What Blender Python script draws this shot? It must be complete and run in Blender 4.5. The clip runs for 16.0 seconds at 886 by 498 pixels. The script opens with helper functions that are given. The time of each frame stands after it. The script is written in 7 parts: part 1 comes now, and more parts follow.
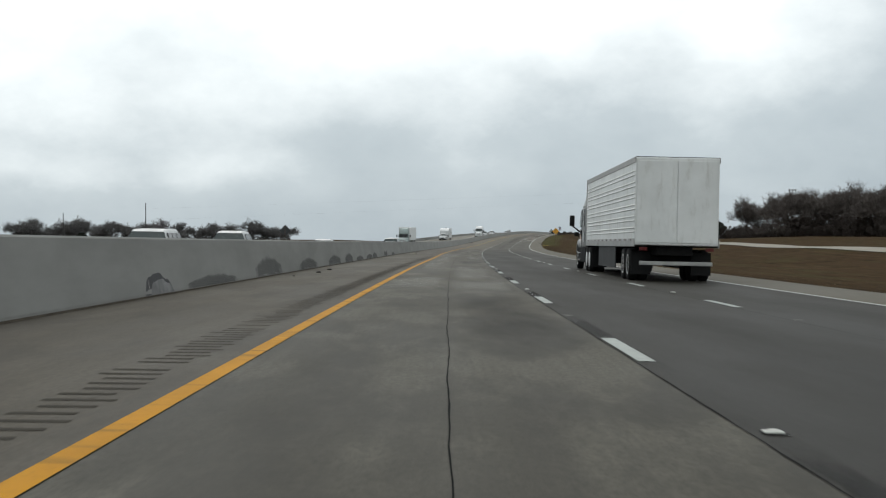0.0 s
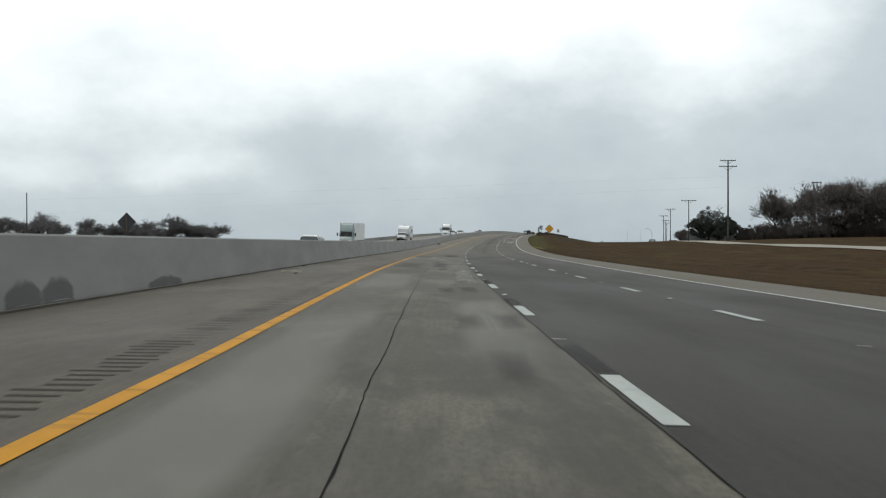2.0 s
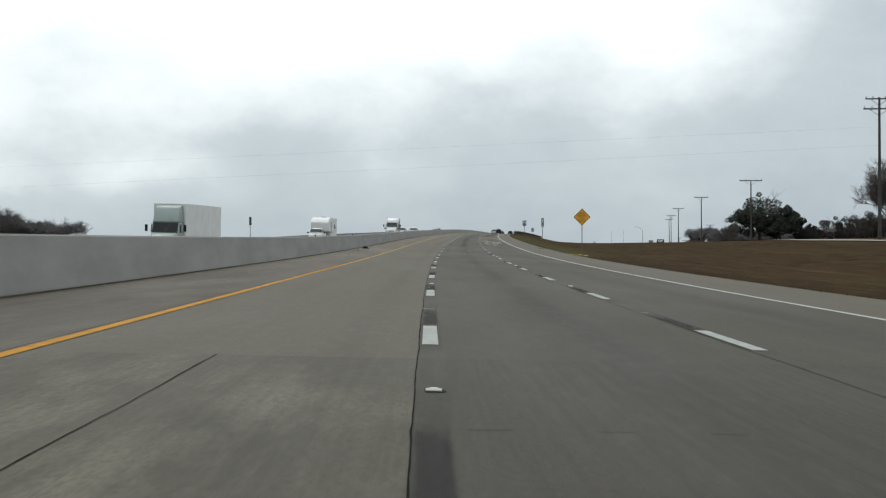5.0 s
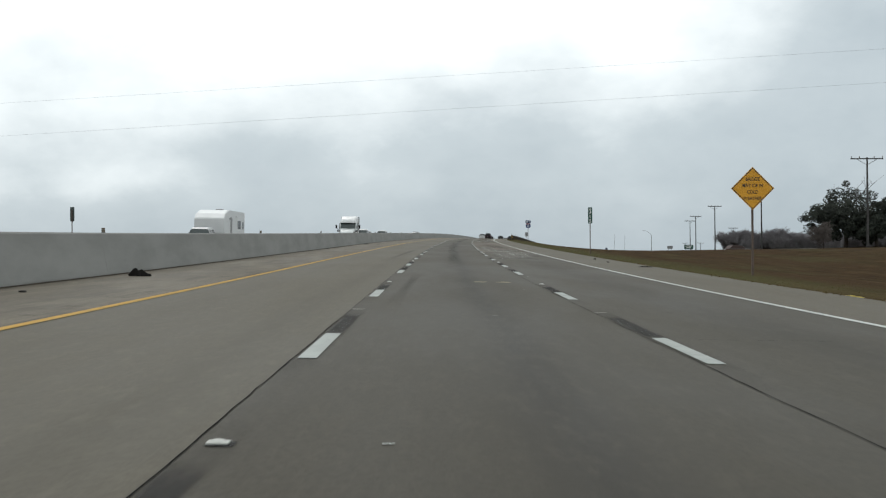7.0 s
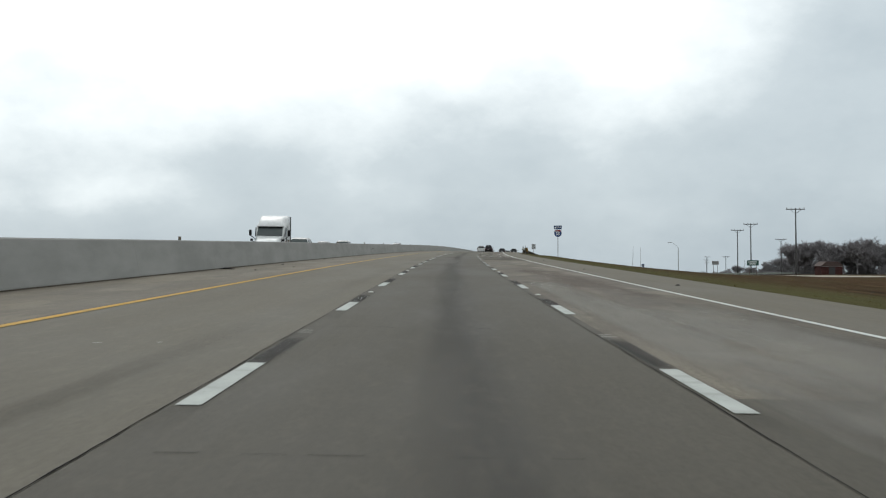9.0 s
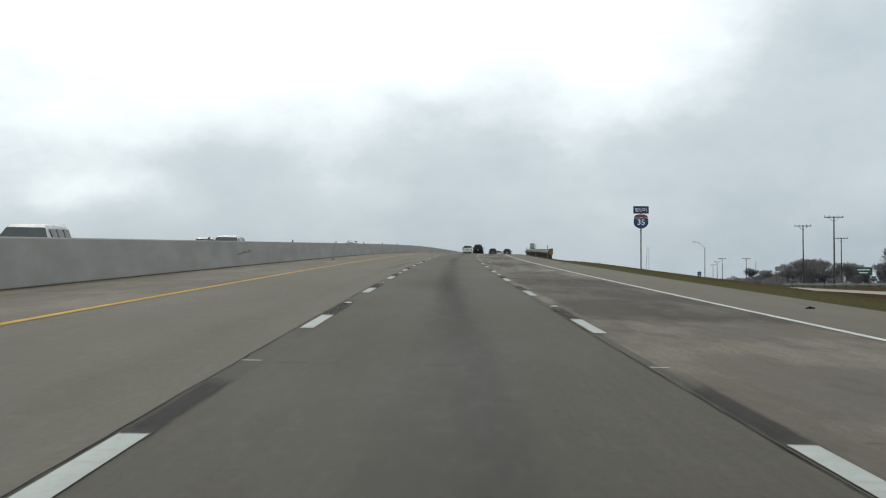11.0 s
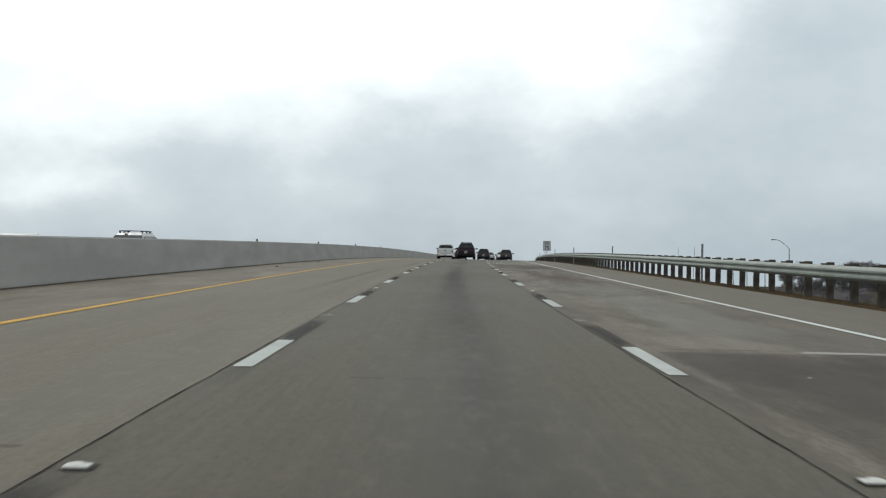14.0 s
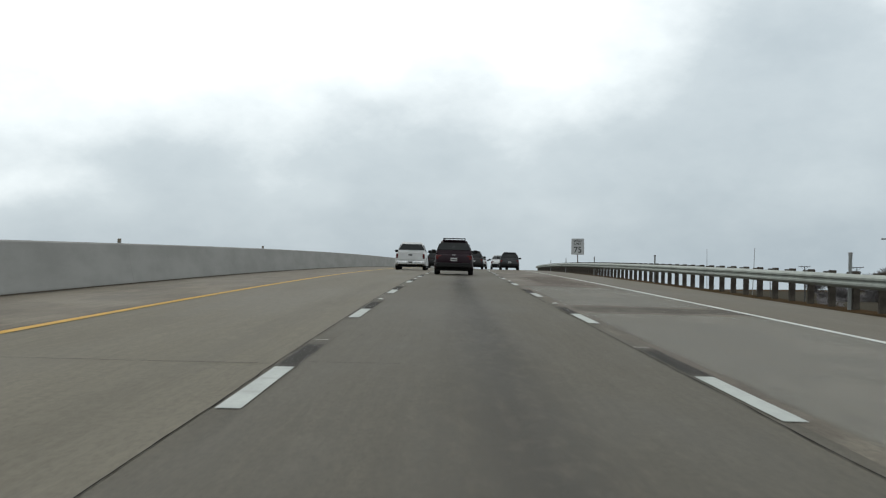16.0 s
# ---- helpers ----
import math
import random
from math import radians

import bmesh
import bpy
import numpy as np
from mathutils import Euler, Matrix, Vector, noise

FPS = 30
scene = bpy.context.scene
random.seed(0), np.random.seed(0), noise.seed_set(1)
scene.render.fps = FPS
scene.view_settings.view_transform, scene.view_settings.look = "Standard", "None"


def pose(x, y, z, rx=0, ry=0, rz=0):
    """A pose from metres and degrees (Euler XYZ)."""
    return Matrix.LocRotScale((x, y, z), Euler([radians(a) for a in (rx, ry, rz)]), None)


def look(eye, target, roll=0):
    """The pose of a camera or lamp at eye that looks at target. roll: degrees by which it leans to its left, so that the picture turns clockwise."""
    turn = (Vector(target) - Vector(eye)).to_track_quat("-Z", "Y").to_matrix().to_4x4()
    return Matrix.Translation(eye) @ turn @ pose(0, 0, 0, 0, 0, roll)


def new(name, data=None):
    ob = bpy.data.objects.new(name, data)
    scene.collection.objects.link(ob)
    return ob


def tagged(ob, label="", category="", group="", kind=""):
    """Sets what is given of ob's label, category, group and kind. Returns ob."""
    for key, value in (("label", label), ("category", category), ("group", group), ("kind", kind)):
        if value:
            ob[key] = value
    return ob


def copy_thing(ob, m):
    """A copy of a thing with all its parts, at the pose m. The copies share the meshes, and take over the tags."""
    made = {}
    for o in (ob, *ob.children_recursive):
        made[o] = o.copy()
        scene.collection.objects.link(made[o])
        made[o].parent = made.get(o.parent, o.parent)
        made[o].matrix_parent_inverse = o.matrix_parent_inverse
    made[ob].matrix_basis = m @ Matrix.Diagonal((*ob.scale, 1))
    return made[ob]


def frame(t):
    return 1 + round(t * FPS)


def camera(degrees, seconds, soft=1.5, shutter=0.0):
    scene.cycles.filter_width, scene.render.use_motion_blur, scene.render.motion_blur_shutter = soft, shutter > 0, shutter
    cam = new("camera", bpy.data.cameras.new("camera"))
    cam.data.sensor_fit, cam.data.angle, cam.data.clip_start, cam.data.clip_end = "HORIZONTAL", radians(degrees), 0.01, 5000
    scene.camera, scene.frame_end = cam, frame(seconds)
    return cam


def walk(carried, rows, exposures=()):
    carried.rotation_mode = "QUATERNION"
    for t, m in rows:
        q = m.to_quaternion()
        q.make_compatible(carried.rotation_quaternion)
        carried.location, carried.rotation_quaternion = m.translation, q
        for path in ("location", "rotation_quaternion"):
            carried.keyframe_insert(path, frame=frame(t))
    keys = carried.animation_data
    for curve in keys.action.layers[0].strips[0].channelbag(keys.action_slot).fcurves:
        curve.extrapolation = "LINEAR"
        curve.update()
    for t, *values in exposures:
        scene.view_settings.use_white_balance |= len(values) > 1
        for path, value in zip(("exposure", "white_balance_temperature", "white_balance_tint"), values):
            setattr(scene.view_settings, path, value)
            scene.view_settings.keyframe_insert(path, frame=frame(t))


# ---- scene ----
import itertools
FOV = 36.38
# the road's plan: curvature (1e-4 per metre) and grade (per cent) at stations every 60 m from -60 m
CURVE = [-2.118, -2.118, -2.341, -2.467, -2.79, -2.575, -1.987, -1.522, -1.832, -2.618, -2.745, -2.809, -2.731, -2.534, -2.321, -2.091, -1.848, -1.604, -1.36, -1.115, -0.871, -0.627, -0.383]
GRADE = [-0.265, -0.129, 0.001, 0.11, 0.203, 0.688, 1.408, 1.552, 1.426, 1.419, 1.337, 0.948, 0.288, -0.279, -0.673, -0.929, -1.085, -1.167, -1.199, -1.2, -1.2, -1.199, -1.197]
BANK = -0.02012
EYE = 1.004
# seconds, station, offset to the right of the first lane line, yaw, pitch, roll against the road
RIDE = [
    (0.0, -3.249, -1.788, 0.031, -0.185, -0.07),
    (0.5, 15.38, -1.772, -0.049, -0.153, -0.134),
    (1.0, 34.19, -1.73, -0.355, -0.248, 0.076),
    (1.5, 52.893, -1.572, -0.448, -0.248, -0.136),
    (2.0, 71.872, -1.398, -0.554, -0.213, -0.221),
    (2.5, 90.721, -1.227, -0.716, -0.218, -0.391),
    (3.0, 109.804, -1.007, -0.861, -0.161, -0.806),
    (3.5, 129.196, -0.769, -0.845, -0.161, 0.093),
    (4.0, 147.873, -0.521, -0.867, -0.17, 0.089),
    (4.5, 166.241, -0.278, -0.852, -0.206, 0.079),
    (5, 184.298, -0.038, -0.837, -0.242, 0.069),
    (5.5, 202.237, 0.204, -0.823, -0.279, 0.059),
    (6, 220.25, 0.457, -0.808, -0.315, 0.049),
    (6.5, 238.636, 0.755, -0.793, -0.351, 0.039),
    (7.0, 257.096, 1.057, -0.51, -0.348, 0.266),
    (7.5, 275.874, 1.183, -0.379, -0.29, 0.003),
    (8.0, 293.55, 1.354, -0.229, -0.181, 0.023),
    (8.5, 312.088, 1.512, -0.155, -0.162, 0.1),
    (9.0, 330.896, 1.572, 0.023, -0.157, 0.22),
    (9.5, 349.707, 1.604, -0.03, -0.163, 0.184),
    (10, 368.546, 1.602, -0.083, -0.169, 0.148),
    (10.5, 387.316, 1.583, -0.135, -0.175, 0.111),
    (11, 405.936, 1.574, -0.188, -0.181, 0.075),
    (11.5, 424.357, 1.602, -0.241, -0.187, 0.039),
    (12.0, 442.35, 1.668, -0.174, -0.074, 0.01),
    (12.5, 460.995, 1.776, -0.11, -0.119, 0.4),
    (13.0, 479.697, 1.703, -0.028, -0.131, 0.271),
    (13.5, 498.631, 1.632, -0.056, -0.128, -0.021),
    (14.0, 517.235, 1.607, -0.012, -0.197, -0.049),
    (14.5, 536.353, 1.591, 0.042, -0.204, 0.063),
    (15.0, 553.93, 1.615, 0.123, -0.046, 0.161),
    (15.5, 572.467, 1.492, 0.114, -0.109, 0.117),
    (16.0, 590.98, 1.31, -0.105, 0.023, -0.266),
]
# offsets of the lines at these stations
LINE_S = [-20, 60, 84, 120, 180, 260, 340, 450, 560, 700]
YELLOW_U = [-3.55, -3.385, -3.31, -3.55, -3.60, -3.455, -3.47, -3.455, -3.445, -3.43]
JOINT_U = [-1.733, -1.819, -1.826, -1.836, -1.841, -1.841, -1.841, -1.841, -1.841, -1.841]
LANE_U = [3.39, 3.319, 3.325, 3.335, 3.198, 3.424, 3.414, 3.453, 3.462, 3.516]
EDGE_U = [6.64, 6.62, 6.58, 6.56, 6.58, 6.667, 6.667, 6.69, 6.73, 6.744]
WALL_U = [-6.847, -6.796, -6.786, -6.772, -6.736, -6.714, -6.678, -6.652, -6.62, -6.605]
DASH_A, DASH_B, WALL_H = -0.129, -0.103, 1.011


def yellow_at(s):
    return float(np.interp(s, LINE_S, YELLOW_U))


def lane_j(s):
    return float(np.interp(s, LINE_S, JOINT_U))


def lane_b(s):
    return float(np.interp(s, LINE_S, LANE_U))


def edge_at(s):
    return float(np.interp(s, LINE_S, EDGE_U))


def wall_toe(s):
    return float(np.interp(s, LINE_S, WALL_U))


def left_edge(s):
    return wall_toe(s) - 17.0


class Plan:
    """The road's centre line: x, y, z and heading at each station."""
    step = 2.0
    first = -400.0


def make_plan():
    st = np.arange(Plan.first, 1500.0, Plan.step)
    knots = np.arange(len(CURVE)) * 60.0 - 60.0
    kap, gr = np.interp(st, knots, CURVE) * 1e-4, np.interp(st, knots, GRADE) * 1e-2
    zero = int(np.searchsorted(st, 0.0))

    def total(v):
        c = np.concatenate([[0], np.cumsum((v[1:] + v[:-1]) / 2 * Plan.step)])
        return c - c[zero]
    head = total(kap)
    return st, total(-np.sin(head)), total(np.cos(head)), total(gr), head, gr


ST, RX, RY, RZ, RH, RG = make_plan()


def at(s, u, z=0.0):
    """World place at station s, u to the right of the first lane line, z over the banked road."""
    h = np.interp(s, ST, RH)
    return Vector((np.interp(s, ST, RX) + math.cos(h) * u, np.interp(s, ST, RY) + math.sin(h) * u,
                   np.interp(s, ST, RZ) + BANK * u + z))


def heading(s):
    return math.degrees(np.interp(s, ST, RH))


def on_road(s, u, z=0.0, turn=0.0):
    """Pose of a thing that faces along the road."""
    p = at(s, u, z)
    pitch = math.degrees(math.atan(np.interp(s, ST, RG)))
    sign = math.cos(radians(turn))
    return pose(p.x, p.y, p.z, pitch * sign, -math.degrees(math.atan(BANK)) * sign, heading(s) + turn)


def upright(s, u, z, turn=0.0):
    p = at(s, u)
    return pose(p.x, p.y, z, 0, 0, heading(s) + turn)


# ---- camera ----
def ride_pose(s, u, yaw, pitch, roll):
    p = at(s, u, EYE)
    grade = math.degrees(math.atan(np.interp(s, ST, RG)))
    turn = Matrix.Rotation(radians(heading(s) + yaw), 4, "Z") @ Matrix.Rotation(radians(90 + grade + pitch), 4, "X")
    return Matrix.Translation(p) @ turn @ Matrix.Rotation(radians(-roll), 4, "Z")


cam = camera(FOV, 16.0, soft=1.2, shutter=0.05)
walk(cam, [(t, ride_pose(*r)) for t, *r in RIDE], [(0.0, -0.12), (4.0, -0.08), (7.0, -0.06), (9.0, 0.0), (16.0, 0.0)])

# ---- world and light ----
world = bpy.data.worlds.new("overcast")
scene.world = world
world.use_nodes = True


def sky_nodes(nt):
    n, l = nt.nodes, nt.links
    n.clear()
    out, bg = n.new("ShaderNodeOutputWorld"), n.new("ShaderNodeBackground")
    l.new(bg.outputs[0], out.inputs[0])
    co = n.new("ShaderNodeTexCoord")

    def maths(op, a, b=0.0, clamp=False):
        m = n.new("ShaderNodeMath")
        m.operation, m.use_clamp = op, clamp
        for i, v in enumerate((a, b)):
            if isinstance(v, (int, float)):
                m.inputs[i].default_value = v
            else:
                l.new(v, m.inputs[i])
        return m.outputs[0]

    def ramp(v, a, b, c, d):
        m = n.new("ShaderNodeMapRange")
        m.interpolation_type = "SMOOTHSTEP"
        l.new(v, m.inputs[0])
        for i, x in enumerate((a, b, c, d)):
            m.inputs[i + 1].default_value = x
        return m.outputs[0]

    sep = n.new("ShaderNodeSeparateXYZ")
    # the clouds' edges are torn by noise that is stretched along the horizon
    mp = n.new("ShaderNodeMapping")
    mp.inputs["Scale"].default_value = (1, 1, 1.7)
    l.new(co.outputs["Generated"], mp.inputs[0])

    def cloud(scale, detail, rough, w=0.0):
        t = n.new("ShaderNodeTexNoise")
        t.noise_dimensions = "4D"
        t.inputs["Scale"].default_value, t.inputs["Detail"].default_value = scale, detail
        t.inputs["Roughness"].default_value, t.inputs["W"].default_value = rough, w
        l.new(mp.outputs[0], t.inputs["Vector"])
        return t
    warp = cloud(9, 5, 0.55, 3.1)
    add = n.new("ShaderNodeVectorMath")
    add.operation = "MULTIPLY_ADD"
    l.new(warp.outputs["Color"], add.inputs[0])
    add.inputs[1].default_value, add.inputs[2].default_value = (0.07, 0.07, 0.05), (-0.035, -0.035, -0.025)
    moved = n.new("ShaderNodeVectorMath")
    moved.operation = "ADD"
    l.new(co.outputs["Generated"], moved.inputs[0])
    l.new(add.outputs[0], moved.inputs[1])
    l.new(moved.outputs[0], sep.inputs[0])
    up = maths("MULTIPLY", sep.outputs[2], 57.3)
    az = maths("MULTIPLY", maths("ARCTAN2", sep.outputs[0], sep.outputs[1]), 57.3)
    total = ramp(up, -2.5, 12.0, SKY[0], SKY[1])
    for a, e, wa, we, power in CLOUDS:
        dx = maths("DIVIDE", maths("SUBTRACT", az, a), wa)
        dy = maths("DIVIDE", maths("SUBTRACT", up, e), we)
        r = maths("SQRT", maths("ADD", maths("MULTIPLY", dx, dx), maths("MULTIPLY", dy, dy)))
        total = maths("ADD", total, ramp(r, 0.0, 1.0, power, 0.0))
    fine = cloud(11, 7, 0.62)
    total = maths("ADD", total, maths("MULTIPLY", maths("SUBTRACT", fine.outputs[0], 0.5), 0.28))
    lumps = cloud(24, 5, 0.6, 5.2)
    total = maths("ADD", total, maths("MULTIPLY", maths("SUBTRACT", lumps.outputs[0], 0.5), 0.20))
    soft = cloud(8.0, 5, 0.55, 7.7)
    total = maths("ADD", total, maths("MULTIPLY", maths("SUBTRACT", soft.outputs[0], 0.5), 0.48))
    cr = n.new("ShaderNodeValToRGB")
    el = cr.color_ramp.elements
    el[0].position, el[0].color = 0.0, SKY_DARK
    el[1].position, el[1].color = 1.0, SKY_WHITE
    mid = el.new(0.5)
    mid.color = SKY_MID
    l.new(total, cr.inputs[0])
    sky = n.new("ShaderNodeTexSky")
    sky.sky_type, sky.sun_disc = "NISHITA", False
    sky.sun_elevation, sky.sun_rotation = radians(48), radians(-12)
    mix = n.new("ShaderNodeMix")
    mix.data_type = "RGBA"
    mix.inputs[0].default_value = 0.97
    dim = n.new("ShaderNodeMix")
    dim.data_type, dim.blend_type = "RGBA", "MULTIPLY"
    dim.inputs[0].default_value = 1.0
    l.new(sky.outputs[0], dim.inputs[6])
    dim.inputs[7].default_value = (0.1, 0.1, 0.1, 1)
    l.new(dim.outputs[2], mix.inputs[6])
    l.new(cr.outputs[0], mix.inputs[7])
    l.new(mix.outputs[2], bg.inputs[0])
    bg.inputs[1].default_value = 1.0


# the sky's brightness at the horizon and ten degrees up, then clouds: azimuth, height, two half-widths, weight
SKY = (0.15, 0.96)
SKY_DARK, SKY_MID, SKY_WHITE = (0.40, 0.480, 0.535, 1), (0.625, 0.705, 0.745, 1), (1.17, 1.24, 1.25, 1)
CLOUDS = [(-4.0, 4.0, 4.6, 2.2, -0.11), (-12, 4.5, 11.0, 5.0, 0.14), (6.4, 5.8, 6.5, 3.6, -0.12), (9.0, 3.6, 8.0, 2.6, -0.06), (17.5, 4.5, 8.0, 4.0, -0.26), (22, 1.0, 12, 3.0, -0.12),
          (21.5, 9.5, 8.5, 6.0, -0.44), (27, 6, 9, 7, -0.22), (-18, 7.0, 9.0, 6.0, 0.16), (-9.2, 3.0, 5.0, 1.6, 0.14), (-18, 2.8, 7.5, 1.8, 0.22), (-1.0, 10.5, 13, 7.0, 0.22),
          (11.6, 8.4, 3.6, 2.8, 0.12), (1.5, 2.8, 4, 1.4, 0.10), (13, 2.2, 5, 0.9, 0.08)]
sky_nodes(world.node_tree)
sun_data = bpy.data.lights.new("sun", "SUN")
sun_data.energy, sun_data.angle, sun_data.color = 0.7, radians(25), (1.0, 0.97, 0.93)
sun = new("sun", sun_data)
sun.matrix_world = look((0, 0, 60), (12, -52, 0))


# ---- materials ----
def material(name, rough=0.8, metal=0.0):
    m = bpy.data.materials.new(name)
    m.use_nodes = True
    b = m.node_tree.nodes["Principled BSDF"]
    b.inputs["Roughness"].default_value, b.inputs["Metallic"].default_value = rough, metal
    b.inputs["Specular IOR Level"].default_value = 0.5 if rough < 0.58 else 0.12
    return m, m.node_tree, b


def rgba(c):
    return (*c, 1.0) if len(c) == 3 else c


def coords(nt, kind):
    if kind == "uv":
        return nt.nodes.new("ShaderNodeUVMap").outputs[0]
    return nt.nodes.new("ShaderNodeTexCoord").outputs[{"object": "Object", "generated": "Generated"}[kind]]


def noise_of(nt, vec, scale, detail=5, rough=0.55, stretch=(1, 1, 1)):
    mp = nt.nodes.new("ShaderNodeMapping")
    mp.inputs["Scale"].default_value = stretch
    nt.links.new(vec, mp.inputs[0])
    t = nt.nodes.new("ShaderNodeTexNoise")
    t.inputs["Scale"].default_value, t.inputs["Detail"].default_value, t.inputs["Roughness"].default_value = scale, detail, rough
    nt.links.new(mp.outputs[0], t.inputs["Vector"])
    return t.outputs[0]


def step_of(nt, v, lo, hi, a=0.0, b=1.0):
    m = nt.nodes.new("ShaderNodeMapRange")
    m.interpolation_type = "SMOOTHSTEP"
    nt.links.new(v, m.inputs[0])
    for i, x in enumerate((lo, hi, a, b)):
        m.inputs[i + 1].default_value = x
    return m.outputs[0]


def calc(nt, op, a, b=0.0):
    m = nt.nodes.new("ShaderNodeMath")
    m.operation = op
    for i, v in enumerate((a, b)):
        if isinstance(v, (int, float)):
            m.inputs[i].default_value = v
        else:
            nt.links.new(v, m.inputs[i])
    return m.outputs[0]


def mix_of(nt, fac, a, b):
    m = nt.nodes.new("ShaderNodeMix")
    m.data_type = "RGBA"
    for i, v in ((0, fac), (6, a), (7, b)):
        if isinstance(v, (int, float)):
            m.inputs[i].default_value = v
        elif isinstance(v, tuple):
            m.inputs[i].default_value = rgba(v)
        else:
            nt.links.new(v, m.inputs[i])
    return m.outputs[2]


def scaled(nt, col, gain):
    g = nt.nodes.new("ShaderNodeMix")
    g.data_type, g.blend_type = "RGBA", "MULTIPLY"
    g.inputs[0].default_value = 1.0
    nt.links.new(col, g.inputs[6])
    g.inputs[7].default_value = rgba(gain)
    return g.outputs[2]


def relief(nt, b, h, strength, distance=0.02):
    bump = nt.nodes.new("ShaderNodeBump")
    bump.inputs["Strength"].default_value, bump.inputs["Distance"].default_value = strength, distance
    nt.links.new(h, bump.inputs["Height"])
    nt.links.new(bump.outputs[0], b.inputs["Normal"])


def plain(name, c, rough=0.6, metal=0.0, vary=0.12, scale=3.0, grain=60.0, bump=0.15, kind="object", coat=0.0):
    """A surface of one paint or stuff with broad and fine variation."""
    m, nt, b = material(name, rough, metal)
    v = coords(nt, kind)
    big, small = noise_of(nt, v, scale, 4), noise_of(nt, v, grain, 3)
    dark, light = tuple(x * (1 - vary) for x in c), tuple(min(1, x * (1 + vary)) for x in c)
    col = mix_of(nt, step_of(nt, big, 0.3, 0.7), dark, light)
    col = mix_of(nt, step_of(nt, small, 0.35, 0.65, 0, 0.35), col, dark)
    nt.links.new(col, b.inputs["Base Color"])
    nt.links.new(step_of(nt, big, 0.3, 0.7, max(0.03, rough - 0.06), min(1, rough + 0.06)), b.inputs["Roughness"])
    if bump:
        relief(nt, b, small, bump, 0.004)
    b.inputs["Coat Weight"].default_value = coat
    if kind == "uv":
        b.inputs["Specular IOR Level"].default_value = 0.03
    return m


def paving(name, c, stain, track=None, patch=None, blotch=0.35, later=None):
    """Road surface over (station, offset): grain, long tyre tracks, stains and repaired patches."""
    m, nt, b = material(name, 0.85)
    uv = coords(nt, "uv")
    sep = nt.nodes.new("ShaderNodeSeparateXYZ")
    nt.links.new(uv, sep.inputs[0])
    grain = noise_of(nt, uv, 22, 5, 0.8, (0.45, 1, 1))
    speck = noise_of(nt, uv, 6, 7, 0.75, (0.28, 1, 1))
    long_n = noise_of(nt, uv, 1.0, 5, 0.6, (0.07, 1.7, 1))
    broad = noise_of(nt, uv, 0.45, 6, 0.58, (0.16, 1, 1))
    col = mix_of(nt, step_of(nt, broad, 0.36, 0.62), tuple(x * 0.90 for x in c), tuple(x * 1.10 for x in c))
    col = mix_of(nt, step_of(nt, long_n, 0.46, 0.66, 0, blotch), col, stain)
    if track:
        for centre, width, amount, shade in track:
            off = calc(nt, "ABSOLUTE", calc(nt, "SUBTRACT", calc(nt, "ADD", sep.outputs[1], calc(nt, "MULTIPLY", calc(nt, "SUBTRACT", broad, 0.5), 0.5)), centre))
            col = mix_of(nt, calc(nt, "MULTIPLY", step_of(nt, off, 0.0, width, amount, 0.0), step_of(nt, long_n, 0.3, 0.6, 0.75, 1.0)), col, shade)
    if patch:
        pale, amount = patch
        pn = noise_of(nt, uv, 1.0, 6, 0.62, (0.17, 0.6, 1))
        col = mix_of(nt, step_of(nt, pn, 0.47, 0.60, 0, amount), col, pale)
        pd = noise_of(nt, uv, 1.3, 6, 0.62, (0.20, 0.75, 1))
        col = mix_of(nt, step_of(nt, pd, 0.50, 0.64, 0, amount), col, stain)
    col = mix_of(nt, step_of(nt, grain, 0.40, 0.64, 0.0, 0.6), col, tuple(x * 0.62 for x in c))
    col = mix_of(nt, step_of(nt, speck, 0.46, 0.68, 0.0, 0.42), col, tuple(min(1, x * 1.3) for x in c))
    if later:
        # an older pour wears paler along the road
        for s0, s1, gain in later:
            g = scaled(nt, col, gain)
            col = mix_of(nt, step_of(nt, calc(nt, "ADD", sep.outputs[0], calc(nt, "MULTIPLY", long_n, 30.0)), s0, s1), col, g)
    # fine tining along the lane and a scatter of dark pits
    tine = noise_of(nt, uv, 9.0, 3, 0.6, (0.03, 1.6, 1))
    col = mix_of(nt, step_of(nt, tine, 0.40, 0.62, 0.0, 0.22), col, tuple(x * 0.75 for x in c))
    pit = noise_of(nt, uv, 60, 2, 0.5, (0.5, 1, 1))
    col = mix_of(nt, step_of(nt, pit, 0.60, 0.70, 0.0, 0.45), col, tuple(x * 0.45 for x in c))
    nt.links.new(scaled(nt, col, (0.92, 0.875, 0.80)), b.inputs["Base Color"])
    b.inputs["Specular IOR Level"].default_value = 0.10
    nt.links.new(step_of(nt, broad, 0.3, 0.7, 0.62, 0.74), b.inputs["Roughness"])
    relief(nt, b, grain, 0.35, 0.006)
    return m


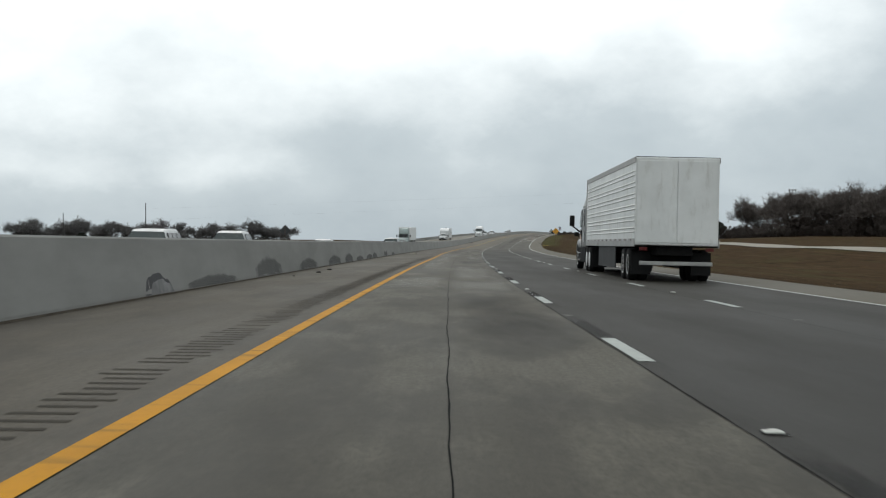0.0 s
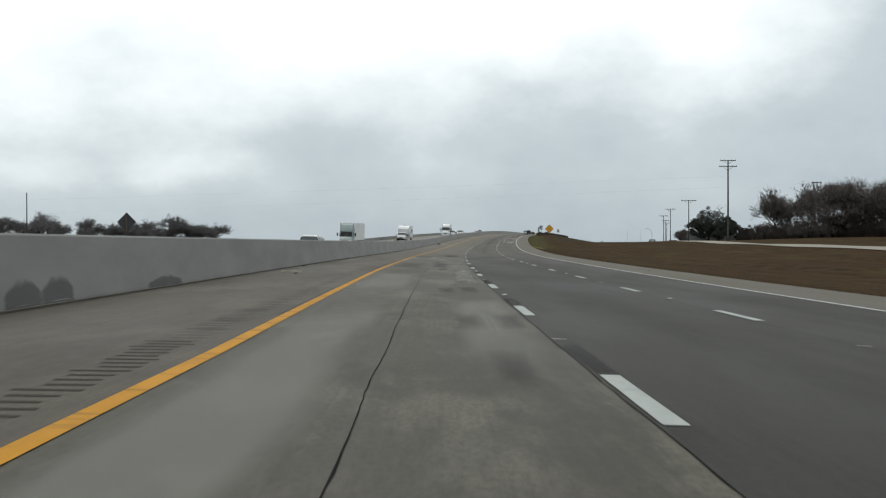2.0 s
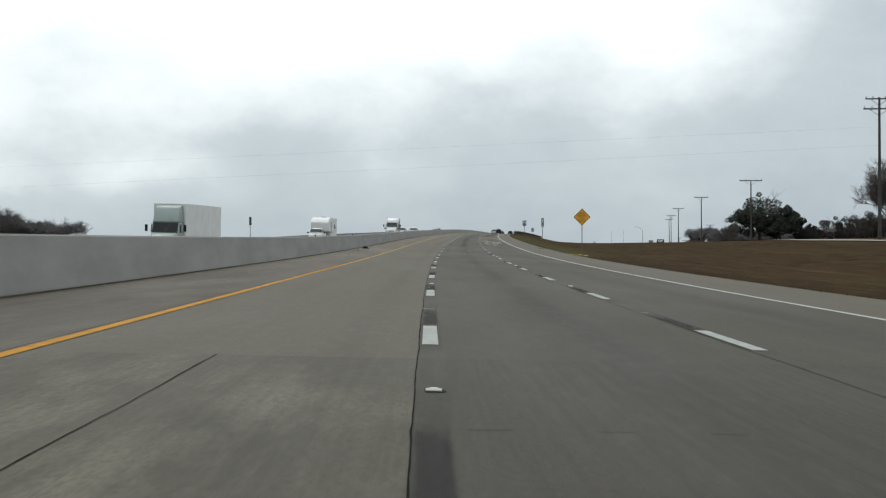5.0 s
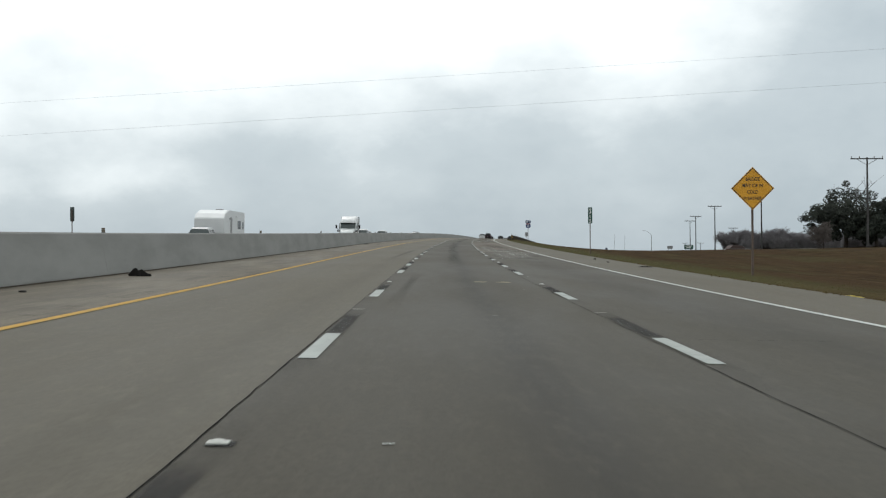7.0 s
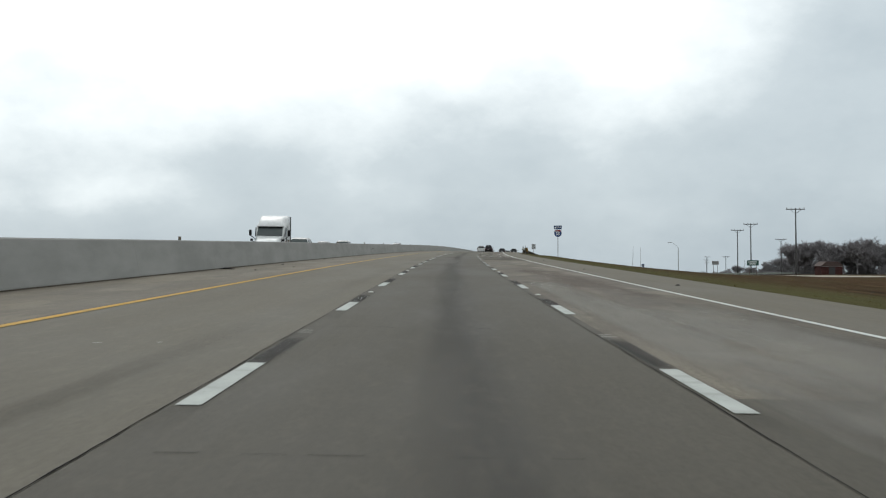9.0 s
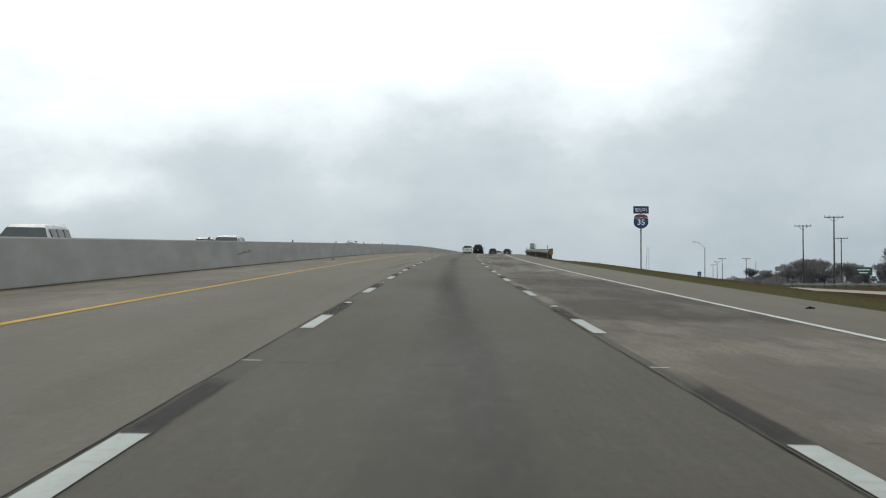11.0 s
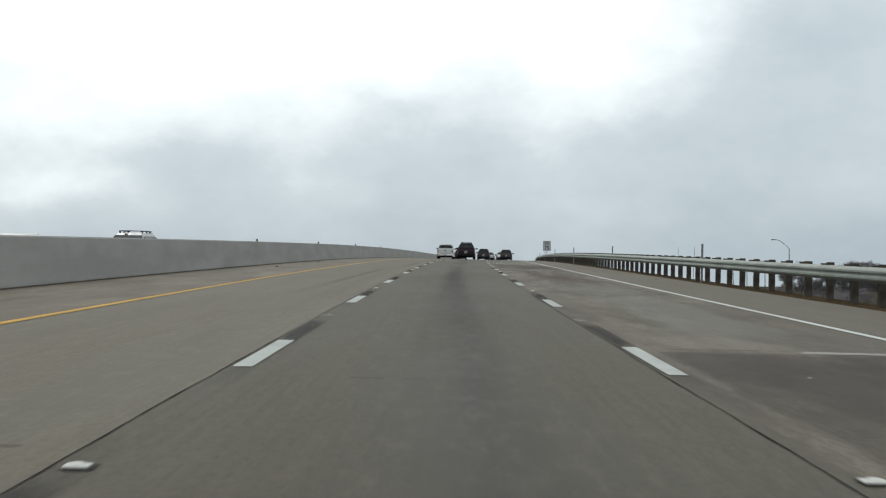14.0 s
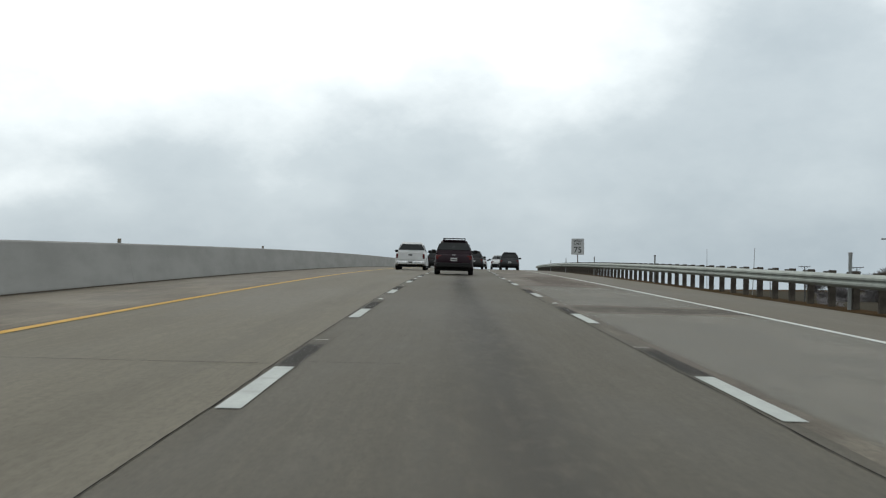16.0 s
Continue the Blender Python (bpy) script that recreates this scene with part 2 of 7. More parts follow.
def smudge(name, c, density, edge=0.3, ragged=0.7, scale=2.5, stretch=(0.3, 1, 1), rough=0.7):
    """A thin stain whose edges fade and break up; its second UV map runs from -1 to 1 across it."""
    m, nt, b = material(name, rough)
    uv = coords(nt, "uv")
    local = nt.nodes.new("ShaderNodeUVMap")
    local.uv_map = "Local"
    sep = nt.nodes.new("ShaderNodeSeparateXYZ")
    nt.links.new(local.outputs[0], sep.inputs[0])
    inner = calc(nt, "MINIMUM", calc(nt, "SUBTRACT", 1.0, calc(nt, "ABSOLUTE", sep.outputs[0])), calc(nt, "SUBTRACT", 1.0, calc(nt, "ABSOLUTE", sep.outputs[1])))
    n1, n2 = noise_of(nt, uv, scale, 6, 0.65, stretch), noise_of(nt, uv, 25, 4, 0.7)
    wave = calc(nt, "ADD", inner, calc(nt, "MULTIPLY", calc(nt, "SUBTRACT", n1, 0.5), ragged))
    dense = calc(nt, "MULTIPLY", step_of(nt, wave, 0.0, edge, 0.0, density), step_of(nt, n2, 0.3, 0.7, 1.0, 0.72))
    b.inputs["Specular IOR Level"].default_value = 0.10
    fade = step_of(nt, inner, 0.0, 0.06)
    nt.links.new(calc(nt, "MULTIPLY", dense, fade), b.inputs["Alpha"])
    nt.links.new(mix_of(nt, n2, tuple(x * 0.85 for x in c), tuple(x * 1.15 for x in c)), b.inputs["Base Color"])
    return m


# ---- mesh helpers ----
def grid_sheet(name, rows, mat, parent):
    """A sheet over rows of (place, station, offset), with a second UV map from -1 to 1."""
    verts, faces, uvs, loc = [], [], [], []
    h, w = len(rows), len(rows[0])
    for i, row in enumerate(rows):
        for j, (p, s, u) in enumerate(row):
            verts.append(p)
            uvs.append((s, u))
            loc.append((2 * i / (h - 1) - 1, 2 * j / (w - 1) - 1))
            if i and j:
                a = (i - 1) * w + j - 1
                faces.append((a, a + 1, a + w + 1, a + w))
    me = bpy.data.meshes.new(name)
    me.from_pydata(verts, [], faces)
    for nm, src in (("UVMap", uvs), ("Local", loc)):
        layer = me.uv_layers.new(name=nm)
        for lp in me.loops:
            layer.data[lp.index].uv = src[lp.vertex_index]
    me.materials.append(mat)
    ob = new(name, me)
    ob.parent = parent
    return ob


stain_layer = itertools.cycle(range(7))


def road_stain(name, s0, s1, u0, u1, mat, parent, z=None, bend=0.0):
    """A stain on the road between two stations and two offsets (numbers or functions); overlapping ones lie in layers."""
    if z is None:
        z = 0.0012 + 0.0007 * next(stain_layer)
    n = max(2, int((s1 - s0) / 2))
    rows = []
    for i in range(n + 1):
        s = s0 + (s1 - s0) * i / n
        a, b = (q(s) if callable(q) else q for q in (u0, u1))
        rows.append([(at(s, a + (b - a) * k / 2 + bend * i / n, z), s, a + (b - a) * k / 2) for k in range(3)])
    return grid_sheet(name, rows, mat, parent)


def sheet(name, stations, offsets, mat, z=0.0, parent=None, height=None):
    """A strip of road or ground between offsets (each a number or a function of the station), with (station, offset) as its UV map."""
    verts, faces, uvs = [], [], []
    for s in stations:
        for o in offsets:
            u = o(s) if callable(o) else o
            p = at(s, u, z)
            if height is not None:
                p.z = height(s, u)
            verts.append(p)
            uvs.append((s, u))
    w = len(offsets)
    for i in range(len(stations) - 1):
        for j in range(w - 1):
            a = i * w + j
            faces.append((a, a + 1, a + w + 1, a + w))
    me = bpy.data.meshes.new(name)
    me.from_pydata(verts, [], faces)
    layer = me.uv_layers.new(name="UVMap")
    for lp in me.loops:
        layer.data[lp.index].uv = uvs[lp.vertex_index]
    me.materials.append(mat)
    ob = new(name, me)
    if parent:
        ob.parent = parent
    return ob


def loft(name, stations, profile, mat, parent=None, closed=True):
    """A profile of (offset, height) pairs swept along the road; offsets may be functions of the station."""
    verts, faces, uvs = [], [], []
    for s in stations:
        for k, (o, z) in enumerate(profile):
            u = o(s) if callable(o) else o
            verts.append(at(s, u, z))
            uvs.append((s, z + k * 0.37))
    w = len(profile)
    for i in range(len(stations) - 1):
        for j in range(w if closed else w - 1):
            k = (j + 1) % w
            faces.append((i * w + j, i * w + k, (i + 1) * w + k, (i + 1) * w + j))
    if closed:
        faces.append(tuple(range(w)))
        faces.append(tuple(reversed(range((len(stations) - 1) * w, len(stations) * w))))
    me = bpy.data.meshes.new(name)
    me.from_pydata(verts, [], faces)
    layer = me.uv_layers.new(name="UVMap")
    for lp in me.loops:
        layer.data[lp.index].uv = uvs[lp.vertex_index]
    me.materials.append(mat)
    bm = bmesh.new()
    bm.from_mesh(me)
    bmesh.ops.recalc_face_normals(bm, faces=bm.faces)
    bm.to_mesh(me)
    bm.free()
    ob = new(name, me)
    if parent:
        ob.parent = parent
    return ob


def part(name, bm, mat, parent=None, label="", smooth=False):
    me = bpy.data.meshes.new(name)
    bmesh.ops.recalc_face_normals(bm, faces=bm.faces)
    bm.to_mesh(me)
    bm.free()
    if smooth:
        me.shade_smooth()
    me.materials.append(mat)
    ob = new(name, me)
    if parent:
        ob.parent = parent
    return tagged(ob, label)


def empty(name, m=None):
    ob = new(name)
    if m is not None:
        ob.matrix_basis = m
    return ob


def add_box(bm, x0, x1, y0, y1, z0, z1, bevel=0.0, m=None):
    r = bmesh.ops.create_cube(bm, size=1.0)
    vs = r["verts"]
    for v in vs:
        v.co = Vector(((x0 + x1) / 2 + v.co.x * (x1 - x0), (y0 + y1) / 2 + v.co.y * (y1 - y0), (z0 + z1) / 2 + v.co.z * (z1 - z0)))
    if bevel:
        es = list({e for v in vs for e in v.link_edges})
        r = bmesh.ops.bevel(bm, geom=es, offset=bevel, segments=2, affect="EDGES", profile=0.6)
        vs = list({v for f in r["faces"] for v in f.verts} | {v for v in vs if v.is_valid})
    if m is not None:
        bmesh.ops.transform(bm, matrix=m, verts=vs)
    return bm


def box(x0, x1, y0, y1, z0, z1, bevel=0.0):
    return add_box(bmesh.new(), x0, x1, y0, y1, z0, z1, bevel)


def add_tube(bm, a, b, r0, r1=None, n=8, caps=True):
    a, b = Vector(a), Vector(b)
    r1 = r0 if r1 is None else r1
    q = (b - a).to_track_quat("Z", "Y").to_matrix()
    rings = []
    for p, r in ((a, r0), (b, r1)):
        rings.append([bm.verts.new(p + q @ Vector((math.cos(k * 2 * math.pi / n) * r, math.sin(k * 2 * math.pi / n) * r, 0))) for k in range(n)])
    for k in range(n):
        bm.faces.new((rings[0][k], rings[0][(k + 1) % n], rings[1][(k + 1) % n], rings[1][k]))
    if caps:
        bm.faces.new(list(reversed(rings[0])))
        bm.faces.new(rings[1])
    return bm


def tube(a, b, r0, r1=None, n=8):
    return add_tube(bmesh.new(), a, b, r0, r1, n)


def lathe(bm, profile, n=20, m=None):
    """Turns (radius, x) pairs about the x axis."""
    rings = []
    for r, x in profile:
        rings.append([bm.verts.new(Vector((x, math.cos(k * 2 * math.pi / n) * r, math.sin(k * 2 * math.pi / n) * r))) for k in range(n)])
    for a, b in zip(rings, rings[1:]):
        for k in range(n):
            bm.faces.new((a[k], a[(k + 1) % n], b[(k + 1) % n], b[k]))
    for ring in (rings[0], rings[-1]):
        if profile[0 if ring is rings[0] else -1][0] > 1e-5:
            bm.faces.new(ring)
    if m is not None:
        bmesh.ops.transform(bm, matrix=m, verts=[v for ring in rings for v in ring])
    return bm


# ---- the road ----
EDGE_LINE, RIGHT_EDGE = 6.65, 9.20
S0, S1 = -120.0, 1100.0
STEPS = [S0 + 4.0 * i for i in range(int((S1 - S0) / 4) + 1)]

dark_asphalt = paving("dark_worn_lanes", (0.0215, 0.0205, 0.0178), (0.015, 0.0142, 0.0125), [(1.72, 1.0, 0.6, (0.013, 0.0124, 0.0108)), (5.0, 1.0, 0.5, (0.014, 0.0133, 0.0116))], None, 0.25, [(22, 62, (1.32, 1.32, 1.32)), (150, 215, (1.95, 1.93, 1.85))])
asphalt = paving("grey_middle_lane", (0.058, 0.054, 0.044), (0.049, 0.045, 0.037), [(1.75, 1.25, 0.60, (0.035, 0.033, 0.027)), (1.82, 0.42, 0.8, (0.023, 0.022, 0.019)), (5.1, 0.9, 0.7, (0.037, 0.035, 0.030))], None, 0.2, [(430, 540, (1.26, 1.26, 1.24))])
concrete_lane = paving("pale_patched_concrete", (0.051, 0.0487, 0.041), (0.033, 0.0315, 0.0265), [(-0.95, 0.7, 0.5, (0.033, 0.0315, 0.027)), (-2.7, 0.6, 0.3, (0.039, 0.037, 0.031))], ((0.102, 0.098, 0.083), 0.78), 0.2, [(22, 62, (1.32, 1.32, 1.32)), (120, 205, (1.20, 1.18, 1.15))])
brown_lane = paving("smooth_brownish_paving", (0.095, 0.088, 0.071), (0.076, 0.070, 0.057), [(-0.75, 0.4, 0.45, (0.062, 0.058, 0.047)), (-2.5, 0.5, 0.25, (0.070, 0.065, 0.053))], None, 0.2, [(400, 530, (1.16, 1.17, 1.16))])
patched_lane = paving("patched_outer_lane", (0.086, 0.075, 0.061), (0.050, 0.042, 0.035), [(5.1, 0.8, 0.3, (0.054, 0.049, 0.041))], ((0.172, 0.160, 0.135), 0.82), 0.3)
shoulder_m = paving("dusty_shoulder", (0.058, 0.052, 0.042), (0.034, 0.030, 0.024), None, ((0.094, 0.085, 0.069), 0.55), 0.6, [(22, 62, (1.22, 1.22, 1.22)), (190, 300, (1.65, 1.66, 1.66))])
shoulder_r = paving("pale_right_shoulder", (0.096, 0.088, 0.071), (0.074, 0.067, 0.054), None, None, 0.3)


def drop(u):
    """How far the opposite carriageway lies below the line of this one."""
    return -0.2 - 0.03 * (-u - 7.4)


far_paving = paving("pale_far_carriageway", (0.16, 0.155, 0.14), (0.11, 0.105, 0.095))


def past_edge(s):
    return edge_at(s) + 0.05


def past_yellow(s):
    return yellow_at(s) - 0.06


def split(stations, a, b):
    return [s for s in stations if a <= s <= b]


road = sheet("road", split(STEPS, S0, 196), [-0.11, 1.13, 2.27, lane_b, 5.1, past_edge], dark_asphalt)
tagged(road, "worn dark grey motorway lanes with tyre tracks", "road", kind="structure")
tagged(sheet("road_concrete_lane", split(STEPS, S0, 196), [past_yellow, -1.8, -0.11], concrete_lane), "pale patched concrete inner lane", "road", kind="structure")
tagged(sheet("road_inner_lane", split(STEPS, 196, S1), [past_yellow, -1.8, -0.11], brown_lane), "smooth brownish grey inner lane", "road", kind="structure")
tagged(sheet("road_middle_lane", split(STEPS, 196, S1), [-0.11, 1.7, lane_b], asphalt), "grey middle lane darkened by tyres", "road", kind="structure")
tagged(sheet("road_outer_lane", split(STEPS, 196, 340), [lane_b, 5.1, past_edge], asphalt), "grey outer lane", "road", kind="structure")
tagged(sheet("road_outer_lane_patched", split(STEPS, 340, S1), [lane_b, 5.1, past_edge], patched_lane), "outer lane with pale and reddish patches", "road", kind="structure")
tagged(sheet("shoulder_left", STEPS, [wall_toe, lambda s: (wall_toe(s) + yellow_at(s)) / 2, past_yellow], shoulder_m), "dusty stained inner shoulder beside the barrier", "shoulder", kind="structure")
tagged(sheet("shoulder_right", STEPS, [past_edge, 8.1, RIGHT_EDGE], shoulder_r), "pale paved outer shoulder", "shoulder", kind="structure")
tagged(sheet("road_oncoming", STEPS, [left_edge, lambda s: wall_toe(s) - 13.5, lambda s: wall_toe(s) - 9, lambda s: wall_toe(s) - 4, lambda s: wall_toe(s) - 0.72], far_paving, height=lambda s, u: at(s, u).z + drop(u)), "opposite carriageway behind the barrier", "road", kind="structure")

# ---- ground ----

BASE_S = [-400, -100, 0, 100, 205, 270, 335, 380, 420, 470, 520, 560, 650, 720, 900, 1500]
BASE_Z = [-0.7, -0.4, -0.2, 0.1, 0.75, 1.2, 1.8, 1.85, 1.5, 1.05, 0.85, 0.6, -0.4, -1.2, -3.6, -11.5]


def ease(x):
    x = min(1, max(0, x))
    return x * x * (3 - 2 * x)


def ground_z(s, u):
    base = float(np.interp(s, BASE_S, BASE_Z))
    if u >= 0:
        edge = at(s, RIGHT_EDGE).z
        d = u - RIGHT_EDGE
        bank = ease((s - 522) / 26)
        near = edge + 0.02 - 0.055 * min(d, 14) * (1 - bank) - (0.10 if 0 < d else 0) - 0.36 * bank * min(max(0, d - 1.5), 16)
        tight = ease((s - 330) / 90)
        k = ease((d - 7 + 3.5 * tight) / (24 - 11 * tight))
        z = near + (base - near) * k
        if 48 < u:
            z += 0.9 * ease((u - 48) / 25) * ease((s - 250) / 60) * ease((460 - s) / 60)
    else:
        edge = at(s, left_edge(s)).z + drop(left_edge(s))
        d = left_edge(s) - u
        near = edge + 0.02 - 0.06 * min(d, 14) - (0.10 if 0 < d else 0)
        k = ease((d - 3) / 26)
        z = near + (base - near) * k
    wob = noise.noise(Vector((s * 0.03, u * 0.05, 0.0))) * 0.25 * ease((abs(u) - 14) / 12)
    far = ease((abs(u) - 150) / 700)
    fall = max(1.5, -base) + 0.012 * max(0, abs(u) - 150) * ease((s - 350) / 300)
    return (z + wob) * (1 - far) - fall * far


def grass_material():
    m, nt, b = material("dry_winter_grass", 1.0)
    b.inputs["Specular IOR Level"].default_value = 0.02
    v = coords(nt, "uv")
    fine, mid, big = noise_of(nt, v, 6, 6, 0.75), noise_of(nt, v, 0.9, 6, 0.72, (0.3, 1, 1)), noise_of(nt, v, 0.06, 4, 0.55, (0.7, 1, 1))
    col = mix_of(nt, step_of(nt, mid, 0.35, 0.65), (0.013, 0.0074, 0.0034), (0.060, 0.036, 0.015))
    col = mix_of(nt, step_of(nt, big, 0.42, 0.62, 0, 0.5), col, (0.048, 0.034, 0.015))
    # long mown bands of tan, russet and olive run along the road
    band = noise_of(nt, v, 0.5, 5, 0.6, (0.05, 1.2, 1))
    col = mix_of(nt, step_of(nt, band, 0.54, 0.68, 0, 0.55), col, (0.088, 0.058, 0.026))
    russet = noise_of(nt, v, 0.42, 5, 0.62, (0.09, 1.1, 1))
    col = mix_of(nt, step_of(nt, russet, 0.44, 0.62, 0, 0.75), col, (0.046, 0.025, 0.012))
    green = noise_of(nt, v, 0.16, 4, 0.6, (0.3, 1.6, 1))
    col = mix_of(nt, step_of(nt, green, 0.52, 0.66, 0, 0.55), col, (0.052, 0.047, 0.018))
    # a mown green strip runs beside the shoulder on the rise
    sep = nt.nodes.new("ShaderNodeSeparateXYZ")
    nt.links.new(v, sep.inputs[0])
    verge = calc(nt, "ADD", sep.outputs[1], calc(nt, "MULTIPLY", calc(nt, "SUBTRACT", mid, 0.5), 6.0))
    strip_g = calc(nt, "MULTIPLY", step_of(nt, verge, 11.0, 14.5, 0.75, 0.0), calc(nt, "MULTIPLY", step_of(nt, sep.outputs[0], 270, 310), step_of(nt, sep.outputs[1], 8.0, 9.0)))
    col = mix_of(nt, calc(nt, "MULTIPLY", strip_g, step_of(nt, sep.outputs[0], 520, 545, 1, 0)), col, (0.060, 0.060, 0.022))
    # rank dark russet grass stands along the shoulder before the rise
    rank = calc(nt, "MULTIPLY", calc(nt, "MULTIPLY", step_of(nt, verge, 10.4, 13.2, 0.8, 0.0), step_of(nt, sep.outputs[1], 8.0, 9.0)), step_of(nt, sep.outputs[0], 250, 290, 1, 0))
    col = mix_of(nt, rank, col, (0.026, 0.016, 0.008))
    # lower fields past the rise are greyer
    col = mix_of(nt, calc(nt, "MULTIPLY", step_of(nt, sep.outputs[0], 560, 640, 0, 0.85), step_of(nt, sep.outputs[1], 12, 18)), col, (0.040, 0.038, 0.030))
    col = mix_of(nt, step_of(nt, fine, 0.36, 0.56, 0.55, 0), col, (0.022, 0.015, 0.007))
    nt.links.new(col, b.inputs["Base Color"])
    relief(nt, b, fine, 0.6, 0.05)
    return m


grass_m = grass_material()
G_ST = [-400, -250] + [S0 + 8.0 * i for i in range(int((S1 - S0) / 8) + 1)] + [1200, 1350, 1490]
G_R = [RIGHT_EDGE - 0.3, RIGHT_EDGE + 0.25, 10.5, 12, 14, 16, 18, 20, 22.5, 25, 28, 31, 34, 38, 42, 46, 50, 56, 64, 75, 90, 120, 160, 240, 400, 700, 1100, 1700, 2200]
G_L = [-1 * x for x in (2200, 1700, 1100, 700, 400, 240, 160, 120, 95, 80, 68, 60, 54, 50, 46, 42, 38, 35, 32, 30, 28, 26.5)]


def ground_sheet():
    """One sheet: left field, under the carriageways, right field, stretched far past both ends."""
    offs = G_L + [lambda s: left_edge(s) - 0.25, lambda s: left_edge(s) + 0.3, -8.0, 0.0, 6.0] + G_R

    def height(s, u):
        if left_edge(s) + 0.1 < u < RIGHT_EDGE - 0.1:
            return at(s, u).z - 0.35 + (drop(u) if u < -7 else 0)
        return ground_z(s, u)
    ob = sheet("ground", G_ST, offs, grass_m, height=height)
    me = ob.data
    # the two ends run on to the horizon
    w, n = len(offs), len(G_ST)
    bm = bmesh.new()
    bm.from_mesh(me)
    bm.verts.ensure_lookup_table()
    old = list(bm.verts)
    for row, far, z in ((0, -3500, -3.0), (n - 1, 3500, -75.0)):
        prev = None
        for j in range(w):
            v = old[row * w + j]
            q = bm.verts.new((v.co.x * 1.8, v.co.y + far, z))
            if prev:
                bm.faces.new((prev[0], v, q, prev[1]) if row else (v, prev[0], prev[1], q))
            prev = (v, q)
    bm.to_mesh(me)
    bm.free()
    me.shade_smooth()
    return tagged(ob, "dry brown winter grass over gentle banks and fields", "ground", kind="structure")


ground = ground_sheet()
frontage_m = paving("pale_frontage_paving", (0.27, 0.26, 0.23), (0.2, 0.19, 0.17))
tagged(sheet("road_frontage", [-120 + 6 * i for i in range(125)], [37.5, 39.5, 41.5, 44.5], frontage_m, height=lambda s, u: ground_z(s, u) + 0.07),
       "pale frontage road along the field", "road", kind="structure")

# ---- the barrier ----
def barrier_material():
    m, nt, b = material("grey_barrier_concrete", 0.85)
    uv = coords(nt, "uv")
    sep = nt.nodes.new("ShaderNodeSeparateXYZ")
    nt.links.new(uv, sep.inputs[0])
    c = (0.212, 0.213, 0.203)
    big, mid, fine = noise_of(nt, uv, 0.5, 5, 0.6, (0.5, 1.5, 1)), noise_of(nt, uv, 3, 5, 0.65, (1, 0.35, 1)), noise_of(nt, uv, 40, 4, 0.6)
    col = mix_of(nt, step_of(nt, big, 0.3, 0.7), tuple(x * 0.86 for x in c), tuple(x * 1.1 for x in c))
    col = mix_of(nt, step_of(nt, mid, 0.5, 0.75, 0, 0.3), col, (0.215, 0.212, 0.20))
    col = mix_of(nt, step_of(nt, fine, 0.4, 0.7, 0, 0.25), col, (0.24, 0.236, 0.222))
    # the older lengths are grimier
    col = mix_of(nt, step_of(nt, sep.outputs[0], 110, 200, 1, 0), col, scaled(nt, col, (0.83, 0.83, 0.83)))
    nt.links.new(col, b.inputs["Base Color"])
    relief(nt, b, fine, 0.2, 0.004)
    return m


barrier_m = barrier_material()
barrier = loft("wall_median_barrier", [S0 + 3.0 * i for i in range(int((S1 - S0) / 3) + 1)],
               [(wall_toe, -0.15), (wall_toe, 0.06), (lambda s: wall_toe(s) - 0.17, WALL_H - 0.03), (lambda s: wall_toe(s) - 0.20, WALL_H),
                (lambda s: wall_toe(s) - 0.52, WALL_H), (lambda s: wall_toe(s) - 0.55, WALL_H - 0.03), (lambda s: wall_toe(s) - 0.72, 0.06), (lambda s: wall_toe(s) - 0.72, -0.15)], barrier_m)
tagged(barrier, "long grey concrete median barrier with stained foot", "barrier", kind="structure")
tagged(loft("wall_far_parapet", [150 + 4.0 * i for i in range(230)],
            [(lambda s: left_edge(s) + 0.5, -0.95), (lambda s: left_edge(s) + 0.45, 0.05), (lambda s: left_edge(s) + 0.15, 0.05), (lambda s: left_edge(s) + 0.1, -0.95)], barrier_m),
       "low concrete edge wall of the opposite carriageway", "barrier", kind="structure")

# ---- markings ----
def paint(name, c, wear=0.35, worn=(0.15, 0.145, 0.13), ticks=0.0):
    m, nt, b = material(name, 0.6)
    uv = coords(nt, "uv")
    n1, n2 = noise_of(nt, uv, 22, 6, 0.75), noise_of(nt, uv, 1.3, 5, 0.6, (0.6, 2, 1))
    col = mix_of(nt, step_of(nt, n2, 0.3, 0.7), tuple(x * 0.82 for x in c), c)
    col = mix_of(nt, step_of(nt, n1, 0.52, 0.72, 0, wear), col, worn)
    if ticks:
        # fine cross cracks and tyre grime
        cross = noise_of(nt, uv, 3.2, 3, 0.6, (1, 0.12, 1))
        col = mix_of(nt, step_of(nt, cross, 0.54, 0.66, 0, ticks), col, worn)
    nt.links.new(col, b.inputs["Base Color"])
    relief(nt, b, n1, 0.2, 0.003)
    b.inputs["Specular IOR Level"].default_value = 0.04
    return m


white_paint, yellow_paint = paint("worn_white_paint", (0.35, 0.37, 0.35), 0.5, (0.15, 0.145, 0.13), 0.25), paint("worn_yellow_paint", (0.43, 0.200, 0.004), 0.5, (0.17, 0.088, 0.012), 0.7)
edge_paint = paint("bright_edge_paint", (0.46, 0.475, 0.45), 0.3)
seal_m = plain("black_joint_sealant", (0.008, 0.008, 0.008), 0.9, kind="uv", bump=0)
LINE_ST = [S0 + 4.0 * i for i in range(int((760 - S0) / 4) + 1)]
faded_yellow = paint("faded_yellow_paint", (0.42, 0.250, 0.045), 0.6, (0.18, 0.135, 0.06), 0.5)
FRESH = LINE_ST.index(min(LINE_ST, key=lambda q: abs(q - 236)))
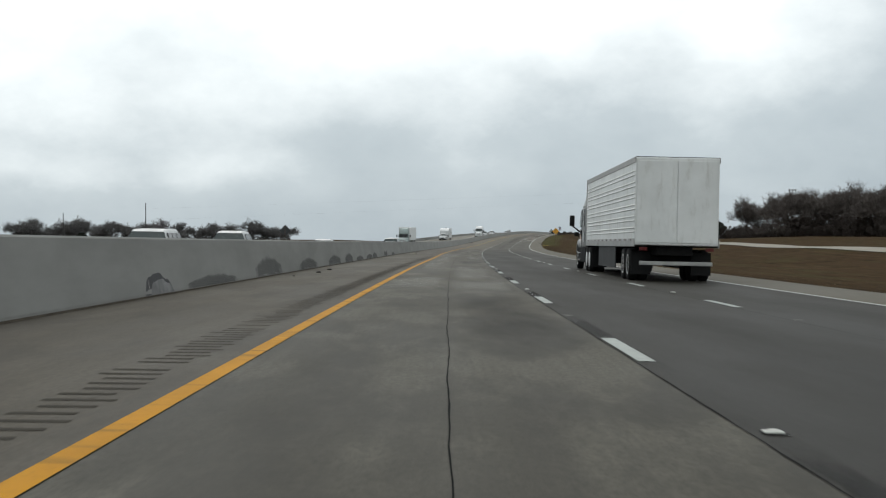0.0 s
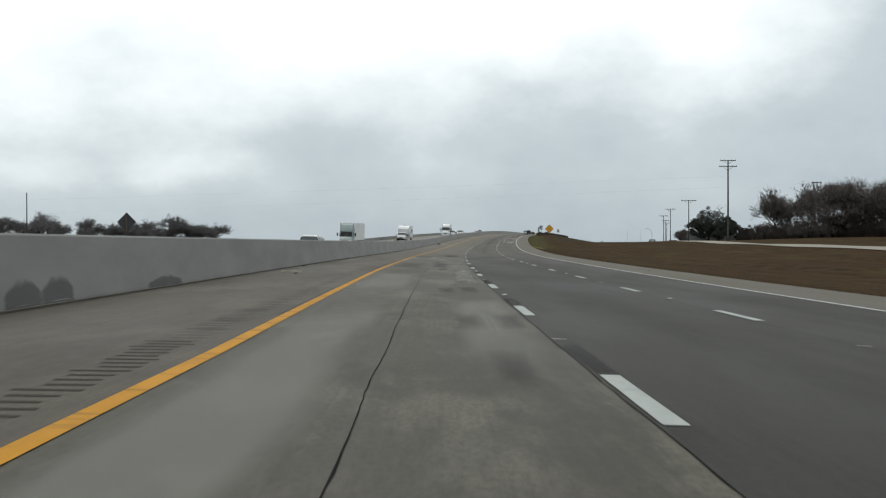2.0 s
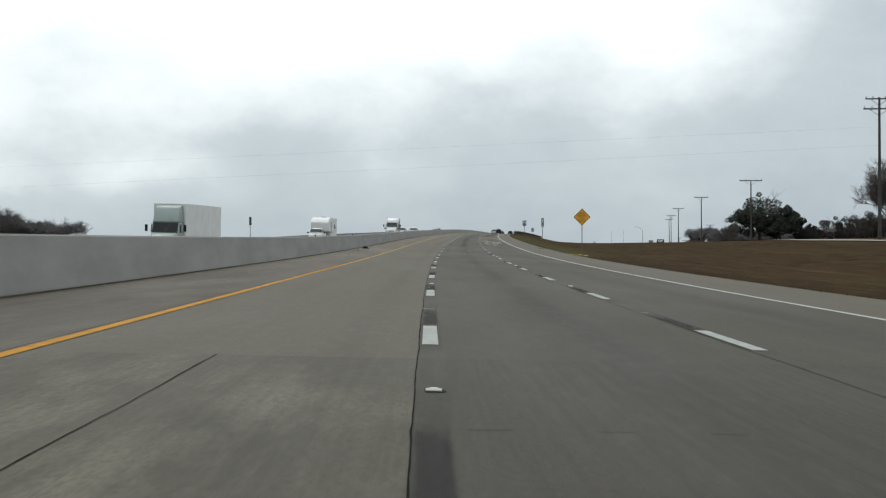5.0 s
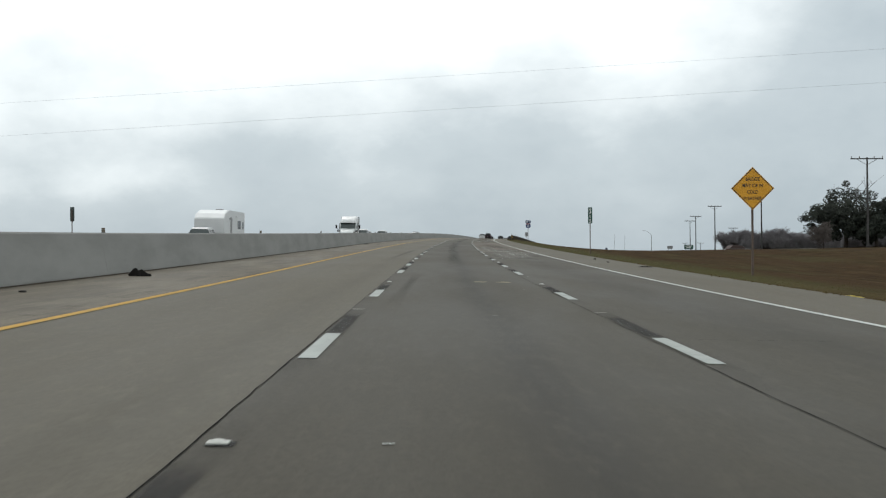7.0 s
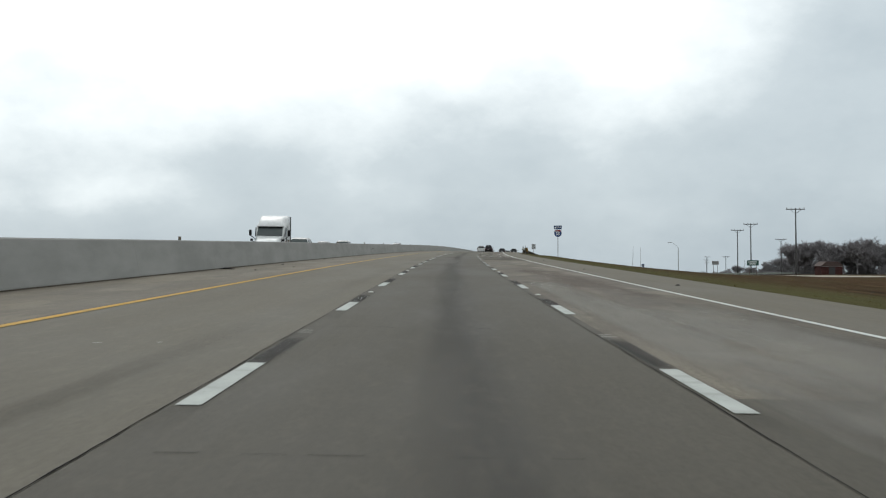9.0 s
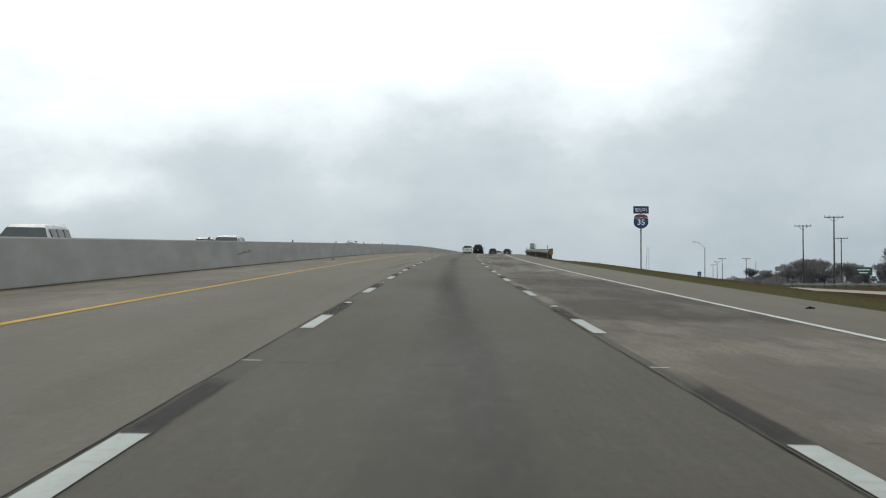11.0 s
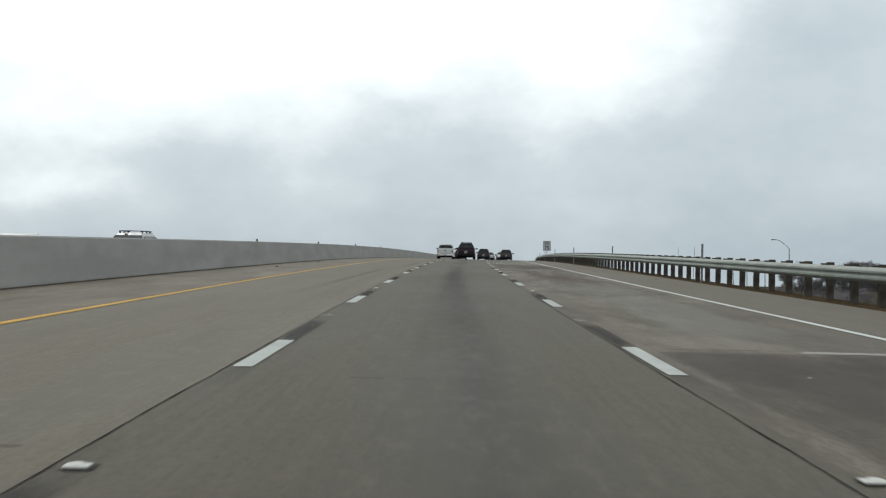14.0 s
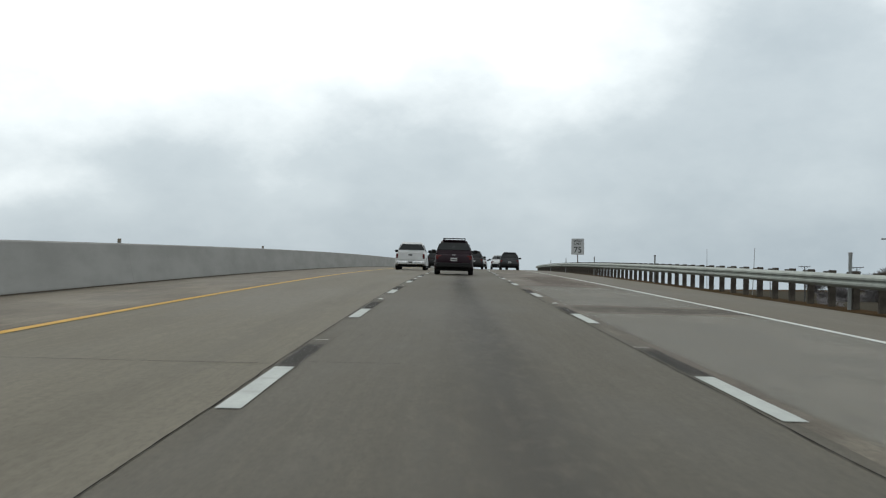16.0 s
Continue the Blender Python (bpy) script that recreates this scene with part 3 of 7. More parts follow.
for name, run, m, lab in (("road_line_yellow", LINE_ST[:FRESH + 1], yellow_paint, "worn solid yellow edge line"), ("road_line_yellow_faded", LINE_ST[FRESH:], faded_yellow, "faded solid yellow edge line")):
    tagged(sheet(name, run, [lambda s: yellow_at(s) - 0.07, lambda s: yellow_at(s) + 0.08], m, 0.0066), lab, "road line", kind="structure")
tagged(sheet("road_line_white", LINE_ST, [lambda s: edge_at(s) - 0.06, lambda s: edge_at(s) + 0.06], edge_paint, 0.0066), "solid white edge line", "road line", kind="structure")

PERIOD, DASH = 11.8, 2.95
marks = empty("lane_markings")
tagged(marks, "worn white lane dashes on the motorway", "road line", kind="structure")


def strip(name, s0, s1, u0, u1, z, mat, parent, skew=0.0, n=2):
    verts, uvs = [], []
    for k in range(n + 1):
        s = s0 + (s1 - s0) * k / n
        for u in (u0, u1):
            verts.append(at(s + (skew if u == u1 else 0), u, z))
            uvs.append((s, u))
    me = bpy.data.meshes.new(name)
    me.from_pydata(verts, [], [(2 * k, 2 * k + 1, 2 * k + 3, 2 * k + 2) for k in range(n)])
    layer = me.uv_layers.new(name="UVMap")
    for lp in me.loops:
        layer.data[lp.index].uv = uvs[lp.vertex_index]
    me.materials.append(mat)
    ob = new(name, me)
    ob.parent = parent
    return ob


strip_dark = smudge("dark_contrast_strip", (0.016, 0.0155, 0.0145), 0.62, 0.45, 0.7, 3.0)
strip_faded = smudge("faded_contrast_strip", (0.024, 0.023, 0.020), 0.24, 0.8, 0.9, 2.0)


for k in range(-4, 62):
    for phase, u, seed in ((DASH_A, 0.0, 0), (DASH_B, None, 5)):
        # a few dashes were repainted off the beat
        s = phase + k * PERIOD + (2.95 if k == 25 else -1.4 if k == 44 and u is None else -0.5 if k in (38, 43, 49) else 0.5 if k == 51 else 0.0)
        c = u if u is not None else lane_b(s)
        strip("dash", s - DASH, s, c - 0.075, c + 0.085, 0.0066, white_paint, marks)
        if s > 196 or u is not None:
            length = 2.7 + 0.5 * math.sin(k * 2.3 + seed)
            road_stain("faded_strip", s - 3.2 - 2.2, s + length + 3.4, c - 0.13, c + 0.15, strip_faded, marks, 0.0044)
            road_stain("contrast_strip", s - 0.3, s + length + 0.8, c - 0.105, c + 0.115, strip_dark, marks, 0.0049)

# raised markers between the dashes
marker_m = plain("white_ceramic_marker", (0.45, 0.45, 0.42), 0.6, vary=0.2, bump=0)
stub_m = plain("worn_marker_glue", (0.42, 0.41, 0.38), 0.8, vary=0.3)


def dome():
    bm = bmesh.new()
    add_box(bm, -0.055, 0.055, -0.05, 0.05, 0, 0.012, 0.004)
    r = bmesh.ops.create_uvsphere(bm, u_segments=10, v_segments=6, radius=0.048)
    for v in r["verts"]:
        v.co.z = max(0.004, v.co.z * 0.42 + 0.004)
    return bm


MARKER_SHIFT = {49: 3.2, 50: 5.2, 51: 3.9}
pad_m = smudge("black_marker_glue", (0.014, 0.014, 0.014), 0.9, 0.3, 0.5, 9.0, (1, 1, 1))
first_marker = part("raised_marker", dome(), marker_m, marks, smooth=True)
first_marker.matrix_basis = on_road(DASH_A - 4 * PERIOD + 4.3, -0.02, 0.006)
for k in range(-3, 60):
    for phase, u in ((DASH_A, 0.0), (DASH_B, None)):
        s = phase + k * PERIOD + MARKER_SHIFT.get(k, 4.3 + 0.5 * math.sin(k * 1.7))
        if k % 2:
            # only a scar of glue is left of every second one
            c = 0.0 if u is not None else lane_b(s)
            strip("marker_scar", s, s + 0.045, c - 0.10, c + 0.07, 0.0064, stub_m, marks, 0.0, 1)
            if k % 8 == 5:
                strip("marker_scar", s + 0.32, s + 0.36, c - 0.09, c + 0.05, 0.0064, stub_m, marks, 0.02, 1)
            continue
        road_stain("marker_pad", s - 0.10, s + 0.10, (0.0 if u is not None else lane_b(s)) - 0.05, (0.0 if u is not None else lane_b(s)) + 0.11, pad_m, marks, 0.0054)
        ob = new("raised_marker", first_marker.data)
        ob.parent = marks
        ob.matrix_basis = on_road(s, (0.0 if u is not None else lane_b(s)) + 0.02, 0.006)

# joints: long seams between the pours and fine cross cracks
seams = empty("pavement_joints")
tagged(seams, "dark sealed joints and cracks between the lanes", "joint", kind="structure")


def seam(name, s0, s1, u, width, wave, step=0.35):
    """A sealed crack that wanders a little along the road."""
    n = int((s1 - s0) / step)
    verts, faces, uvs = [], [], []
    for k in range(n + 1):
        s = s0 + k * (s1 - s0) / n
        c = (u(s) if callable(u) else u) + noise.noise(Vector((s * 0.35, wave * 9.1, 3))) * 0.025 * min(1, wave) + noise.noise(Vector((s * 1.9, wave * 5.3, 8))) * 0.012
        w = width * (0.45 + 0.9 * abs(noise.noise(Vector((s * 1.1, wave * 3.3, 7)))))
        for o in (c - w, c + w):
            verts.append(at(s, o, 0.0055))
            uvs.append((s, o))
        if k:
            a = 2 * k - 2
            faces.append((a, a + 1, a + 3, a + 2))
    me = bpy.data.meshes.new(name)
    me.from_pydata(verts, [], faces)
    layer = me.uv_layers.new(name="UVMap")
    for lp in me.loops:
        layer.data[lp.index].uv = uvs[lp.vertex_index]
    me.materials.append(seal_m)
    ob = new(name, me)
    ob.parent = seams
    return ob


seam("joint", -20, 760, -0.11, 0.008, 0.6)
seam("joint", -20, 196, lane_j, 0.008, 0.9)
seam("joint", -20, 760, lambda s: lane_b(s) - 0.12, 0.0065, 0.8)
seam("joint", 90, 760, lambda s: yellow_at(s) - 0.11, 0.006, 0.5)
rng = random.Random(4)
for k in range(150):
    s = 12 + k * 4.4 + rng.uniform(-1, 1)
    if s < 200 and rng.random() < 0.75:
        continue
    u0 = rng.choice((-3.2, -1.6, 0.2, 0.9, 1.6, 3.8, 4.8))
    n = rng.randint(2, 5)
    u = u0
    for _ in range(n):
        w = rng.uniform(0.08, 0.3)
        if u + w < EDGE_LINE - 0.2:
            strip("crack", s, s + rng.uniform(0.006, 0.018), u, u + w, 0.0055, seal_m, seams, rng.uniform(-0.02, 0.02), 1)
        u += w + rng.uniform(0.05, 0.5)
# full-width joints in the patched outer lane and the concrete lane
for s, u0, u1, w in ((99.2, -3.3, -1.86, 0.03), (164.3, -3.4, -1.9, 0.02), (487.4, 3.4, 6.5, 0.03), (530.7, 3.85, 5.05, 0.035), (471.1, 3.6, 5.0, 0.02), (594.9, 4.1, 6.4, 0.02), (606.8, 3.6, 6.6, 0.02), (602.4, -3.0, -0.15, 0.025), (602.7, 0.15, 0.95, 0.02), (116.8, -1.9, -1.72, 0.04), (523.6, -1.2, -0.4, 0.02)):
    strip("joint", s, s + w * 0.7, u0, u1, 0.0055, seal_m, seams, 0.05, 3)

# darker and paler repaired slabs
slabs = empty("pavement_patches")
tagged(slabs, "repaired slabs paler or darker than the lanes", "patch", kind="structure")
pale_wash = smudge("pale_worn_concrete", (0.185, 0.176, 0.154), 0.62, 0.5, 1.1, 1.1, (0.2, 1, 1))
pale_conc = smudge("pale_scoured_concrete", (0.20, 0.193, 0.170), 0.60, 0.6, 1.1, 1.1, (0.2, 1, 1))
pale_conc_slab = smudge("pale_concrete_slab", (0.175, 0.168, 0.148), 0.55, 0.12, 0.3, 1.6, (0.25, 1, 1))
pale_slab = smudge("pale_repair_slab", (0.180, 0.175, 0.152), 0.60, 0.10, 0.25, 1.6, (0.25, 1, 1))
dark_wash = smudge("dark_oil_wash", (0.020, 0.0192, 0.017), 0.38, 0.9, 1.0, 1.0, (0.2, 1, 1))
band_wash = smudge("dark_rubber_band", (0.018, 0.0172, 0.015), 0.34, 1.3, 0.7, 0.8, (0.08, 1, 1))
dark_slab = smudge("dark_repair_slab", (0.034, 0.0315, 0.0275), 0.34, 0.12, 0.25, 1.6, (0.25, 1, 1))
rust_wash = smudge("reddish_worn_paving", (0.105, 0.078, 0.062), 0.45, 0.7, 1.2, 0.9, (0.2, 1, 1))
chalk = smudge("chalky_joint_edge", (0.30, 0.29, 0.26), 0.75, 0.3, 0.9, 5.0, (1, 0.4, 1))
# the concrete lane: pale and dark slabs meet at the middle joint
for s0, s1, u0, u1, m in ((25.9, 34.5, lane_j, -0.12, pale_conc), (26, 38, yellow_at, lane_j, pale_conc), (33, 60, lane_j, -0.2, pale_conc), (8, 25.8, lane_j, -0.12, dark_wash),
                          (46, 75, -3.2, -2.0, pale_conc), (60, 78, -1.7, -0.2, dark_wash), (64, 97, -3.2, -2.0, pale_conc), (82, 98, -1.2, -0.15, pale_conc),
                          (99.2, 118, yellow_at, lane_j, pale_conc), (104, 128, -0.95, -0.15, pale_conc), (122, 140, yellow_at, lane_j, dark_wash), (122, 141.5, lane_j, -0.9, dark_wash),
                          (140.8, 164.2, lane_j, -0.12, pale_conc_slab), (144.5, 164.2, yellow_at, lane_j, pale_conc_slab), (164.4, 190, lane_j, -0.12, dark_wash), (150, 178, yellow_at, lane_j, dark_wash), (163.4, 176, lane_j, -0.12, dark_wash)):
    road_stain("slab_wear", s0, s1, u0, u1, m, slabs)
for s, u in ((83.0, -0.7), (89.4, -0.92), (89.6, -0.38), (101, -1.15), (101.6, -0.66), (107, -0.72), (122.8, -0.65), (123.3, -1.23), (134, -1.2), (160.2, -1.18), (52, -0.9), (68, -1.2), (71, -0.5)):
    road_stain("oil_spot", s - 2.0, s + 2.0, u - 0.24, u + 0.24, dark_wash, slabs, 0.0060)
# the outer lane: repairs from joint to joint
for s0, s1, u0, u1, m in ((318, 344, 3.7, 5.6, pale_wash), (326, 356, 4.4, 6.4, pale_wash), (336, 372, 3.6, 4.8, pale_wash), (356, 392, 4.2, 6.3, rust_wash), (340, 352, 5.2, 6.6, dark_wash),
                          (448, 460, 3.9, 5.4, pale_wash), (440, 486, 3.6, 6.4, rust_wash), (459.5, 472, 3.6, 6.5, pale_slab), (472, 486, 3.6, 5.0, dark_wash), (486.2, 501, 3.6, 6.5, pale_slab),
                          (480, 487.2, 3.6, 6.6, dark_slab), (462, 482, 4.0, 6.3, pale_wash), (499, 523, 3.6, 5.6, pale_wash), (500, 524, 4.2, 6.4, rust_wash), (522.0, 530.6, 3.6, 6.6, dark_slab), (531.0, 548, 4.2, 6.2, pale_wash),
                          (545, 560, 3.6, 6.5, pale_wash), (548, 578, 4.2, 6.5, rust_wash), (556, 577, 4.0, 6.0, dark_wash), (562, 579, 4.6, 6.6, pale_wash), (579.4, 594.8, 3.6, 6.9, dark_slab),
                          (595.2, 614.6, 3.6, 6.8, pale_slab), (614.6, 617.0, 3.6, 6.8, dark_slab), (617.0, 634, 3.6, 6.8, pale_slab), (630, 660, 4, 6.6, rust_wash)):
    road_stain("lane_wear", s0, s1, u0, u1, m, slabs)
road_stain("lane_wear", 424, 449, 3.55, 6.7, dark_slab, slabs, 0.0058)
for s, u0, u1 in ((530.55, 5.05, 6.4), (594.9, 3.4, 4.15), (486.1, 3.7, 5.0)):
    road_stain("chalky_edge", s - 0.12, s + 0.22, u0, u1, chalk, slabs, 0.0052)
# a wandering dark band of oil and rubber along the middle lane, and scuffs in the inner lane
for k, (s0, s1, u0, u1, bend) in enumerate(((300, 346, 1.35, 1.95, 0.1), (332, 372, 1.4, 1.9, -0.1), (360, 420, 1.2, 2.0, 0.0), (410, 470, 1.3, 2.0, 0.1), (460, 530, 1.4, 2.1, 0.0), (520, 600, 1.3, 2.1, 0.0), (590, 680, 1.3, 2.1, 0.0))):
    road_stain("oil_band", s0, s1, u0 - 0.1, u1 + 0.1, band_wash, slabs, 0.0058 + 0.0006 * (k % 2), bend)
for s0, s1, u0, u1, bend in ((276, 296, 0.25, 0.55, 0.15), (306, 352, -1.35, -0.95, 0.35), (455, 486, -1.0, -0.55, 0.3), (470, 520, -1.5, -1.1, 0.2), (540, 580, -1.6, -1.2, 0.3), (572, 600, -0.9, -0.6, 0.2)):
    road_stain("tyre_scuff", s0, s1, u0, u1, band_wash, slabs, 0.0060, bend)

# rumble grooves in the inner shoulder
rumble = empty("rumble_strip")
tagged(rumble, "rows of cut rumble grooves along the yellow line", "rumble strip", kind="structure")
rumble_far = empty("rumble_strip")
tagged(rumble_far, "worn dusty rumble grooves further along the yellow line", "rumble strip", kind="structure")
groove_m = plain("dirty_groove", (0.049, 0.044, 0.037), 0.9, kind="uv", bump=0)
groove_pale = plain("dusty_groove", (0.15, 0.14, 0.12), 0.9, kind="uv", bump=0)
k = 0
s = 1.0
while s < 150:
    shift = rng.uniform(-0.05, 0.05)
    wide = 0.42 * rng.uniform(0.75, 1.1)
    if rng.random() < (0.97 if s < 45 else 0.86):
        y = yellow_at(s) - 0.36
        strip("groove", s, s + (0.10 if s < 85 else 0.06), y - wide + shift, y + shift, 0.003, groove_m if (s < 85 or rng.random() < 0.3) else groove_pale, rumble if s < 85 else rumble_far, 0.03, 1)
    s += 0.33 if s < 85 else 0.40
while s < 346:
    if 262 < s:
        y = yellow_at(s) - 0.34
        if rng.random() < 0.7:
            strip("groove", s, s + 0.07, y - 0.34 * rng.uniform(0.6, 1.1), y, 0.003, groove_pale if rng.random() < 0.6 else groove_m, rumble_far, 0.03, 1)
    s += 0.55

# stains and drain mouths along the barrier's foot
hole_m = plain("black_drain_mouth", (0.06, 0.06, 0.063), 0.95, bump=0)
stain_m = plain("dark_damp_stain", (0.165, 0.165, 0.165), 0.9, vary=0.35, scale=2.0)
def wall_patch(name, s, width, height, mat, proud, base=0.03, seed=0):
    """A low arched patch on the sloping face of the barrier."""
    r = random.Random(seed)
    n = 12
    top = [math.sin(math.pi * min(1, max(0, k / n)) ** 0.8) ** 0.55 * height * (1 + 0.12 * r.uniform(-1, 1)) for k in range(n + 1)]
    verts, faces = [], []
    for k in range(n + 1):
        q = s + (k / n - 0.5) * width
        for z in (base, base + max(0.01, top[k])):
            lean = 0.17 * max(0, (z - 0.06)) / (WALL_H - 0.09)
            verts.append(at(q, wall_toe(q) - lean + proud, z))
        if k:
            a = 2 * k - 2
            faces.append((a, a + 2, a + 3, a + 1))
    me = bpy.data.meshes.new(name)
    me.from_pydata(verts, [], faces)
    me.materials.append(mat)
    ob = new(name, me)
    ob.parent = barrier
    return ob


damp = smudge("dark_damp_stain", (0.085, 0.085, 0.084), 0.58, 0.30, 0.75, 1.6, (1, 1.4, 1), 0.85)


def wall_stain(s0, s1, height, mat, lean_to=0.45):
    """A damp stain that rises in one hump from the barrier's foot."""
    n, rows = 14, []
    for i in range(n + 1):
        s = s0 + (s1 - s0) * i / n
        t = i / n
        top = height * (0.35 + 0.75 * math.sin(math.pi * min(1, t ** (0.7 + lean_to))) ** 0.7)
        row = []
        for k in range(5):
            z = -top + 2.15 * top * k / 4
            row.append((at(s, wall_toe(s) - 0.17 * max(0, z - 0.06) / (WALL_H - 0.09) + 0.004, max(0.035, z)), s, z))
        rows.append(row)
    return grid_sheet("damp_stain", rows, mat, barrier)


for s0, s1, h in ((31.6, 37.4, 0.46), (41.4, 47.6, 0.34), (51.4, 57.6, 0.36), (59.2, 64.2, 0.38), (65.6, 71.0, 0.24), (72.6, 78.0, 0.26), (77.6, 82.0, 0.30), (88.8, 90.6, 0.36), (90.4, 92.3, 0.36), (97, 101, 0.2), (22.5, 29, 0.22)):
    wall_stain(s0, s1, h, damp)
wall_patch("drain_mouth", 20.4, 2.3, 0.36, hole_m, 0.004, seed=1)
wall_patch("drain_stain", 20.6, 1.9, 0.25, stain_m, 0.008, seed=1)
# thin joints of the barrier's lengths
joint_m = plain("barrier_joint", (0.20, 0.195, 0.185), 0.9, bump=0)
for k in range(64):
    s = 9.0 + k * 11.2 + rng.uniform(-0.8, 0.8)
    verts = []
    for q in (s, s + 0.035):
        verts += [at(q, wall_toe(q) + 0.003, 0.06), at(q, wall_toe(q) - 0.17 + 0.003, WALL_H - 0.03)]
    me = bpy.data.meshes.new("wall_joint")
    me.from_pydata(verts, [], [(0, 2, 3, 1)])
    me.materials.append(joint_m)
    ob = new("wall_joint", me)
    ob.parent = barrier
# a dark line of dirt gathers where the barrier meets the shoulder
dirt_m = plain("foot_dirt", (0.045, 0.038, 0.030), 0.95, vary=0.4, scale=4, kind="uv", bump=0.3)
foot = loft("wall_foot_dirt", [-60 + 1.5 * i for i in range(540)], [(lambda s: wall_toe(s) - 0.02, 0.0), (lambda s: wall_toe(s) - 0.01, 0.045 + 0.02 * math.sin(s * 1.3)),
            (lambda s: wall_toe(s) + 0.07 + 0.05 * noise.noise(Vector((s * 0.6, 2, 0))), 0.003)], dirt_m, None, False)
foot.parent = barrier
tagged(foot, "dark line of dirt")


# ---- guard rail ----
galv = plain("weathered_galvanised_steel", (0.24, 0.26, 0.235), 0.62, 0.2, vary=0.18, scale=1.5, kind="object")
post_wood = plain("dark_treated_timber", (0.055, 0.048, 0.040), 0.9, vary=0.35, scale=6)
sign_back = plain("dull_aluminium_sign_back", (0.20, 0.20, 0.195), 0.5, 0.5, vary=0.1)
sign_post = plain("rusty_steel_post", (0.13, 0.10, 0.085), 0.7, 0.4, vary=0.25, scale=8)


def rail_u(s):
    return 10.1 + 0.15 * math.sin(s * 0.01)


def guard_rail(s0, s1, u_of, name, label, z_of=None, gap=1.87, posts=True, sides=1):
    """W-beam rail on timber blocks and posts."""
    thing = empty(name)
    tagged(thing, label, "guard rail")
    prof = [(0.0, 0.42), (-0.05, 0.455), (-0.085, 0.49), (-0.085, 0.53), (-0.04, 0.565), (-0.04, 0.585), (-0.085, 0.62), (-0.085, 0.66), (-0.05, 0.695), (0.0, 0.73),
            (0.012, 0.73), (-0.035, 0.69), (-0.07, 0.655), (-0.07, 0.625), (-0.025, 0.585), (-0.025, 0.565), (-0.07, 0.525), (-0.07, 0.495), (-0.035, 0.46), (0.012, 0.42)]
    length = gap * 2
    n = int((s1 - s0) / length)
    for k in range(n):
        a, b = s0 + k * length, s0 + (k + 1) * length + 0.08
        verts, faces = [], []
        for s in (a, (a + b) / 2, b):
            for o, z in prof:
                p = at(s, u_of(s) + o * sides - 0.004 * (k % 2), z + 0.003 * (k % 2))
                if z_of:
                    p.z = z_of(s) + z
                verts.append(p)
        w = len(prof)
        for i in range(2):
            for j in range(w):
                faces.append((i * w + j, i * w + (j + 1) % w, (i + 1) * w + (j + 1) % w, (i + 1) * w + j))
        me = bpy.data.meshes.new("rail")
        me.from_pydata(verts, [], faces)
        me.materials.append(galv)
        ob = new("rail", me)
        ob.parent = thing
    if posts:
        bm = box(-0.075, 0.075, -0.075, 0.075, -0.55, 0.79, 0.008)
        add_box(bm, -0.20, -0.077, -0.07, 0.07, 0.43, 0.765, 0.008)
        first = part("post", bm, post_wood, thing)
        for k in range(n * 2):
            s = s0 + k * gap + 0.3
            ob = first if k == 0 else new("post", first.data)
            ob.parent = thing
            m = on_road(s, u_of(s) + 0.215 * sides, 0)
            if z_of:
                p = m.translation.copy()
                m = pose(p.x, p.y, z_of(s), 0, 0, heading(s))
            ob.matrix_basis = m
    return thing


guard_rail(528.73, 800, rail_u, "guard_rail", "weathered steel guard rail on dark timber posts along the shoulder")
guard_rail(600.6, 612.7, lambda s: 48.9 + (612.6 - s) * 1.35, "guard_rail", "short pale guard rail beside the frontage road", lambda s: ground_z(s, 50) - 0.1, 1.0)

# striped marker at the rail's nose
yellow_board = plain("yellow_reflective_board", (0.24, 0.14, 0.022), 0.45, vary=0.08)
black_print = plain("black_print", (0.015, 0.015, 0.015), 0.5, bump=0)
white_print = plain("white_print", (0.72, 0.73, 0.72), 0.5, bump=0, vary=0.06)


def board(w, h, r=0.03, t=0.006):
    """A thin upright plate with rounded corners, facing -y, centred on the origin."""
    bm = bmesh.new()
    pts = []
    for cx, cz, a0 in ((w / 2 - r, h / 2 - r, 0), (-w / 2 + r, h / 2 - r, 90), (-w / 2 + r, -h / 2 + r, 180), (w / 2 - r, -h / 2 + r, 270)):
        for k in range(4):
            a = radians(a0 + 30 * k)
            pts.append((cx + r * math.cos(a), cz + r * math.sin(a)))
    return slab_of(bm, pts, t)


def slab_of(bm, pts, t, y=0.0):
    front = [bm.verts.new((x, y, z)) for x, z in pts]
    back = [bm.verts.new((x, y + t, z)) for x, z in pts]
    bm.faces.new(front)
    bm.faces.new(list(reversed(back)))
    n = len(pts)
    for k in range(n):
        bm.faces.new((front[k], back[k], back[(k + 1) % n], front[(k + 1) % n]))
    return bm


def lettering(text, size, mat, parent, x, z, y, name="lettering", wide=1.0):
    cu = bpy.data.curves.new("text", "FONT")
    cu.body, cu.size, cu.align_x, cu.align_y, cu.extrude, cu.offset = text, size, "CENTER", "CENTER", 0.0015, size * 0.012
    tmp = bpy.data.objects.new("text", cu)
    scene.collection.objects.link(tmp)
    dg = bpy.context.evaluated_depsgraph_get()
    me = bpy.data.meshes.new_from_object(tmp.evaluated_get(dg))
    bpy.data.objects.remove(tmp)
    me.name = name
    me.materials.clear()
    me.materials.append(mat)
    ob = new(name, me)
    ob.parent = parent
    ob.matrix_basis = pose(x, y, z, 90, 0, 0) @ Matrix.Diagonal((wide, 1, 1, 1))
    return ob


def post_of(parent, z0, z1, w=0.06, mat=None, y=0.03):
    return part("post", box(-w / 2, w / 2, y, y + w, z0, z1, 0.004), mat or sign_post, parent)


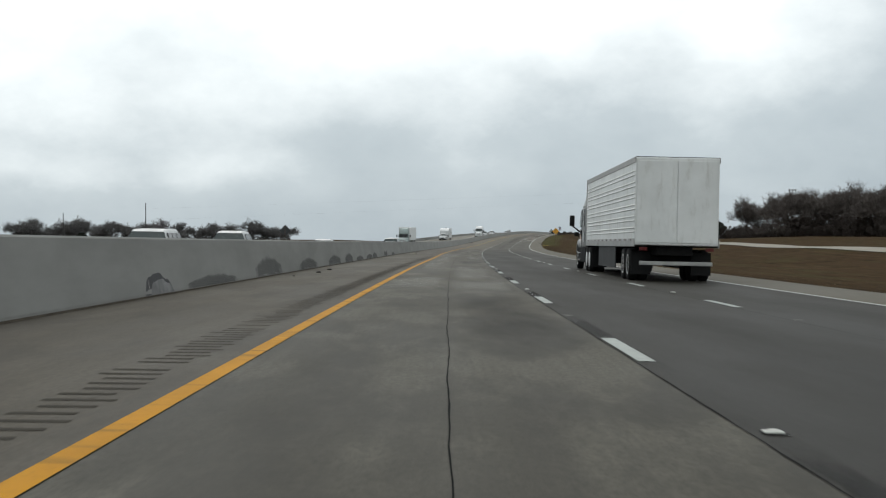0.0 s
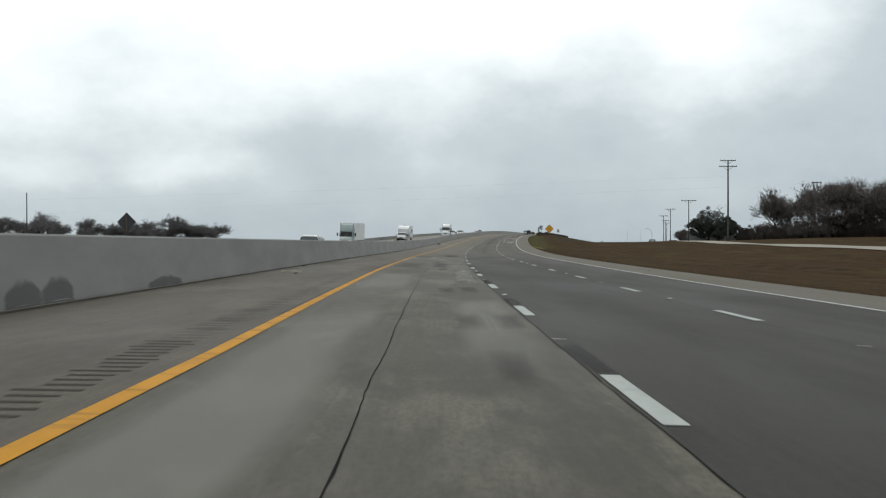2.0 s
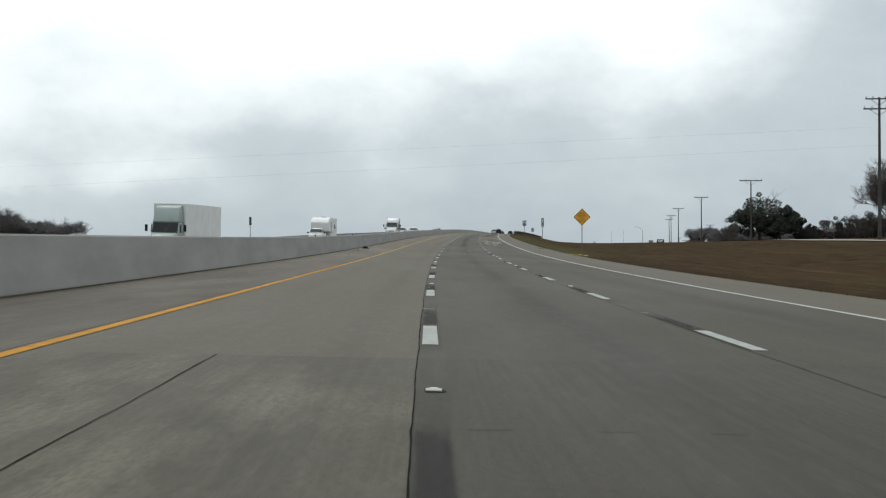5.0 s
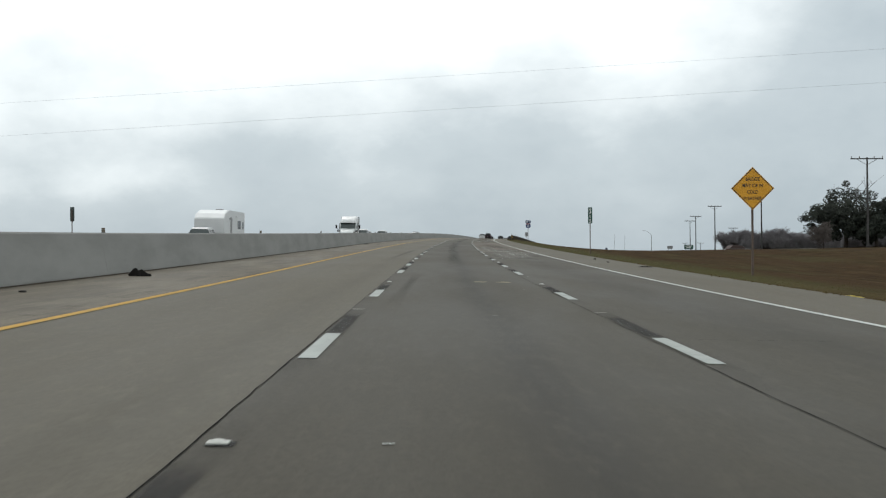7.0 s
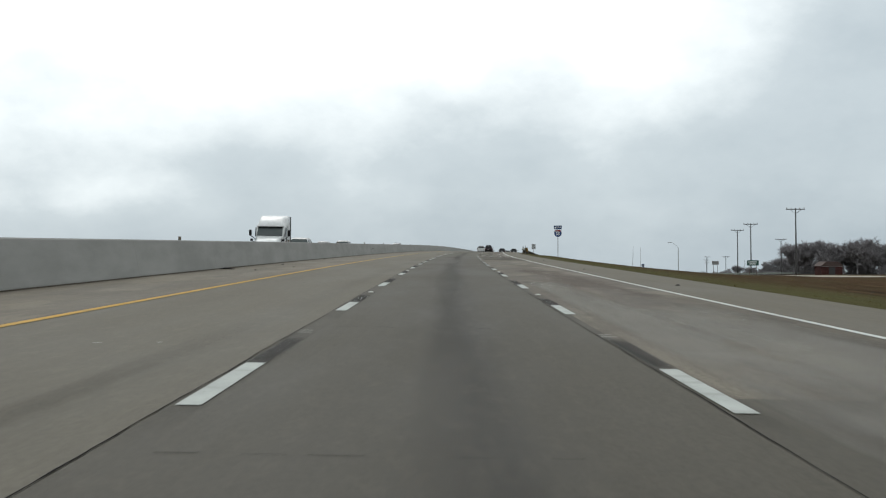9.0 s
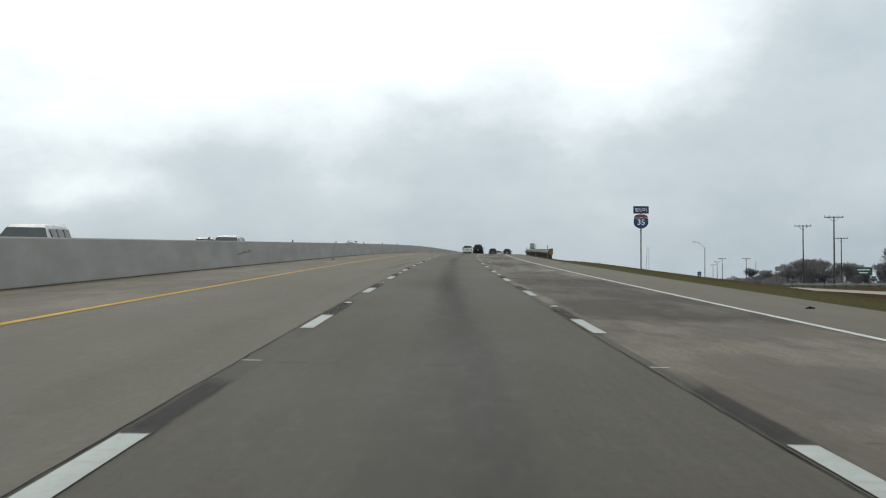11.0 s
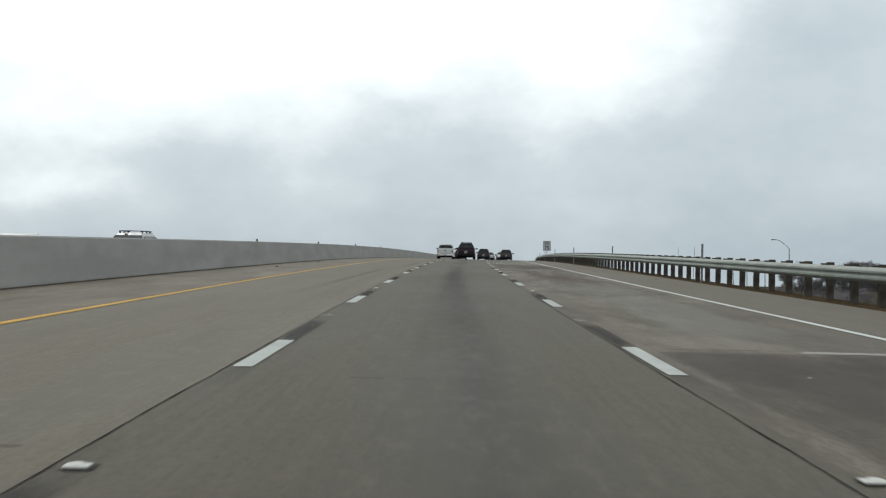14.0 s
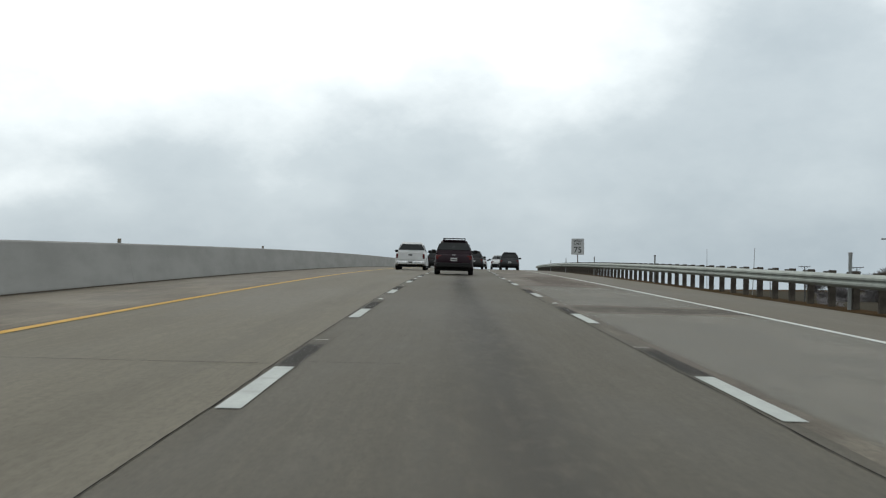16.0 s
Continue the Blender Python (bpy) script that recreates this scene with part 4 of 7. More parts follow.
def place_sign(name, s, u, top, label, category="road sign", turn=0.0):
    """An Empty on the ground below the sign; returns it and the height of its top over the ground."""
    g = ground_z(s, u) if (u > RIGHT_EDGE or u < -8) else at(s, u).z
    thing = empty(name, upright(s, u, g, turn))
    tagged(thing, label, category)
    return thing, top - g


# yellow diamond
thing, top = place_sign("warning_sign", 305.3, 12.3, 4.50, "yellow diamond warning sign on a steel post in the grass")
side = 1.55
d = part("panel", slab_of(bmesh.new(), [(0, -side / 2), (side / 2, 0), (0, side / 2), (-side / 2, 0)], 0.006), plain("amber_sign_sheet", (0.62, 0.29, 0.01), 0.45, vary=0.05), thing)
d.location.z = top - side / 2
bm = bmesh.new()
for k in range(4):
    a = [(0, -1), (1, 0), (0, 1), (-1, 0)]
    p, q = Vector((*a[k],)), Vector((*a[(k + 1) % 4],))
    o, i = side / 2 - 0.03, side / 2 - 0.065
    bm.faces.new([bm.verts.new((v.x * w, -0.003, v.y * w)) for v, w in ((p, o), (q, o), (q, i), (p, i))])
part("border", bm, black_print, d, "black border")
for text, z, size in (("BRIDGE", 0.33, 0.17), ("MAY ICE IN", 0.10, 0.17), ("COLD", -0.13, 0.17), ("WEATHER", -0.36, 0.16)):
    lettering(text, size, black_print, d, 0, z, -0.004, wide=0.86)
post_of(thing, -0.6, top - 0.3, 0.07)

# mile marker
green_sheet = plain("green_sign_sheet", (0.010, 0.058, 0.042), 0.45, vary=0.06)
thing, top = place_sign("mile_marker", 351.9, 11.3, 4.62, "tall narrow green mile marker with white digits")
d = part("panel", board(0.30, 1.13), green_sheet, thing)
d.location.z = top - 0.565
bm = bmesh.new()
add_box(bm, -0.09, 0.09, -0.004, -0.001, 0.42, 0.48)
part("print", bm, white_print, d, "white unreadable word")
for ch, z in (("3", 0.22), ("1", -0.10), ("5", -0.40)):
    lettering(ch, 0.34, white_print, d, 0, z, -0.004)
post_of(thing, -0.5, top - 0.2)

# route shield
blue_sheet, red_sheet = plain("blue_sign_sheet", (0.012, 0.042, 0.14), 0.45, vary=0.06), plain("red_sign_sheet", (0.20, 0.030, 0.028), 0.45, vary=0.08)
navy_sheet = plain("dark_blue_sign_sheet", (0.012, 0.035, 0.10), 0.45, vary=0.06)


def shield(w, h):
    """Outline of a route shield: a shallow double-curved top, full sides and a rounded point."""
    half = [(0.0, 0.47), (0.12, 0.495), (0.25, 0.485), (0.36, 0.44), (0.42, 0.40), (0.46, 0.28), (0.49, 0.12), (0.495, -0.03), (0.47, -0.17), (0.41, -0.29), (0.31, -0.39), (0.19, -0.45), (0.08, -0.485)]
    right = [(x * w, z * h) for x, z in half]
    return [(0.0, -0.5 * h)] + list(reversed(right)) + [(-x, z) for x, z in right[1:]]


thing, top = place_sign("route_sign", 482.0, 12.4, 6.80, "blue and red route shield under a blue direction plate")
d = part("plate", board(0.87, 0.42), navy_sheet, thing, "dark blue direction plate")
d.location.z = top - 0.21
lettering("SOUTH", 0.25, white_print, d, 0, -0.01, -0.004, wide=0.80)
e = part("shield", slab_of(bmesh.new(), shield(0.84, 0.82), 0.006), blue_sheet, thing, "blue shield with a red head")
e.location.z = top - 0.87
bm = bmesh.new()
pts = [(x * 0.94, z * 0.94) for x, z in shield(0.84, 0.82) if z > 0.2]
pts = sorted(pts + [(0.36, 0.225), (-0.36, 0.225)], key=lambda q: math.atan2(q[1] - 0.30, q[0]))
slab_of(bm, pts, 0.002, -0.003)
part("head", bm, red_sheet, e, "faded red head")
part("stripe", box(-0.385, 0.385, -0.0045, -0.001, 0.198, 0.218), white_print, e)
lettering("35", 0.44, white_print, e, 0, -0.05, -0.004, wide=1.05)
post_of(thing, -0.6, top - 0.1, 0.065)

# speed limit
white_sheet = plain("grey_white_sign_sheet", (0.33, 0.34, 0.34), 0.5, vary=0.06)
thing, top = place_sign("speed_limit_sign", 708.0, 11.3, 8.2, "white speed limit sign behind the guard rail")
d = part("panel", board(1.1, 1.40), white_sheet, thing)
d.location.z = top - 0.70
lettering("SPEED", 0.26, black_print, d, 0, 0.50, -0.004)
lettering("LIMIT", 0.26, black_print, d, 0, 0.24, -0.004)
lettering("75", 0.72, black_print, d, 0, -0.30, -0.004)
post_of(thing, -0.6, top - 0.2, 0.08)

# object marker at the rail's nose
thing, top = place_sign("object_marker", 528.55, 10.16, 4.95, "yellow board with black slanted stripes on a short post")
d = part("panel", board(0.34, 0.56, 0.02), yellow_board, thing)
d.location.z = top - 0.28
for k in range(4):
    bm = bmesh.new()
    z = -0.27 + k * 0.155
    pts = [(-0.165, z), (0.165, z + 0.16), (0.165, z + 0.235), (-0.165, z + 0.075)]
    pts = [(x, min(0.275, max(-0.275, q))) for x, q in pts]
    slab_of(bm, pts, 0.002, -0.004)
    part("stripe", bm, black_print, d)
post_of(thing, -0.4, top - 0.05, 0.10, post_wood, 0.02)

# slim marker posts behind the rail
grey_post = plain("grey_plastic_post", (0.16, 0.17, 0.165), 0.6, vary=0.1)
first = None
for s, h in ((532.8, 1.15), (562.9, 1.22), (591.0, 1.18), (620.6, 1.19), (650.2, 1.15), (679, 1.15), (708, 1.15), (737, 1.15)):
    bm = box(-0.03, 0.03, -0.05, 0.05, -0.3, h, 0.012)
    thing = empty("marker_post", on_road(s, rail_u(s) + 0.06, 0))
    tagged(thing, "slim grey marker post behind the guard rail", "marker post", "marker posts along the rail")
    part("post", bm, grey_post, thing)
    part("cap", box(-0.034, 0.034, -0.054, 0.054, h - 0.06, h + 0.01, 0.008), sign_back, thing)

# small reflectors on the barrier's top
amber = plain("amber_reflector", (0.12, 0.10, 0.07), 0.3, vary=0.1, bump=0)
for s in (205, 262, 290, 318, 346, 374, 402, 430, 455, 480, 505, 530, 553, 576, 600, 625, 650):
    thing = empty("barrier_reflector", on_road(s, wall_toe(s) - 0.36, WALL_H))
    tagged(thing, "small amber reflector standing on the barrier", "reflector", "reflectors on the barrier")
    part("foot", box(-0.05, 0.05, -0.03, 0.03, 0, 0.02, 0.004), grey_post, thing)
    part("lens", box(-0.045, 0.045, -0.012, 0.012, 0.02, 0.12, 0.006), amber, thing)

# backs of signs for the other carriageway
thing, top = place_sign("diamond_sign", 181.2, -27.6, 3.5, "grey back of a diamond sign across the road", turn=180)
d = part("panel", slab_of(bmesh.new(), [(0, -0.78), (0.78, 0), (0, 0.78), (-0.78, 0)], 0.006), plain("grimy_sign_back", (0.055, 0.058, 0.06), 0.6, 0.2, vary=0.15), thing)
d.location.z = top - 0.78
part("brace", box(-0.03, 0.03, 0.006, 0.03, -0.6, 0.6, 0.004), sign_post, d)
post_of(thing, -0.6, top - 0.2, 0.07)
dark_back = plain("dark_green_sign_back", (0.055, 0.075, 0.07), 0.5, 0.2, vary=0.1)
thing, top = place_sign("mile_marker", 351.3, -25.0, 4.8, "dark back of a narrow mile marker across the road", "road sign", 180)
d = part("panel", board(0.30, 1.0), dark_back, thing)
d.location.z = top - 0.5
post_of(thing, -0.5, top - 0.2)

# small signs beside the frontage road
for s, u, top, w, h, m, label, kind in ((576.3, 51.4, 3.1, 2.1, 0.95, green_sheet, "small green guide sign beside the frontage road", "guide_sign"),
                                        (636.8, 52.9, 3.1, 1.5, 0.8, sign_back, "small grey sign board beside the frontage road", "sign_board"),
                                        (590, 33.0, 2.5, 0.52, 0.52, navy_sheet, "small blue route sign over a second plate in the field", "route_sign")):
    thing, top = place_sign(kind, s, u, top, label)
    d = part("panel", board(w, h), m, thing)
    d.location.z = top - h / 2
    if kind == "guide_sign":
        bm = bmesh.new()
        add_box(bm, -0.8, 0.7, -0.004, -0.001, 0.10, 0.24)
        add_box(bm, -0.6, 0.5, -0.004, -0.001, -0.26, -0.12)
        part("print", bm, white_print, d, "white unreadable words")
    if kind == "route_sign":
        e = part("lower_plate", board(0.44, 0.38), navy_sheet, thing)
        e.location.z = top - 0.76
        for q, hh in ((d, 0.4), (e, 0.3)):
            part("print", box(-0.16, 0.16, -0.004, -0.001, -hh * 0.2, hh * 0.2), sign_back, q, "pale unreadable digits")
    for x in (-w * 0.3, w * 0.3):
        part("post", box(x - 0.04, x + 0.04, 0.03, 0.1, -0.5, top - 0.1, 0.004), sign_post, thing)

# ---- poles and wires ----
pole_wood = plain("grey_weathered_pole", (0.060, 0.058, 0.056), 0.9, vary=0.25, scale=1.2)
insulator_m = plain("grey_insulator", (0.25, 0.25, 0.25), 0.4, bump=0)
wire_m = plain("black_wire", (0.02, 0.02, 0.02), 0.6, bump=0)


def utility_pole(s, u, top, arms, label, r=0.16, turn=0.0, arm_w=1.35):
    g = ground_z(s, u) - 0.4
    h = top - g
    thing = empty("utility_pole", upright(s, u, g, turn))
    tagged(thing, label, "utility pole", "utility poles along the frontage road")
    bm = bmesh.new()
    segs = 5
    for k in range(segs):
        add_tube(bm, (0.02 * math.sin(k), 0, h * k / segs), (0.02 * math.sin(k + 1), 0, h * (k + 1) / segs), r * (1 - 0.4 * k / segs), r * (1 - 0.4 * (k + 1) / segs), 10, k in (0, segs - 1))
    part("shaft", bm, pole_wood, thing)
    for down, half in arms:
        z = h - down
        part("crossarm", box(-half, half, 0.10, 0.22, z - 0.07, z + 0.07, 0.01), pole_wood, thing)
        for x in (-half + 0.1, -half * 0.45, half * 0.45, half - 0.1):
            bm = bmesh.new()
            for a, b, w in ((0.07, 0.13, 0.05), (0.13, 0.2, 0.085), (0.2, 0.3, 0.055)):
                add_tube(bm, (x, 0.16, z + a), (x, 0.16, z + b), w, w * 0.8, 8)
            part("insulator", bm, insulator_m, thing)
        for sx in (-1, 1):
            part("brace", tube((0, 0.13, z - 0.75), (sx * half * 0.6, 0.16, z - 0.06), 0.025, n=5), pole_wood, thing)
    return thing


POLES = [(333.0, 47.2, 17.4, [(0.15, 1.5), (1.25, 1.7)]), (415.5, 49.6, 12.4, [(0.15, 1.9)]), (483.8, 51.3, 12.0, [(0.15, 1.5)]), (551.5, 54.0, 11.4, [(0.15, 1.5)]),
         (652.3, 60.0, 10.5, [(0.15, 1.5)]), (620.2, 58.2, 11.0, [(0.15, 1.5)]), (708.6, 79.1, 9.3, [(0.15, 1.5)]), (893.7, 81.3, 5.6, [(0.15, 1.5)]), (922.8, 75.4, 5.7, [(0.15, 1.4)]),
         (999.0, 79.0, 4.6, [(0.15, 1.3)]), (1080.0, 82.0, 3.3, [(0.15, 1.3)]), (1075.0, 102.0, 4.6, [])]
for k, (s, u, top, arms) in enumerate(POLES):
    utility_pole(s, u, top, arms, "tall wooden utility pole with two crossarms" if k == 0 else "wooden utility pole with one crossarm", 0.2 if k == 0 else 0.15)
utility_pole(363.0, -101.0, 12.0, [], "bare wooden pole beyond the opposite carriageway", 0.16)
utility_pole(330.0, -112.0, 8.5, [], "bare wooden pole beyond the opposite carriageway", 0.14)


def wire(a, b, sag, r=0.005, n=26):
    cu = bpy.data.curves.new("wire", "CURVE")
    cu.dimensions, cu.bevel_depth, cu.bevel_resolution = "3D", r, 1
    sp = cu.splines.new("POLY")
    sp.points.add(n)
    for k in range(n + 1):
        t = k / n
        p = a.lerp(b, t)
        sp.points[k].co = (p.x, p.y, p.z - sag * 4 * t * (1 - t), 1)
    cu.materials.append(wire_m)
    return tagged(new("overhead_wire", cu), "thin black overhead wire crossing the road", "wire", "overhead wires")


def spot(s, u, z):
    p = at(s, u)
    return Vector((p.x, p.y, z))


wire(spot(335.2, 47.2, 14.33), spot(368.5, -101, 10.58), 0.08, 0.004)
wire(spot(333.5, 47.2, 12.18), spot(361.9, -101, 7.19), 0.08, 0.004)
# lattice mast
mast_m = plain("red_and_grey_mast_paint", (0.20, 0.15, 0.15), 0.6, 0.2, vary=0.2)
g = ground_z(472, 92) - 0.3
thing = empty("radio_mast", upright(472, 92, g))
tagged(thing, "thin lattice radio mast rising behind the bare trees", "radio mast")
H = 19.5 - g
for sx, sy in ((-0.6, -0.5), (0.6, -0.5), (0, 0.6)):
    part("leg", tube((sx, sy, 0), (sx, sy, H), 0.06, n=6), mast_m, thing)
bm = bmesh.new()
c = [(-0.6, -0.5), (0.6, -0.5), (0, 0.6)]
z = 0.0
while z < H - 1.2:
    for k in range(3):
        a, b = c[k], c[(k + 1) % 3]
        add_tube(bm, (*a, z), (*b, z + 1.2), 0.028, n=4, caps=False)
        add_tube(bm, (*b, z), (*b, z + 0.01), 0.03, n=4, caps=False)
        add_tube(bm, (*a, z), (*b, z), 0.028, n=4, caps=False)
    z += 1.2
part("lattice", bm, mast_m, thing)
part("platform", box(-1.0, 1.7, -0.8, 0.8, H - 0.25, H, 0.03), mast_m, thing)
for x in (-0.8, 0.3, 1.4):
    part("antenna", box(x - 0.12, x + 0.12, -0.95, -0.8, H - 1.5, H + 0.2, 0.03), sign_back, thing)


def street_lamp(s, u, top, reach, label):
    g = ground_z(s, u) - 0.3
    h = top - g
    thing = empty("street_lamp", upright(s, u, g))
    tagged(thing, label, "street lamp")
    bm = bmesh.new()
    add_tube(bm, (0, 0, 0), (0, 0, h - 1.6), 0.13, 0.085, 10)
    part("shaft", bm, galv, thing)
    bm = bmesh.new()
    last = Vector((0, 0, h - 1.6))
    for k in range(1, 9):
        t = k / 8
        p = Vector((-reach * t, 0, h - 1.6 + 1.6 * math.sin(t * math.pi / 2)))
        add_tube(bm, last, p, 0.06, 0.05, 8)
        last = p
    part("arm", bm, galv, thing)
    part("head", box(-reach - 0.75, -reach + 0.05, -0.16, 0.16, h - 0.08, h + 0.1, 0.05), sign_back, thing)


street_lamp(759.5, 55.0, 9.25, 2.4, "tall steel street lamp with one curved arm")
thing = empty("pole", upright(791, 41.8, ground_z(791, 41.8) - 0.2))
tagged(thing, "thin leaning metal pole in the distance", "pole")
part("shaft", tube((-0.25, 0, 0), (0.3, 0, 8.65 - ground_z(791, 41.8)), 0.07, 0.04, 8), sign_back, thing)
# thin mast far off
thing = empty("pole", upright(876.9, 46.6, ground_z(876.9, 46.6) - 0.2))
tagged(thing, "thin straight metal pole across the fields", "pole")
part("shaft", tube((0, 0, 0), (0, 0, 9.4 - ground_z(876.9, 46.6)), 0.08, 0.04, 8), sign_back, thing)

# red roadside shed
thing = empty("shed", upright(540, 56.5, ground_z(540, 56.5) - 0.15, 12))
tagged(thing, "small weathered red shed before the trees", "shed")
red_boards = plain("faded_red_boards", (0.048, 0.020, 0.018), 0.85, vary=0.3, scale=2)
part("wall", box(-1.7, 1.7, -1.2, 1.2, 0, 1.5, 0.02), red_boards, thing)
bm = bmesh.new()
slab_of(bm, [(-1.9, 1.45), (1.9, 1.45), (0.9, 2.15), (-0.9, 2.15)], 2.6, -1.3)
part("roof", bm, plain("rusty_tin_roof", (0.07, 0.05, 0.045), 0.7, 0.2, vary=0.3), thing)
part("door", box(-0.5, 0.5, -1.25, -1.2, 0, 1.3, 0.01), black_print, thing)
part("trim", box(-1.75, 1.75, -1.27, -1.2, 1.38, 1.47, 0.01), sign_back, thing, "pale eaves board")


# ---- trees ----
bark_m = plain("grey_brown_bark", (0.060, 0.050, 0.042), 0.95, vary=0.3, scale=4)
twig_m = plain("grey_winter_twigs", (0.120, 0.104, 0.096), 0.95, vary=0.3, scale=1.0)


def leaf_material(name, a, b):
    m, nt, bsdf = material(name, 0.7)
    geo = nt.nodes.new("ShaderNodeNewGeometry")
    nt.links.new(mix_of(nt, geo.outputs["Random Per Island"], a, b), bsdf.inputs["Base Color"])
    return m


oak_leaf = leaf_material("dark_evergreen_leaves", (0.013, 0.017, 0.014), (0.042, 0.048, 0.036))
scrub_leaf = leaf_material("brown_winter_scrub", (0.030, 0.025, 0.023), (0.075, 0.061, 0.053))


# distance haze is mixed into the far trees' base colours
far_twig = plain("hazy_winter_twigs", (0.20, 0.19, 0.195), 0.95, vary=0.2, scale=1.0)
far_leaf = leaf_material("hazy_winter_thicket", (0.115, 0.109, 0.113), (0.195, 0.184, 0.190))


def grow(bm_segs, p, d, length, r, level, rnd, droop, spread, kids):
    """Adds tapered limb segments to a list; returns the twig ends."""
    ends = []
    n = 3 if level < 3 else 2
    for k in range(n):
        q = p + d * (length / n)
        r2 = r * 0.86
        bm_segs.append((p.copy(), q.copy(), r, r2, level))
        d = (d + Vector((rnd.uniform(-1, 1), rnd.uniform(-1, 1), rnd.uniform(-1, 1))) * 0.16 + Vector((0, 0, droop))).normalized()
        p, r = q, r2
        if level < 5 and k > 0:
            for _ in range(kids if level < 3 else 2):
                a = Vector((rnd.uniform(-1, 1), rnd.uniform(-1, 1), rnd.uniform(-0.35, 0.75))).normalized()
                nd = (d * (1 - spread) + a * spread).normalized()
                ends += grow(bm_segs, p, nd, length * rnd.uniform(0.52, 0.78), r * 0.62, level + 1, rnd, droop, spread, kids)
    ends.append(p.copy())
    return ends


def tubes_mesh(name, segs, mat):
    verts, faces = [], []
    for a, b, r0, r1, level in segs:
        n = 6 if level < 2 else 3
        q = (b - a).to_track_quat("Z", "Y").to_matrix()
        base = len(verts)
        for p, r in ((a, r0), (b, r1)):
            for k in range(n):
                t = k * 2 * math.pi / n
                verts.append(p + q @ Vector((math.cos(t) * r, math.sin(t) * r, 0)))
        for k in range(n):
            faces.append((base + k, base + (k + 1) % n, base + n + (k + 1) % n, base + n + k))
    me = bpy.data.meshes.new(name)
    me.from_pydata(verts, [], faces)
    me.materials.append(mat)
    return me


def leaves_mesh(name, centres, count, size, rnd, mat, flat=0.8):
    verts, faces = [], []
    for _ in range(count):
        c, rad = rnd.choice(centres)
        while True:
            v = Vector((rnd.uniform(-1, 1), rnd.uniform(-1, 1), rnd.uniform(-1, 1)))
            if v.length < 1:
                break
        v = v.normalized() * (v.length ** 0.45)
        p = c + Vector((v.x * rad, v.y * rad, v.z * rad * flat))
        a = Vector((rnd.uniform(-1, 1), rnd.uniform(-1, 1), rnd.uniform(-1, 1))).normalized()
        b = a.orthogonal().normalized()
        w = size * rnd.uniform(0.6, 1.3)
        base = len(verts)
        verts += [p + a * w, p + b * w * 0.6, p - a * w, p - b * w * 0.6]
        faces.append((base, base + 1, base + 2, base + 3))
    me = bpy.data.meshes.new(name)
    me.from_pydata(verts, [], faces)
    me.materials.append(mat)
    return me


def mesh_under(name, me, parent):
    ob = new(name, me)
    ob.parent = parent
    return ob


def evergreen(seed, height, width):
    rnd = random.Random(seed)
    thing = empty("tree")
    segs = []
    grow(segs, Vector((0, 0, -0.3)), Vector((0.05, 0, 1)), height * 0.5, height * 0.032, 0, rnd, 0.02, 0.55, 2)
    segs = [q for q in segs if q[4] < 4]
    mesh_under("trunk", tubes_mesh("trunk", segs, bark_m), thing)
    # the crown: a few great lobes, each of many clumps, lifted clear of the ground
    lobes = []
    for k in range(9):
        a, r = k * 2.4 + rnd.uniform(-0.4, 0.4), width * 0.33 * math.sqrt((k + 0.3) / 9)
        lobes.append((Vector((r * math.cos(a), r * math.sin(a), height * rnd.uniform(0.40, 0.78) * (1 - 0.32 * (r / (width * 0.3)) ** 2))), width * rnd.uniform(0.16, 0.25)))
    centres = []
    for k in range(190):
        c, rad = lobes[k % len(lobes)]
        d = Vector((rnd.gauss(0, 1), rnd.gauss(0, 1), rnd.gauss(0, 0.8))).normalized() * rad * rnd.uniform(0.5, 1.0)
        q = c + d
        q.z = min(max(q.z, height * (0.07 + 0.10 * rnd.random())), height * 0.97)
        centres.append((q, width * rnd.uniform(0.038, 0.080)))
    mesh_under("crown", leaves_mesh("crown", centres, 24000, 0.15, rnd, oak_leaf), thing)
    return thing


def bare(seed, height, spread=0.5, kids=2, twigs=None, thin=0.025):
    rnd = random.Random(seed)
    thing = empty("tree")
    segs = []
    grow(segs, Vector((0, 0, -0.3)), Vector((0.03, 0.02, 1)), height * 0.40, height * 0.022, 0, rnd, 0.06, spread, kids)
    top = max(q[1].z for q in segs)
    k = height / top
    segs = [(a * k, b * k, max(thin * 1.2, r0), max(thin, r1), l) for a, b, r0, r1, l in segs]
    # a haze of fine twigs round the outer limbs
    for a, b, r0, r1, l in [q for q in segs if q[4] >= 3]:
        for _ in range(2):
            d = ((b - a).normalized() + Vector((rnd.uniform(-1, 1), rnd.uniform(-1, 1), rnd.uniform(-0.6, 1))) * 0.8).normalized() * height * rnd.uniform(0.04, 0.10)
            segs.append((b, b + d, thin * 0.6, thin * 0.3, 5))
    mesh_under("trunk", tubes_mesh("trunk", [q for q in segs if q[4] < 2], twigs or bark_m), thing)
    mesh_under("crown", tubes_mesh("crown", [q for q in segs if q[4] >= 2], twigs or twig_m), thing)
    return thing


